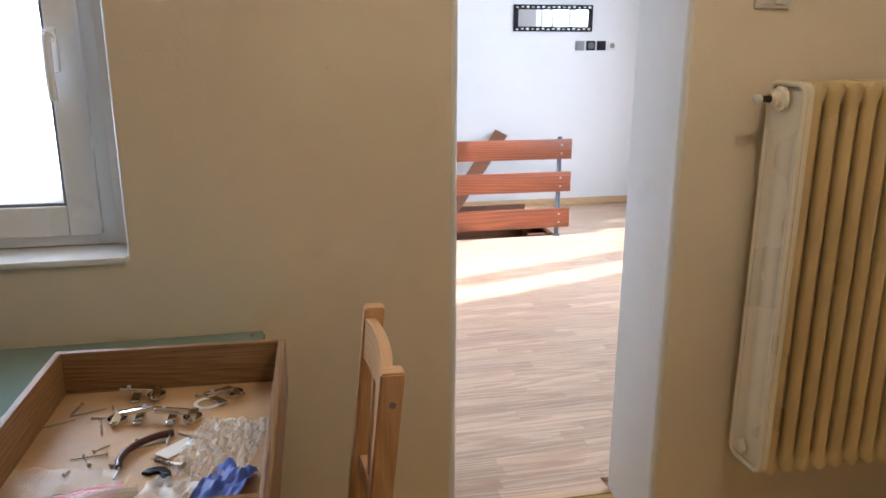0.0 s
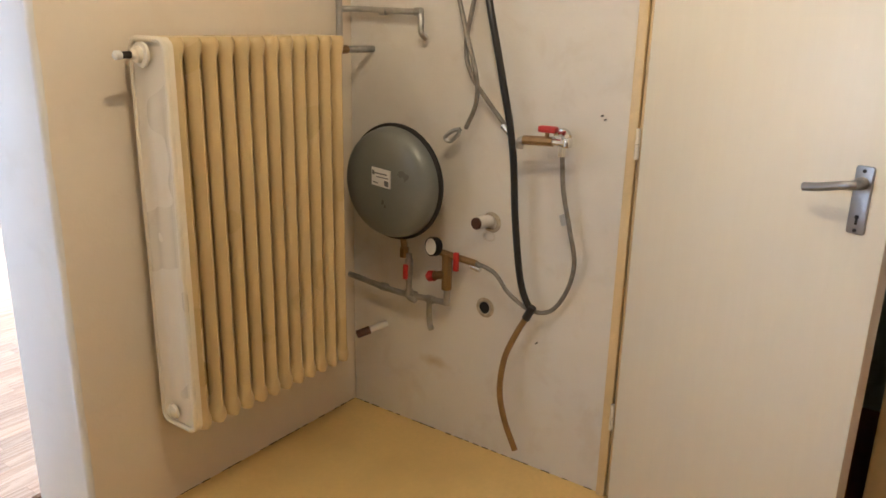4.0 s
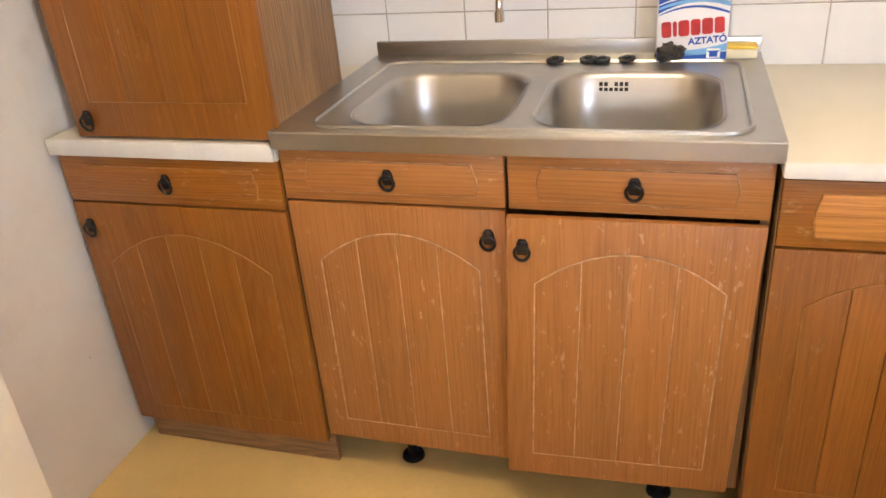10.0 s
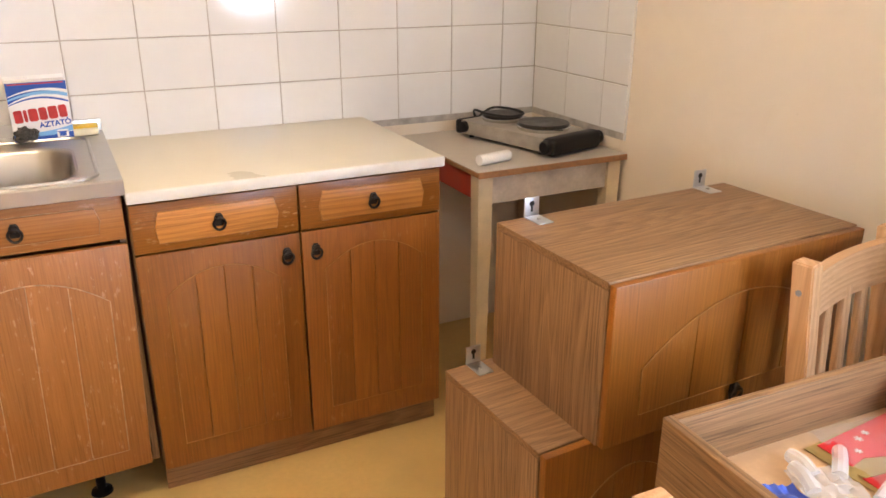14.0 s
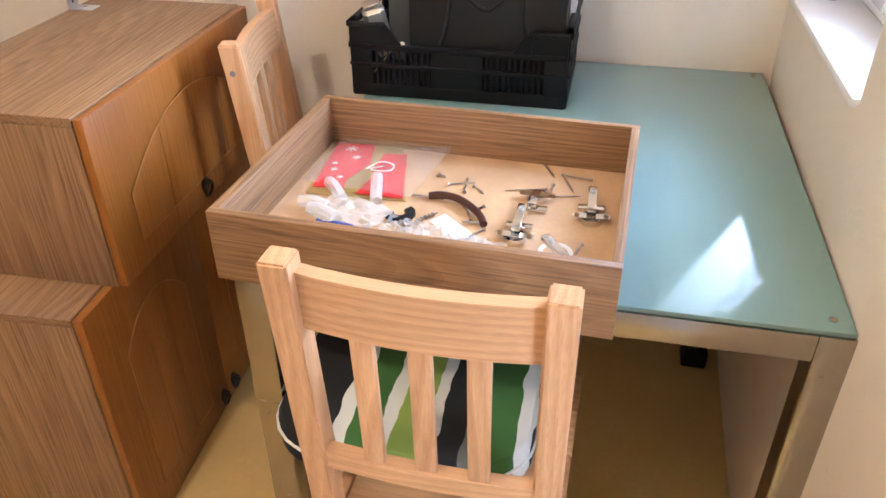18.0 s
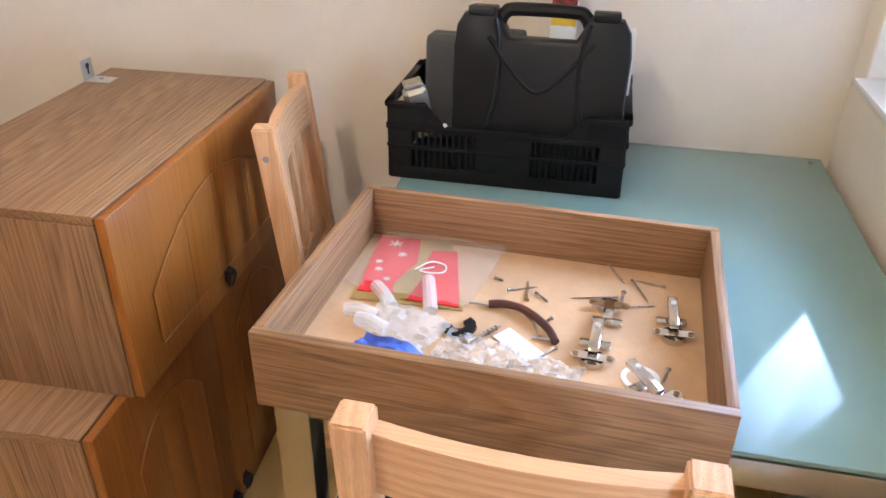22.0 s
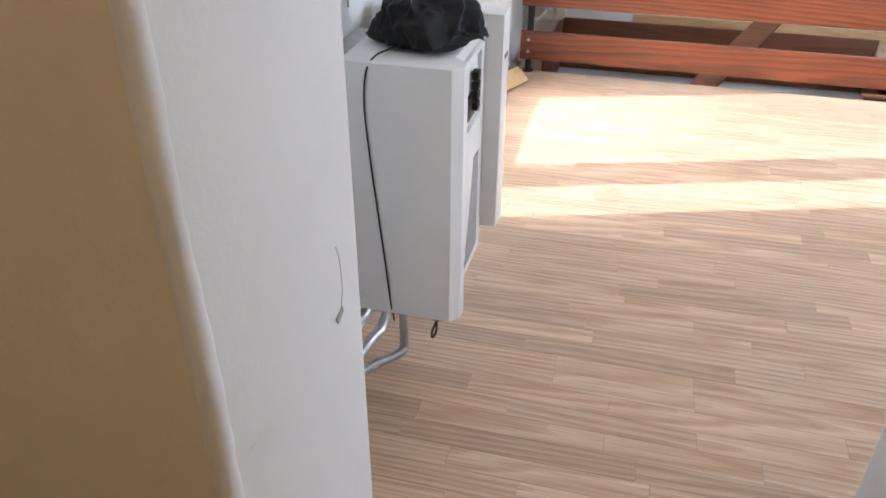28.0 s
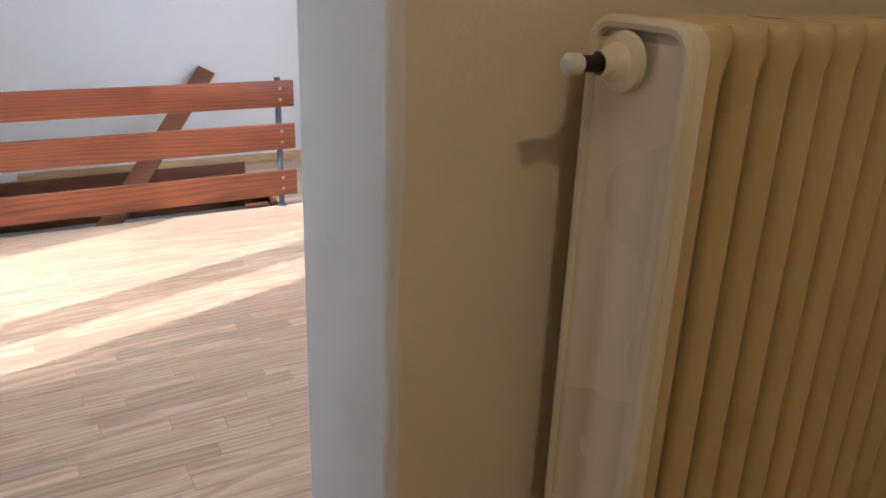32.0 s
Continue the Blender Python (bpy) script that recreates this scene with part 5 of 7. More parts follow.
# ---- glass table ----
TX0, TX1, TY0, TY1, TZ = -1.055, -0.062, 0.995, 1.884, 0.750
tb = thing("glass_table", "square table with satin steel frame and frosted green glass top", "table", ((TX0 + TX1) / 2, (TY0 + TY1) / 2, 0))
part("tabletop", box(TX0 + 0.004, TY0 + 0.004, TZ - 0.008, TX1 - 0.004, TY1 - 0.004, TZ, 0.0015), GREEN_GLASS, tb, "frosted green glass top")
for x, y in ((TX0, TY0), (TX1 - 0.05, TY0), (TX0, TY1 - 0.05), (TX1 - 0.05, TY1 - 0.05)):
    part("leg", box(x, y, 0.0, x + 0.05, y + 0.05, TZ - 0.0085, 0.002), FRAME_STEEL, tb)
for x0, x1, y0, y1 in ((TX0 + 0.05, TX1 - 0.05, TY0, TY0 + 0.022), (TX0 + 0.05, TX1 - 0.05, TY1 - 0.022, TY1), (TX0, TX0 + 0.022, TY0 + 0.05, TY1 - 0.05), (TX1 - 0.022, TX1, TY0 + 0.05, TY1 - 0.05)):
    part("apron", box(x0, y0, TZ - 0.052, x1, y1, TZ - 0.0085, 0.002), FRAME_STEEL, tb)
for x, y in ((TX0 + 0.03, TY0 + 0.03), (TX1 - 0.03, TY0 + 0.03), (TX0 + 0.03, TY1 - 0.03), (TX1 - 0.03, TY1 - 0.03)):
    part("pad_screw", lathe([(0.006, 0), (0.006, 0.0012), (0, 0.0015)], (x, y, TZ), (0, 0, 1), 10), FRAME_STEEL, tb)

jb = thing("junction_box", "small black box on the floor in the corner under the table", "box", (-0.88, 1.845, 0))
part("case", box(-0.915, 1.80, 0.0, -0.845, 1.865, 0.05, 0.006), BLACK_PLASTIC, jb)
part("lid", box(-0.911, 1.804, 0.0502, -0.849, 1.861, 0.056, 0.002), BLACK_PLASTIC, jb)

# ---- loose drawer on the table ----
DX0, DX1, DY0, DY1, DZ0, DZ1 = -0.486, -0.036, 0.986, 1.568, 0.7515, 0.849
dw = thing("wooden_tray", "oak-print drawer box full of screws and hinges", "drawer", ((DX0 + DX1) / 2, (DY0 + DY1) / 2, DZ0))
for nm, q in (("front_board", (DX1 - 0.015, DY0, DZ0 - 0.018, DX1, DY1, DZ1)), ("back_board", (DX0, DY0, DZ0, DX0 + 0.013, DY1, DZ1)), ("side_board", (DX0 + 0.013, DY0, DZ0, DX1 - 0.015, DY0 + 0.014, DZ1)), ("side_board", (DX0 + 0.013, DY1 - 0.014, DZ0, DX1 - 0.015, DY1, DZ1))):
    part(nm, box(*q, 0.0012), CARCASS_Y if nm != "side_board" else CARCASS_X, dw)
part("bottom_panel", box(DX0 + 0.013, DY0 + 0.014, DZ0 + 0.004, DX1 - 0.015, DY1 - 0.014, DZ0 + 0.009), HARDBOARD, dw, "pale hardboard bottom")
dw.matrix_basis = pose(DX1, DY0, 0, 0, 0, -2.6) @ pose(-DX1, -DY0, 0) @ dw.matrix_basis    # it stands a little askew
DF = DZ0 + 0.0092


def screw(x, y, ang, length=0.035, r=0.0018, mat=SCREW_STEEL, label="loose zinc wood screw lying in the drawer"):
    c, s = math.cos(radians(ang)), math.sin(radians(ang))
    a, e = Vector((x, y, DF + r * 1.8)), Vector((x + length * c, y + length * s, DF + r))
    b = rod(a, e, r, None, 8, r * 0.4)
    lathe([(0, 0), (r * 2.1, 0.0), (r * 1.2, r * 1.8)], a, e - a, 10, b)
    for k in range(5):
        q = a.lerp(e, 0.4 + 0.11 * k)
        lathe([(r * 0.7, 0), (r * 1.25, r * 0.3), (r * 0.7, r * 0.6)], q, e - a, 8, b)
    return solid("screw", b, mat, label, "screw", group="screws in the drawer", at=(x, y, DF))


for x0, y0, x1, y1 in ((-0.338, 1.274, -0.358, 1.318), (-0.316, 1.307, -0.375, 1.302), (-0.341, 1.319, -0.318, 1.340), (-0.356, 1.443, -0.339, 1.373), (-0.460, 1.423, -0.401, 1.453), (-0.413, 1.466, -0.355, 1.489), (-0.404, 1.517, -0.414, 1.470), (-0.332, 1.458, -0.345, 1.500), (-0.191, 1.512, -0.162, 1.504), (-0.276, 1.348, -0.268, 1.341), (-0.236, 1.118, -0.246, 1.140), (-0.372, 1.250, -0.366, 1.264), (-0.300, 1.262, -0.306, 1.272), (-0.225, 1.335, -0.272, 1.318), (-0.205, 1.360, -0.172, 1.335), (-0.150, 1.300, -0.160, 1.335), (-0.372, 1.452, -0.340, 1.448)):
    screw(x0, y0, math.degrees(math.atan2(y1 - y0, x1 - x0)), math.hypot(x1 - x0, y1 - y0))
screw(-0.182, 1.235, 144, 0.072, 0.0034)
screw(-0.288, 1.300, 40, 0.034, 0.0018, BRASS, "loose brass screw lying in the drawer")


def cup_hinge(x, y, ang, brown=False):
    """A concealed furniture hinge: cup with two ears, arm, mounting plate."""
    t = thing("cabinet_hinge", "loose nickel cabinet hinge, brown capped" if brown else "loose nickel cabinet hinge lying in the drawer", "hinge", (x, y, DF), ang, group="loose hinges")
    part("cup", lathe([(0.0175, 0.010), (0.0175, 0.0), (0.015, 0.0), (0, 0.001)], (0, 0, 0.0), (0, 0, 1), 20), CHROME, t, local=True)
    b = prism(rounded(-0.030, 0.030, -0.008, 0.008, 0.007), 0.0015, pose(0, 0, 0.010))
    part("flange", b, BRASS if brown else CHROME, t, "brown plastic flange" if brown else "", local=True)
    for s in (-0.023, 0.023):
        part("ear_screw", lathe([(0.004, 0), (0.004, 0.002), (0, 0.003)], (s, 0, 0.0115), (0, 0, 1), 10), BRASS, t, local=True)
    part("arm", moved(box(-0.0075, 0.0, 0.0, 0.0075, 0.062, 0.009, 0.002), pose(0, 0.006, 0.013, 8)), CHROME, t, local=True)
    part("adjuster", lathe([(0.004, 0), (0.004, 0.003), (0, 0.003)], (0, 0.05, 0.0282), (0, -0.1, 1), 10), ZINC, t, local=True)
    part("mount", box(-0.022, 0.030, 0.0, 0.022, 0.046, 0.007, 0.002), CHROME, t, local=True)


cup_hinge(-0.322, 1.430, -93, True)
cup_hinge(-0.266, 1.522, 92)
cup_hinge(-0.186, 1.410, 86)
cup_hinge(-0.115, 1.50, 130)
for x, y in ((-0.165, 1.475), (-0.12, 1.375)):
    solid("washer", lathe([(0.019, 0), (0.026, 0), (0.026, 0.002), (0.019, 0.002), (0.019, 0)], (x, y, DF), (0, 0, 1), 28), WHITE_PLASTIC, "pale round plastic sealing washer", "washer", group="washers", at=(x, y, DF))
PULL = plain("brown bow handle", (0.085, 0.03, 0.021), 0.4, vary=0.2)
hb = thing("bow_handle", "curved dark brown furniture handle lying in the drawer", "handle", (-0.28, 1.31, DF))
part("bow", tube([(-0.288, 1.252, DF + 0.006), (-0.290, 1.272, DF + 0.008), (-0.283, 1.298, DF + 0.010), (-0.266, 1.322, DF + 0.010), (-0.240, 1.346, DF + 0.008), (-0.214, 1.358, DF + 0.006)], 0.0062), PULL, hb)
for p in ((-0.286, 1.256), (-0.218, 1.356)):
    part("fixing", rod((p[0], p[1], DF + 0.006), (p[0] - 0.004, p[1] - 0.034, DF + 0.003), 0.0019, None, 8), ZINC, hb)
solid("paper_tag", moved(box(-0.040, -0.016, 0, 0.040, 0.016, 0.0006), pose(-0.199, 1.311, DF + 0.001, 2, 3, 50)), PAPER, "small blank white card tag", "tag", at=(-0.212, 1.300, DF))
pts = [(0.026 * math.cos(a), 0.026 * math.sin(a)) for a in [radians(-150 + 30 * k) for k in range(9)]] + [(0.010 * math.cos(a), 0.010 * math.sin(a)) for a in [radians(90 - 30 * k) for k in range(9)]]
b = prism(pts, 0.006, pose(-0.226, 1.218, DF + 0.0005, 0, 0, 60), r=0.0012)
solid("black_clip", b, BLACK_PLASTIC, "black plastic horseshoe cam clip", "clip", at=(-0.246, 1.222, DF))


def crumpled(nx, ny, w, h, amount, seed, m, fold=6.0, thick=0.0):
    """A thin crumpled sheet."""
    b = bmesh.new()
    vs = []
    for j in range(ny + 1):
        for i in range(nx + 1):
            x, y = w * (i / nx - 0.5), h * (j / ny - 0.5)
            n = noise.noise(Vector((x * fold / w + seed, y * fold / h, seed))) + 0.5 * noise.noise(Vector((x * fold * 2.3 / w, y * fold * 2.3 / h + seed, seed)))
            vs.append(b.verts.new((x + 0.15 * amount * n, y - 0.1 * amount * n, amount * (0.55 + 0.6 * n) if amount else 0)))
    for j in range(ny):
        for i in range(nx):
            k = j * (nx + 1) + i
            b.faces.new((vs[k], vs[k + 1], vs[k + nx + 2], vs[k + nx + 1]))
    for v in b.verts:
        v.co.z = max(v.co.z, 0.0004)
    return moved(b, m)


FILM, ft, fp = nodes_of("clear plastic film")
fp.inputs["Base Color"].default_value = (0.80, 0.80, 0.78, 1)
fp.inputs["Roughness"].default_value = 0.22
fp.inputs["Alpha"].default_value = 0.17
GLOVE, gt, gp = nodes_of("thin milky vinyl")
gp.inputs["Base Color"].default_value = (0.85, 0.84, 0.82, 1)
gp.inputs["Roughness"].default_value, gp.inputs["Alpha"].default_value = 0.3, 0.42
BAG, bt_, bp_ = nodes_of("cloudy plastic film")
bp_.inputs["Base Color"].default_value = (0.88, 0.90, 0.92, 1)
bp_.inputs["Roughness"].default_value, bp_.inputs["Alpha"].default_value = 0.08, 0.32
GIFT = plain("red gift paper", (0.62, 0.02, 0.022), 0.45, vary=0.1)
GOLD = plain("gold card", (0.42, 0.31, 0.10), 0.4, 0.3, vary=0.2)
BLUE_GLOVE = plain("blue nitrile", (0.07, 0.13, 0.55), 0.55, vary=0.3, scale=30, bumps=0.3)
gb = thing("gift_bag", "clear plastic bag with a red and gold gift card inside", "bag", (-0.33, 1.10, DF))
gm = pose(-0.375, 1.125, DF + 0.002, 2, -3, 80)
for nm, lab, mat, z, pts in (("gold_card", "", GOLD, 0.0015, ((-0.462, 1.032), (-0.468, 1.160), (-0.268, 1.216), (-0.262, 1.042))),
                             ("red_card", "red snowflake card", GIFT, 0.0030, ((-0.459, 1.034), (-0.464, 1.106), (-0.385, 1.118), (-0.318, 1.096), (-0.286, 1.102), (-0.284, 1.046))),
                             ("red_card_flap", "", GIFT, 0.0036, ((-0.430, 1.134), (-0.434, 1.176), (-0.272, 1.210), (-0.274, 1.126))),
                             ("gold_band", "", GOLD, 0.0046, ((-0.350, 1.130), (-0.352, 1.139), (-0.276, 1.128), (-0.274, 1.118)))):
    part(nm, prism(pts, 0.0009, pose(0, 0, DF + z)), mat, gb, lab)
for cx, cy, r in ((-0.438, 1.068, 0.012), (-0.405, 1.088, 0.008), (-0.352, 1.062, 0.007), (-0.325, 1.082, 0.006), (-0.375, 1.056, 0.006)):
    b = bmesh.new()
    for k in range(3):
        moved(box(-r, -0.0011, 0, r, 0.0011, 0.0004), pose(cx, cy, DF + 0.0042, 0, 0, 60 * k), b)
    part("snowflake_print", b, PAPER, gb)
part("ribbon", tube([gm @ Vector(q) for q in ((0.0, -0.02, 0.008), (0.02, 0.0, 0.014), (0.045, 0.0, 0.012), (0.05, -0.02, 0.012), (0.03, -0.03, 0.013), (0.01, -0.022, 0.010), (0.03, -0.01, 0.012))], 0.0012, None, 6), PAPER, gb)
part("bag_film", crumpled(40, 34, 0.215, 0.185, 0.009, 3.1, gm @ pose(0.012, 0, 0.004), 9.0), FILM, gb)
gl = thing("vinyl_glove", "crumpled milky disposable glove in the drawer", "glove", (-0.18, 1.07, DF))
part("palm", crumpled(18, 14, 0.12, 0.085, 0.016, 8.2, pose(-0.205, 1.140, DF, 0, 0, 70)), GLOVE, gl)
for k, (x, y, a, l) in enumerate(((-0.215, 1.095, 262, 0.045), (-0.245, 1.112, 218, 0.060), (-0.245, 1.172, 195, 0.085), (-0.185, 1.120, 250, 0.05))):
    c, s = math.cos(radians(a)), math.sin(radians(a))
    part("finger", tube([(x, y, DF + 0.008), (x + l * 0.5 * c, y + l * 0.5 * s, DF + 0.014), (x + l * c, y + l * s, DF + 0.010)], 0.0105, None, 10, 5), GLOVE, gl)
solid("plastic_bag", crumpled(70, 50, 0.20, 0.13, 0.013, 5.5, pose(-0.125, 1.29, DF, 0, 0, 75), 15.0), BAG, "crumpled clear plastic bag in the drawer", "bag", at=(-0.095, 1.16, DF))
solid("nitrile_glove", crumpled(44, 24, 0.14, 0.070, 0.024, 2.4, pose(-0.115, 1.150, DF, 0, 0, 70), 3.6), BLUE_GLOVE, "crumpled blue nitrile glove in the drawer", "glove", at=(-0.077, 1.065, DF))

# ---- chairs ----
STRIPES, st, sp_ = nodes_of("green striped cushion cloth")
sv = coords(st, (1, 1, 1))
sx = st.nodes.new("ShaderNodeSeparateXYZ")
st.links.new(sv, sx.inputs[0])
cr = st.nodes.new("ShaderNodeValToRGB")
cr.color_ramp.interpolation = "CONSTANT"
cols = [(0.0, (0.012, 0.013, 0.015)), (0.10, (0.70, 0.70, 0.64)), (0.17, (0.055, 0.150, 0.030)), (0.30, (0.70, 0.70, 0.64)), (0.36, (0.27, 0.37, 0.06)), (0.50, (0.70, 0.70, 0.64)), (0.55, (0.012, 0.013, 0.015)), (0.66, (0.20, 0.21, 0.18)), (0.72, (0.055, 0.150, 0.030)), (0.88, (0.70, 0.70, 0.64)), (0.95, (0.012, 0.013, 0.015))]
while len(cr.color_ramp.elements) < len(cols):
    cr.color_ramp.elements.new(0.5)
for e, (p, c) in zip(cr.color_ramp.elements, cols):
    e.position, e.color = p, (*c, 1)
wob = noise_of(st, sv, 14.0, 2.0)
st.links.new(maths(st, "ADD", ramp(st, sx.outputs[1], -0.18, 0.18), maths(st, "MULTIPLY", maths(st, "SUBTRACT", wob, 0.5), 0.06)), cr.inputs[0])
st.links.new(cr.outputs[0], sp_.inputs["Base Color"])
sp_.inputs["Roughness"].default_value = 0.9
bump(st, sp_, noise_of(st, sv, 500.0, 2.0), 0.4, 0.001)


def pine_chair(at, turn, cushion, label):
    """Slat-back pine chair; its back along local y at x = 0, the seat towards -x."""
    c = thing("dining_chair", label, "chair", at, turn, group="pine chairs")
    W, HT = 0.353, 0.930
    for y in (-W / 2, W / 2 - 0.036):
        b = bmesh.new()
        rows = [(0.055, 0.0), (0.004, 0.28), (-0.012, 0.46), (0.006, 0.66), (0.034, HT)]
        last = None
        for x, z in smooth_line([(q[0], 0, q[1]) for q in rows], 5) and [(p.x, p.z) for p in smooth_line([(q[0], 0, q[1]) for q in rows], 5)]:
            ring = [b.verts.new((x + dx - 0.03, y + dy, z)) for dx, dy in ((-0.022, 0), (0.018, 0), (0.018, 0.036), (-0.022, 0.036))]
            if last:
                for k in range(4):
                    b.faces.new((last[k], last[(k + 1) % 4], ring[(k + 1) % 4], ring[k]))
            else:
                b.faces.new(ring)
            last = ring
        b.faces.new(last)
        bmesh.ops.recalc_face_normals(b, faces=b.faces)
        bmesh.ops.bevel(b, geom=[e for e in b.edges if len(e.link_faces) == 2 and e.calc_face_angle(0) > 0.9], offset=0.003, segments=2, affect="EDGES")
        post = part("back_post", b, PINE_Z, c, local=True)
        part("dowel", rod((0.000, y - 0.0007 if y < 0 else y + 0.02, HT - 0.055), (0.000, y + 0.01 if y < 0 else y + 0.0367, HT - 0.055), 0.006), GREY_CARD, post, local=True)

    def rail(x0, z0, z1, dip, t, name):
        b = bmesh.new()
        last = None
        n = 10
        for k in range(n + 1):
            y = -W / 2 + 0.036 + (W - 0.072) * k / n
            u = 1 - (2 * k / n - 1) ** 2
            lean = 0.085 * (z1 - z0)
            ring = [b.verts.new((x0 + dip * u + dx, y, z)) for dx, z in ((0, z0), (t, z0), (t + lean, z1), (lean, z1))]
            if last:
                for j in range(4):
                    b.faces.new((last[j], last[(j + 1) % 4], ring[(j + 1) % 4], ring[j]))
            else:
                b.faces.new(ring)
            last = ring
        b.faces.new(last)
        return part(name, b, PINE_Y, c, local=True)

    rail(-0.024, 0.826, 0.910, 0.013, 0.020, "top_rail")
    rail(-0.040, 0.570, 0.605, 0.008, 0.020, "lower_rail")
    for k in range(3):
        y = (k - 1) * 0.070
        part("slat", moved(box(-0.007, -0.014, 0, 0.007, 0.014, 0.25, 0.002), pose(-0.024 + 0.004, y, 0.598, 0, 4.0, 0)), PINE_Z, c, local=True)
    for y in (-W / 2, W / 2 - 0.036):
        part("front_leg", box(-0.42, y, 0.0, -0.384, y + 0.036, 0.435, 0.003), PINE_Z, c, local=True)
        part("side_rail", box(-0.384, y + 0.008, 0.375, -0.05, y + 0.028, 0.435, 0.002), PINE_X, c, local=True)
        part("stretcher", box(-0.384, y + 0.010, 0.18, -0.03, y + 0.026, 0.21, 0.002), PINE_X, c, local=True)
    part("front_rail", box(-0.412, -W / 2 + 0.036, 0.375, -0.392, W / 2 - 0.036, 0.435, 0.002), PINE_Y, c, local=True)
    part("back_rail", box(-0.05, -W / 2 + 0.036, 0.385, -0.03, W / 2 - 0.036, 0.435, 0.002), PINE_Y, c, local=True)
    for k in range(4):
        x0 = -0.425 + k * 0.099
        part("seat_board", box(x0, -W / 2 + (0.037 if k == 3 else -0.004), 0.436, x0 + 0.097, W / 2 - (0.037 if k == 3 else -0.004), 0.452, 0.003), PINE_Y, c, local=True)
    return c


pine_chair((0.164, 1.347, 0), -1.5, True, "light oiled pine chair with slatted back, drawn to the table")
cu = thing("seat_cushion", "green, white and black striped cushion on the chair", "cushion", (-0.100, 1.309, 0.453))
b = prism(rounded(-0.21, 0.150, -0.255, 0.165, 0.095), 0.064, pose(0, 0, 0), r=0.026)
body = part("cushion_body", b, STRIPES, cu, local=True)
for x, y in ((-0.03, 0.0), (-0.13, -0.1), (-0.13, 0.1), (0.07, -0.1), (0.07, 0.1)):
    part("tuft_button", lathe([(0.007, 0), (0.006, 0.004), (0, 0.005)], (x, y, 0.056), (0, 0, 1), 10), plain("green button", (0.05, 0.09, 0.04), 0.6), cu, local=True)
part("piping", tube([(x, y, 0.03) for x, y in rounded(-0.212, 0.152, -0.257, 0.167, 0.097, 5) + [(0.152, 0.070)]], 0.0028, None, 6, straight=True), PAPER, cu, "pale piping", local=True)
pine_chair((-0.662, 0.786, 0), -79.0, False, "light oiled pine chair pushed in behind the stacked cabinets")

# ---- stacked wall cabinets ----
SXR, SXL, SYF, SYB = -0.041, -0.881, 0.694, 0.332
c1 = thing("wall_cabinet", "oak-print wall cabinet standing on the floor, doors shut", "cabinet", (-0.38, 0.51, 0), group="dismounted wall cabinets")
part("side_panel", box(SXR - 0.017, SYB, 0.0, SXR, SYF - 0.020, 0.567, 0.001), CARCASS, c1)
part("side_panel", box(SXL, SYB, 0.0, SXL + 0.017, SYF - 0.020, 0.567, 0.001), CARCASS, c1)
part("top_panel", box(SXL, SYB, 0.5672, SXR, SYF - 0.020, 0.584, 0.001), CARCASS_X, c1)
part("bottom_panel", box(SXL + 0.017, SYB, 0.0, SXR - 0.017, SYF - 0.02, 0.017), CARCASS_X, c1)
part("back_panel", box(SXL + 0.017, SYB, 0.017, SXR - 0.017, SYB + 0.004, 0.567), HARDBOARD, c1)
for cx, px in ((SXR - 0.210, 0.180), (SXL + 0.210, -0.180)):
    panel_door(c1, facing(cx, SYF, 0.004, 0), 0.417, 0.578, (px, 0.04), rise=0.070, side=0.088, low=0.07, top=0.082, boards=3)
c2 = thing("wall_cabinet", "oak-print wall cabinet stacked on another cabinet", "cabinet", (-0.46, 0.53, 0.5845), group="dismounted wall cabinets")
UXR, UXL, UYF, UYB, UZ0, UZ1 = -0.152, -0.806, 0.722, 0.345, 0.5845, 0.912
part("side_panel", box(UXR - 0.017, UYB, UZ0, UXR, UYF - 0.020, UZ1 - 0.017, 0.001), CARCASS, c2)
part("side_panel", box(UXL, UYB, UZ0, UXL + 0.017, UYF - 0.020, UZ1 - 0.017, 0.001), CARCASS, c2)
part("top_panel", box(UXL, UYB, UZ1 - 0.0168, UXR, UYF - 0.020, UZ1, 0.001), CARCASS_X, c2)
part("bottom_panel", box(UXL + 0.017, UYB, UZ0, UXR - 0.017, UYF - 0.02, UZ0 + 0.017), CARCASS_X, c2)
part("back_panel", box(UXL + 0.017, UYB, UZ0 + 0.017, UXR - 0.017, UYB + 0.004, UZ1 - 0.017), HARDBOARD, c2)
panel_door(c2, facing((UXR + UXL) / 2, UYF, UZ0 + 0.002, 0), 0.652, 0.323, (0.0, 0.036), rise=0.105, side=0.075, low=0.055, top=0.068, boards=4)


def wall_bracket(parent, x, y, z, turn):
    """Zinc hanging bracket with a keyhole slot."""
    m = pose(x, y, z, 0, 0, turn) @ Matrix.Scale(1.25, 4)
    b = moved(box(-0.015, -0.002, 0, 0.015, 0.0, 0.034, 0.0008), m)
    moved(box(-0.015, 0.0, 0, 0.015, 0.044, 0.002, 0.0008), m, b)
    br = part("hanging_bracket", b, ZINC, parent, "zinc hanging bracket")
    b = moved(rod((0, 0.0005, 0.023), (0, -0.0025, 0.023), 0.005), m)
    moved(box(-0.002, -0.0025, 0.009, 0.002, 0.0005, 0.023), m, b)
    part("keyhole_slot", b, DARK, br)
    part("bracket_screw", moved(lathe([(0.004, 0), (0.003, 0.002), (0, 0.0025)], (0, 0.022, 0.002), (0, 0, 1), 10), m), GALV, br)


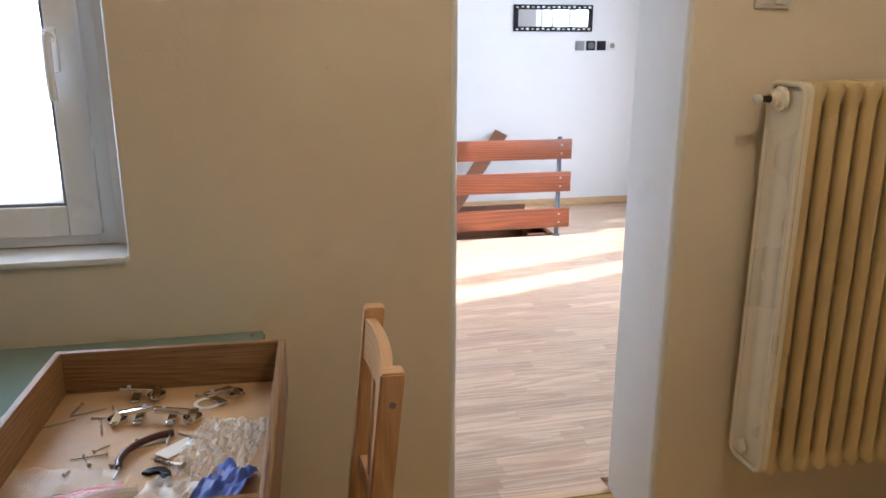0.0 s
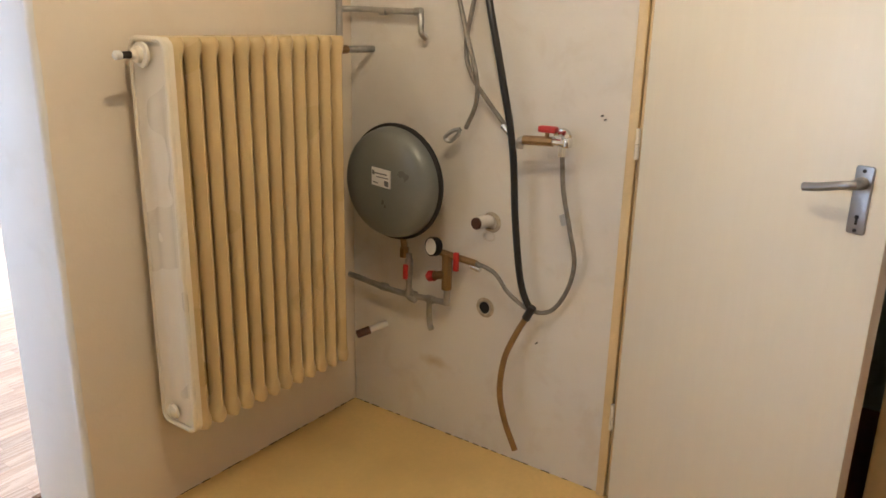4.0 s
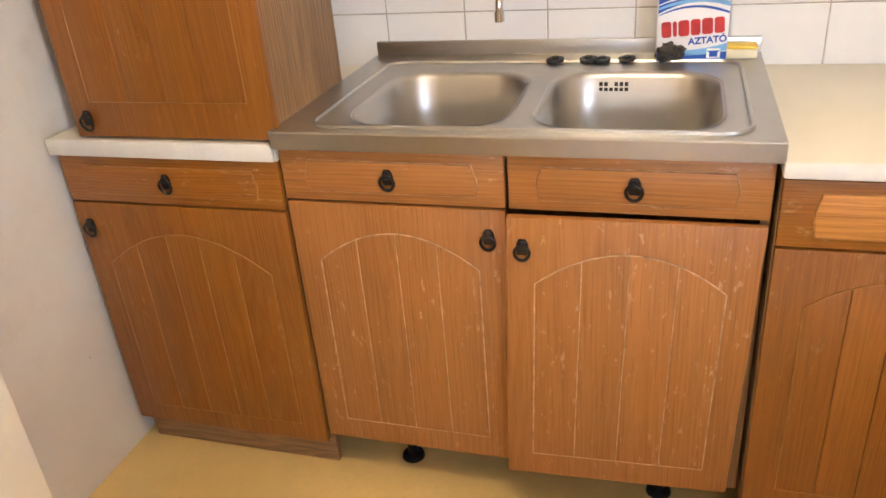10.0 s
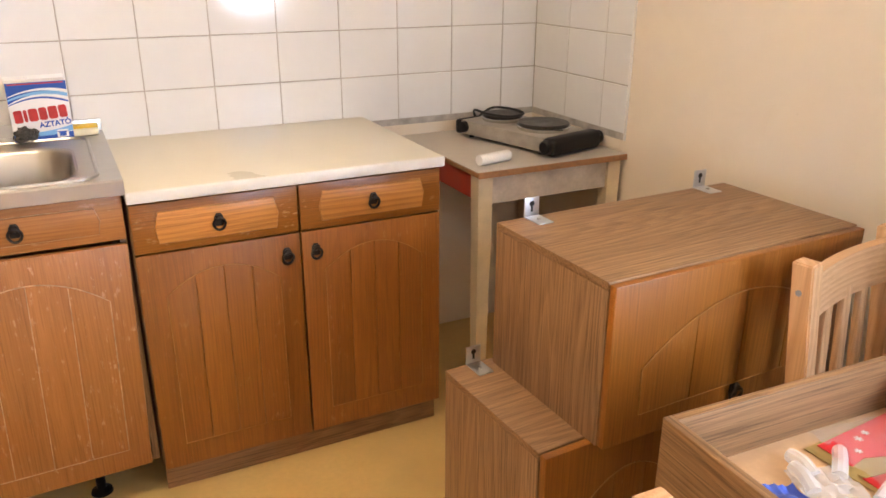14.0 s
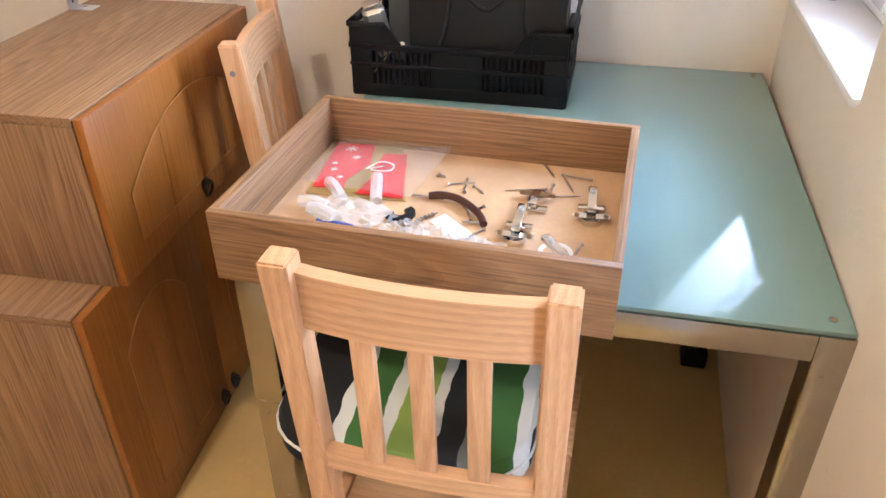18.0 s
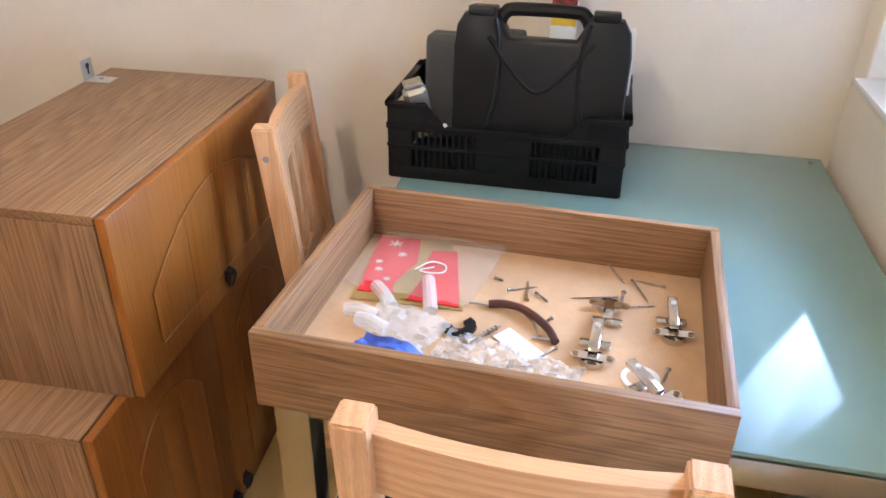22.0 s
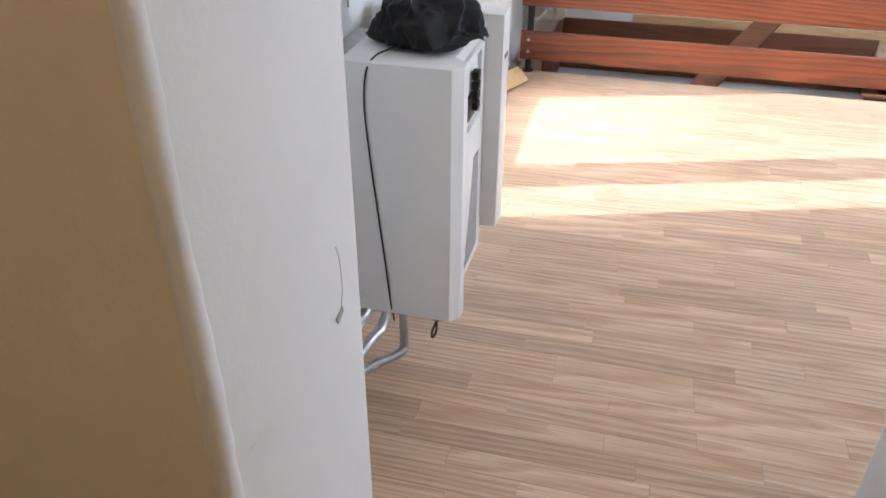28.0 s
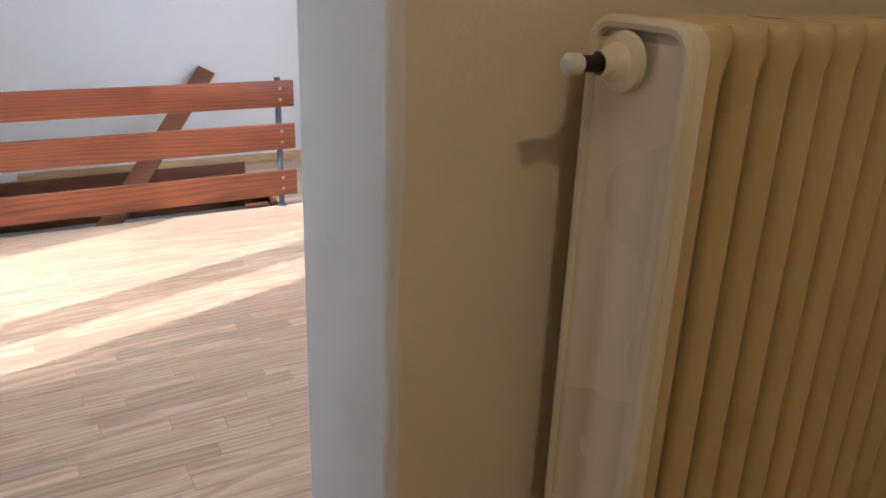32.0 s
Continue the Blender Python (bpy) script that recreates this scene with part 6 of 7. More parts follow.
wall_bracket(c2, UXR - 0.085, UYB + 0.002, UZ1, 0)
wall_bracket(c2, UXL + 0.085, UYB + 0.002, UZ1, 0)
wall_bracket(c1, SXR - 0.070, SYB + 0.002, 0.584, 0)
for ob, x, y, a in ((c1, SXR, SYB, 2.8), (c2, UXR, UYB, 1.6)):    # neither stands square to the wall
    ob.matrix_basis = pose(x, y, 0, 0, 0, a) @ pose(-x, -y, 0) @ ob.matrix_basis

# ---- crate with tools on the table ----
CX0, CX1, CY0, CY1 = -1.040, -0.740, 0.975, 1.440
CZ0, CZ1 = TZ + 0.0005, 0.912
ct = thing("plastic_crate", "black plastic crate holding a power tool case", "crate", (-0.9, 1.21, CZ0))
part("crate_floor", box(CX0 + 0.01, CY0 + 0.01, CZ0, CX1 - 0.01, CY1 - 0.01, CZ0 + 0.006), BLACK_PLASTIC, ct)


def crate_wall(along, at, lo, hi, dip):
    """Slotted crate wall: rails, posts and short ribs."""
    def q(u0, z0, u1, z1, t, bm=None):
        return box(at - t, u0, z0, at + t, u1, z1, 0.0015, bm) if along == "y" else box(u0, at - t, z0, u1, at + t, z1, 0.0015, bm)
    def add(name, *v):
        part(name, q(*v), BLACK_PLASTIC, ct)

    add("crate_rail", lo, CZ0, hi, CZ0 + 0.028, 0.004)
    add("crate_rail", lo, CZ0 + 0.066, hi, CZ0 + 0.074, 0.006)
    add("crate_rail", lo, CZ0 + 0.104, hi, CZ0 + 0.116, 0.007)
    w = hi - lo
    for a, e in ((0.0, 0.10), (0.38, 0.62), (0.90, 1.0)):
        add("crate_panel", lo + w * a, CZ0 + 0.02, lo + w * e, CZ0 + 0.108, 0.0035)
    n = int(w / 0.0125)
    for k in range(n):
        u = lo + w * (k + 0.5) / n
        if 0.10 < (k + 0.5) / n < 0.38 or 0.62 < (k + 0.5) / n < 0.90:
            add("crate_rib", u - 0.0022, CZ0 + 0.026, u + 0.0022, CZ0 + 0.106, 0.003)
    for a, e in ((0.0, 0.16), (0.84, 1.0)):
        add("crate_panel", lo + w * a, CZ0 + 0.114, lo + w * e, CZ1, 0.004)
        add("crate_rim", lo + w * a, CZ1 - 0.010, lo + w * e, CZ1, 0.009)
    for a, e in ((0.16, 0.25), (0.84, 0.75)) if dip else ():
        corner = [(lo + w * a, CZ0 + 0.114), (lo + w * e, CZ0 + 0.114), (lo + w * a, CZ1)]
        part("crate_gusset", prism(corner if a < e else corner[::-1], 0.008, Matrix(((0, 0, 1, at - 0.004), (1, 0, 0, 0), (0, 1, 0, 0), (0, 0, 0, 1)))), BLACK_PLASTIC, ct)
    if not dip:
        add("crate_rim", lo, CZ1 - 0.012, hi, CZ1, 0.008)
        add("crate_panel", lo + w * 0.16, CZ0 + 0.114, lo + w * 0.84, CZ1 - 0.045, 0.0035)


crate_wall("y", CX1, CY0, CY1, True)
crate_wall("y", CX0, CY0, CY1, False)
crate_wall("x", CY0, CX0, CX1, False)
crate_wall("x", CY1, CX0, CX1, False)
KM = pose(-0.800, 1.262, CZ0 + 0.012, 0, -9, 0) @ Matrix.Diagonal((1, 0.92, 0.95, 1))
kc = thing("tool_case", "black grained plastic power tool case standing on edge", "case", (-0.842, 1.232, CZ0 + 0.008), 0)


def case_shell(x0, x1, name):
    out = [(-0.165, 0.0), (0.165, 0.0), (0.180, 0.018), (0.186, 0.26), (0.180, 0.305), (0.165, 0.330), (0.135, 0.338), (0.095, 0.330), (0.082, 0.305), (0.070, 0.284), (-0.070, 0.284), (-0.082, 0.305), (-0.095, 0.330), (-0.135, 0.338), (-0.165, 0.330), (-0.180, 0.305), (-0.186, 0.26), (-0.180, 0.018)]
    m = KM @ Matrix(((0, 0, 1, x0), (1, 0, 0, 0), (0, 1, 0, 0), (0, 0, 0, 1)))
    return part(name, prism(out, x1 - x0, m, r=0.010), CASE_PLASTIC, kc)


front = case_shell(0.0, 0.045, "front_shell")
b = bmesh.new()
m = KM @ Matrix(((0, 0, -1, 0), (1, 0, 0, 0), (0, 1, 0, 0), (0, 0, 0, 1)))
out = [(-0.180, 0.004), (0.180, 0.004), (0.184, 0.26), (0.165, 0.326), (0.135, 0.334), (-0.135, 0.334), (-0.165, 0.326), (-0.184, 0.26)]
part("back_shell", prism(out[:4] + [(0.095, 0.326), (0.070, 0.282), (-0.070, 0.282), (-0.095, 0.326)] + out[6:], 0.045, m, r=0.010), CASE_PLASTIC, kc)
part("handle", tube([KM @ Vector(q) for q in ((0, -0.096, 0.310), (0, -0.084, 0.330), (0, -0.06, 0.338), (0, 0.06, 0.338), (0, 0.084, 0.330), (0, 0.096, 0.310))], 0.013, None, 10), CASE_PLASTIC, kc)
for s in (-1, 1):
    part("latch", moved(box(-0.02, s * 0.128 - 0.028, 0.325, 0.050, s * 0.128 + 0.028, 0.344, 0.004), KM), CASE_PLASTIC, kc)
    arc = [KM @ Vector((0.045, s * (0.184 - 0.10 * math.sin(radians(a))), 0.02 + 0.20 * (1 - math.cos(radians(a))) * 1.0)) for a in range(20, 121, 10)]
    part("moulded_rib", tube(arc, 0.005, None, 6, 3), CASE_PLASTIC, front)
    part("moulded_rib", tube([KM @ Vector(q) for q in ((0.045, s * 0.11, 0.285), (0.047, s * 0.05, 0.215), (0.047, s * 0.015, 0.185), (0.046, 0.0, 0.182))], 0.005, None, 6, 4), CASE_PLASTIC, front)
part("moulded_boss", lathe([(0.04, 0), (0.034, 0.006), (0, 0.009)], KM @ Vector((0.043, 0, 0.02)), KM.to_3x3() @ Vector((1, 0, 0)), 20), CASE_PLASTIC, front)
GREY_CASE = plain("dark grey plastic", (0.085, 0.088, 0.092), 0.45, vary=0.15)
g = thing("tool_case", "second grey plastic tool case behind the black one", "case", (-0.97, 1.19, CZ0 + 0.008))
part("shell", moved(box(-0.035, -0.165, 0, -0.001, 0.15, 0.235, 0.03, seg=4), pose(-0.965, 1.165, CZ0 + 0.008, 0, -5, 0)), GREY_CASE, g)
part("front_shell", moved(box(0.001, -0.165, 0, 0.035, 0.15, 0.235, 0.03, seg=4), pose(-0.965, 1.165, CZ0 + 0.008, 0, -5, 0)), GREY_CASE, g)
part("handle", moved(box(-0.010, -0.06, 0.230, 0.010, 0.05, 0.250, 0.008), pose(-0.965, 1.165, CZ0 + 0.008, 0, -5, 0)), GREY_CASE, g)
fl = thing("hammer", "worn steel hammer standing head up in the crate", "hammer", (-0.80, 1.015, CZ0 + 0.01))
FOIL = metal("worn hammer steel", (0.46, 0.41, 0.34), 0.42, None, 0.6)
hm = pose(-0.778, 1.036, CZ0 + 0.098, 14, 10, 25)
part("head", moved(box(-0.019, -0.024, 0.0, 0.019, 0.024, 0.098, 0.010, seg=1), hm), FOIL, fl)
part("face", moved(box(-0.015, -0.019, 0.098, 0.015, 0.019, 0.108, 0.003), hm), FOIL, fl)
part("shaft", rod((-0.775, 1.03, CZ0 + 0.082), (-0.742, 1.090, CZ0 + 0.118), 0.007, None, 10, 0.006), CREAM_LEG, fl)
sb = thing("spice_carton", "tall printed paper carton with orange and white print", "carton", (-1.02, 1.29, CZ0))
ORANGE = plain("orange food print", (0.70, 0.24, 0.06), 0.5, vary=0.6, scale=40)
FLAME = plain("brown food print", (0.30, 0.06, 0.03), 0.5, vary=0.8, scale=55)
part("carton", box(-1.050, 1.262, CZ0 + 0.007, -0.990, 1.318, 1.182, 0.002), CARTON, sb)
part("print_panel", box(-0.9905, 1.264, 1.055, -0.9895, 1.316, 1.130), FLAME, sb)
part("print_panel", box(-0.9905, 1.264, 1.02, -0.9892, 1.316, 1.055), YELLOW, sb)
part("print_spot", box(-0.9895, 1.270, 1.075, -0.9888, 1.288, 1.115), ORANGE, sb)
for k in range(4):
    part("print_line", box(-0.9905, 1.265, 1.140 + k * 0.009, -0.9893, 1.315, 1.143 + k * 0.009), INK, sb)
cn = thing("small_carton", "small white printed carton in the crate corner", "carton", (-0.90, 1.42, CZ0))
part("carton", box(-0.96, 1.420, CZ0 + 0.007, -0.89, 1.440, 1.03, 0.002), CARTON, cn)
part("print_line", box(-0.955, 1.4005 + 0.019, 0.97, -0.895, 1.4195, 0.995), INK, cn)

# ---- hot plate and its table ----
HX0_, HX1_, HYF, HZ = XW + 0.008, -0.490, -0.337, 0.812
ht = thing("side_table", "small painted table with marbled apron and grey top", "table", (-0.78, -0.65, 0))
GREYTOP = plain("grey speckled laminate", (0.50, 0.46, 0.40), 0.35, vary=0.12, scale=30)
part("tabletop", box(HX0_, YS + 0.006, HZ - 0.018, HX1_, HYF, HZ - 0.003, 0.001), MDF, ht, "chipboard core with a raw edge")
part("laminate", box(HX0_ + 0.001, YS + 0.008, HZ - 0.0028, HX1_ - 0.001, HYF - 0.001, HZ), GREYTOP, ht)
part("front_strip", box(HX0_, HYF, HZ - 0.020, HX1_, HYF + 0.004, HZ - 0.001), MDF, ht)
part("apron", box(HX0_ + 0.045, HYF - 0.045, HZ - 0.115, HX1_ - 0.045, HYF - 0.028, HZ - 0.019), MARBLE, ht, "marbled front apron")
part("apron", box(HX1_ - 0.030, YS + 0.05, HZ - 0.10, HX1_ - 0.014, HYF - 0.06, HZ - 0.019), RUST_RED, ht, "red painted side apron")
part("apron", box(HX0_ + 0.016, YS + 0.05, HZ - 0.10, HX0_ + 0.030, HYF - 0.06, HZ - 0.019), RUST_RED, ht)
for x, y in ((HX1_ - 0.062, HYF - 0.066), (HX0_ + 0.010, HYF - 0.066), (HX1_ - 0.062, YS + 0.02), (HX0_ + 0.010, YS + 0.02)):
    b = bmesh.new()
    bmesh.ops.create_cone(b, cap_ends=True, segments=4, radius1=0.026, radius2=0.036, depth=HZ - 0.020)
    part("leg", moved(b, pose(x + 0.026, y + 0.026, (HZ - 0.020) / 2, 0, 0, 45)), CREAM_LEG, ht)
hp = thing("hot_plate", "two-ring electric hot plate with black knob ends", "hot plate", (-0.83, -0.62, HZ), 0)
PM = pose(-0.845, -0.635, HZ, 0, 0, 14)
HOTGREY = plain("grey enamel", (0.34, 0.31, 0.27), 0.4, vary=0.2, scale=20)
part("body", moved(box(-0.115, -0.215, 0.012, 0.115, 0.190, 0.062, 0.006), PM), HOTGREY, hp)
part("end_cap", moved(box(-0.125, 0.188, 0.006, 0.125, 0.245, 0.066, 0.018, seg=4), PM), BLACK_PLASTIC, hp)
part("end_cap", moved(box(-0.120, -0.240, 0.010, 0.120, -0.214, 0.062, 0.010), PM), BLACK_PLASTIC, hp)
for s in (-1, 1):
    part("knob", lathe([(0.024, 0), (0.023, 0.014), (0.018, 0.018), (0, 0.018)], PM @ Vector((s * 0.124, 0.216, 0.037)), PM.to_3x3() @ Vector((s, 0, 0)), 20), BLACK_PLASTIC, hp)
part("side_knob", lathe([(0.020, 0), (0.019, 0.016), (0, 0.018)], PM @ Vector((0.114, -0.19, 0.04)), PM.to_3x3() @ Vector((1, 0, 0)), 18), BLACK_PLASTIC, hp)
for y, r in ((0.085, 0.092), (-0.115, 0.075)):
    ring = part("ring", lathe([(r * 0.95, 0.0), (r, 0.004), (r * 1.02, 0.012), (r * 0.97, 0.014)], PM @ Vector((0, y, 0.062)), (0, 0, 1), 36), CHROME, hp, "chrome ring")
    part("cooking_plate", lathe([(r * 0.97, 0.0), (r * 0.97, 0.018), (r * 0.93, 0.022), (r * 0.5, 0.0215), (r * 0.2, 0.019), (0, 0.019)], PM @ Vector((0, y, 0.064)), (0, 0, 1), 36), BLACK_IRON, hp, "black cast iron plate")
for x in (-0.09, 0.09):
    for y in (-0.18, 0.16):
        part("foot", rod(PM @ Vector((x, y, 0)), PM @ Vector((x, y, 0.014)), 0.009), BLACK_RUBBER, hp)
part("cord", tube([PM @ Vector(q) for q in ((0.02, -0.235, 0.05), (0.06, -0.20, 0.092), (0.09, -0.10, 0.096), (0.05, -0.03, 0.092), (-0.03, -0.04, 0.092), (-0.07, -0.14, 0.09), (-0.05, -0.22, 0.085), (0.0, -0.235, 0.06))], 0.0045, None, 8), BLACK_RUBBER, hp)
solid("paper_roll", moved(lathe([(0, 0), (0.017, 0.0), (0.0175, 0.06), (0.017, 0.125), (0, 0.125)], (0, 0, 0), (0, 0, 1), 16), pose(-0.655, -0.435, HZ + 0.0175, 0, 90, 12)), PAPER, "small white paper roll lying on the side table", "roll", at=(-0.6, -0.43, HZ))

# ---- large room ----
bw = thing("window_2", "white plastic balcony door with narrow side light", "window", (RXW - 0.1, 4.3, BZ0), kind="structure")
BX = RXW - 0.12


def ybars(y0, y1, z0, z1, w, x0, x1, r=0.004):
    b = box(x0, y0, z0, x1, y0 + w, z1, r)
    box(x0, y1 - w, z0, x1, y1, z1, r, b)
    box(x0, y0 + w, z0, x1, y1 - w, z0 + w, r, b)
    box(x0, y0 + w, z1 - w, x1, y1 - w, z1, r, b)
    return b


part("window_frame", ybars(BW0 + 0.003, BW1 - 0.003, BZ0 + 0.003, BZ1, 0.050, BX - 0.07, BX), PVC, bw)
part("mullion", box(BX - 0.07, 4.02, BZ0 + 0.053, BX + 0.002, 4.08, BZ1 - 0.05, 0.004), PVC, bw)
part("sash", ybars(3.655, 4.018, BZ0 + 0.055, BZ1 - 0.052, 0.055, BX - 0.06, BX + 0.006), PVC, bw)
leaf = part("door_leaf", ybars(4.072, 5.026, BZ0 + 0.055, BZ1 - 0.052, 0.078, BX - 0.06, BX + 0.012, 0.006), PVC, bw)
part("handle_base", box(BX + 0.012, 4.098, 1.06, BX + 0.024, 4.124, 1.16, 0.005), PVC, leaf)
part("handle", tube([(BX + 0.022, 4.111, 1.135), (BX + 0.055, 4.113, 1.137), (BX + 0.066, 4.13, 1.13), (BX + 0.068, 4.17, 1.10), (BX + 0.066, 4.215, 1.02)], 0.011, None, 10), PVC, leaf, "white lever handle")
CLEAR = clear("window glass", (1, 1, 1), 0.0, 1.45)
for y0, y1 in ((3.708, 3.966), (4.148, 4.950)):
    g = part("pane", box(BX - 0.035, y0, BZ0 + 0.10, BX - 0.029, y1, BZ1 - 0.10), CLEAR, bw, smooth=False)
    g.visible_shadow = False
part("latch_guard", box(RXW - 0.002, 3.60, 0.93, RXW + 0.03, 3.66, 1.08, 0.012), PVC, bw)
part("inner_sill", box(BX - 0.0, BW0 + 0.002, BZ0 - 0.02, RXW - 0.002, BW1 - 0.002, BZ0 + 0.002), JAMB, bw)
# unseen window in the opposite wall, added to bring skylight towards the kitchen
ew = thing("added_window", "unseen two-pane window added to let in skylight", "window", (RXE + 0.1, 4.3, 0.88), kind="structure")
part("window_frame", ybars(3.303, 5.297, 0.883, 2.217, 0.055, RXE + 0.06, RXE + 0.12), PVC, ew)
part("mullion", box(RXE + 0.06, 4.26, 0.938, RXE + 0.12, 4.34, 2.162, 0.004), PVC, ew)
for y0, y1 in ((3.358, 4.26), (4.34, 5.242)):
    g = part("pane", box(RXE + 0.087, y0, 0.938, RXE + 0.093, y1, 2.162), CLEAR, ew, smooth=False)
    g.visible_shadow = False
# balcony side and the neighbouring house beyond the glass
FACADE = plain("ochre rendered facade", (0.78, 0.66, 0.48), 0.85, vary=0.1, scale=1.5, bumps=0.2)
solid("balcony_floor", box(-2.2, 2.4, -0.25, RXW - 0.33, 6.4, 0.02), plain("grey concrete", (0.35, 0.34, 0.32), 0.85, vary=0.15), "grey concrete balcony slab", "balcony", kind="structure")
nh = thing("neighbour_house", "ochre rendered house wall across the yard", "house", (-6, 14, -3), kind="structure")
part("wall", box(-14, 9.6, -4, 0.5, 10.0, 7), FACADE, nh)
for x in (-5.2, -8.4):
    part("window", box(x - 0.6, 9.56, 0.6, x + 0.6, 9.60, 2.1), plain("dark far pane", (0.08, 0.09, 0.10), 0.15), nh)
    part("window_surround", bars(x - 0.68, x + 0.68, 0.52, 2.18, 0.08, 9.54, 9.60), PVC, nh)
solid("ground", box(-400, -400, -4.2, 400, 400, -4.0), plain("far dry grass", (0.16, 0.15, 0.07), 0.95, vary=0.3, scale=0.5), "dry grass ground outside", "ground", kind="structure", smooth=False)

# skirting
for nm, q in (("baseboard", (RXW + 0.6, RYN - 0.014, 0.0, RXE, RYN, 0.062)), ("baseboard", (RXE - 0.014, YN2 + 0.01, 0.0, RXE, RYN - 0.014, 0.062))):
    solid(nm, box(*q, 0.004), SKIRTING, "pale pine skirting board", "skirting", "structure")
th = solid("threshold", softened(box(DL + 0.002, YN + 0.245, 0.0, DR - 0.002, YN + 0.285, 0.007), 0.003), SKIRTING, "pale wooden threshold strip in the doorway", "threshold", "structure")

# wall-hung unit beside the doorway
UX, UY0, UY1, UZB, UZT = 0.384, 2.890, 3.240, 0.250, 0.866
un = thing("wall_heater", "white sheet-metal wall heater with a black terminal recess", "heater", (0.2, 3.1, UZB))
out = [(RXW + 0.075, UY0), (UX - 0.020, UY0), (UX, UY0 + 0.024), (UX, UY0 + 0.058), (UX - 0.030, UY0 + 0.082), (UX - 0.030, UY1 + 0.02), (RXW + 0.075, UY1 + 0.02)]
part("casing", prism(out, UZT - UZB, pose(0, 0, UZB), r=0.006), WHITE_METAL, un)
UF = UX - 0.030
part("front_panel", box(UF - 0.002, UY0 + 0.090, UZB + 0.03, UF + 0.006, UY1 - 0.035, UZT - 0.22, 0.002), WHITE_METAL, un)
b = box(UF - 0.001, UY0 + 0.090, UZT - 0.045, UF + 0.010, UY1 - 0.045, UZT - 0.030, 0.002)
box(UF - 0.001, UY0 + 0.090, UZT - 0.215, UF + 0.010, UY1 - 0.045, UZT - 0.200, 0.002, b)
box(UF - 0.001, UY0 + 0.090, UZT - 0.200, UF + 0.010, UY0 + 0.105, UZT - 0.045, 0.002, b)
box(UF - 0.001, UY1 - 0.060, UZT - 0.200, UF + 0.010, UY1 - 0.045, UZT - 0.045, 0.002, b)
part("terminal_frame", b, WHITE_METAL, un)
tr = part("terminal_strip", box(UF, UY0 + 0.115, UZT - 0.180, UF + 0.008, UY1 - 0.110, UZT - 0.125, 0.002), BLACK_PLASTIC, un)
for k in range(4):
    part("terminal", box(UF + 0.004, UY1 - 0.145 + 0.002, UZT - 0.165 + k * 0.024, UF + 0.020, UY1 - 0.115, UZT - 0.146 + k * 0.024, 0.002), BLACK_PLASTIC, tr)
part("terminal", box(UF + 0.004, UY0 + 0.110, UZT - 0.190, UF + 0.012, UY0 + 0.130, UZT - 0.150, 0.002), ZINC, tr)
b = bmesh.new()
for i in range(22):
    for j in range(14):
        y, z = UY1 - 0.055 - j * 0.0105, UZB + 0.05 + i * 0.0125
        if (UY1 - y) * 1.9 < 0.36 - (z - UZB) * 0.55 + 0.02:
            box(UF + 0.0055, y - 0.0032, z - 0.004, UF + 0.0068, y + 0.0032, z + 0.004, 0, b)
part("grille", b, GREY_CARD, un, "fine pierced grille")
part("side_flange", box(RXW + 0.02, UY1 + 0.021, UZB + 0.055, UX + 0.014, UY1 + 0.105, UZT + 0.012, 0.003), WHITE_METAL, un)
part("badge", box(UX + 0.0135, UY1 + 0.045, UZT - 0.10, UX + 0.0155, UY1 + 0.080, UZT - 0.09), INK, un)
part("wall_bracket", box(RXW, UY0 + 0.14, UZB + 0.02, RXW + 0.076, UY1 - 0.03, UZB + 0.05), GALV, un)
part("wall_bracket", box(RXW, UY0 + 0.14, UZT - 0.06, RXW + 0.076, UY1 - 0.03, UZT - 0.03), GALV, un)
part("drain_cock", rod((UX - 0.06, UY0 + 0.045, UZB - 0.03), (UX - 0.06, UY0 + 0.045, UZB), 0.014), BRASS, un)
part("cock_ring", tube([(UX - 0.06, UY0 + 0.035, UZB - 0.03), (UX - 0.055, UY0 + 0.01, UZB - 0.045), (UX - 0.06, UY0 - 0.005, UZB - 0.05), (UX - 0.066, UY0 + 0.015, UZB - 0.048), (UX - 0.06, UY0 + 0.035, UZB - 0.03)], 0.003), BLACK_IRON, un)
part("valve_tag", box(UX - 0.115, UY0 + 0.04, UZB - 0.012, UX - 0.10, UY0 + 0.065, UZB), RED, un)
part("connection", tube([(UX - 0.15, UY0 + 0.05, UZB), (UX - 0.15, UY0 + 0.05, 0.125), (UX - 0.155, UY0 + 0.03, 0.103), (UX - 0.20, UY0 - 0.02, 0.099)], 0.012), GALV, un)
hpn = thing("heating_pipes", "zinc-coated heating pipes running low along the wall", "pipe", (RXW, 2.6, 0.1))
part("pipe", tube([(UX - 0.20, UY0 - 0.02, 0.099), (0.14, 2.80, 0.085), (0.12, 2.6, 0.075), (0.115, YN2 + 0.03, 0.07)], 0.012), ZINC, hpn)
part("pipe", tube([(0.16, UY0 + 0.2, UZB + 0.0), (0.155, UY0 + 0.12, 0.12), (0.14, 2.92, 0.112), (0.10, 2.6, 0.112), (0.09, YN2 + 0.03, 0.11)], 0.014), ZINC, hpn)
part("pipe", tube([(0.115, UY0 + 0.2, UZB), (0.11, UY0 + 0.12, 0.155), (0.10, 2.92, 0.150), (0.075, 2.6, 0.150), (0.07, YN2 + 0.03, 0.15)], 0.014), ZINC, hpn)
yc = thing("cable_bundle", "white cables with yellow wire connectors by the heater", "cable", (0.1, 2.85, 0.5))
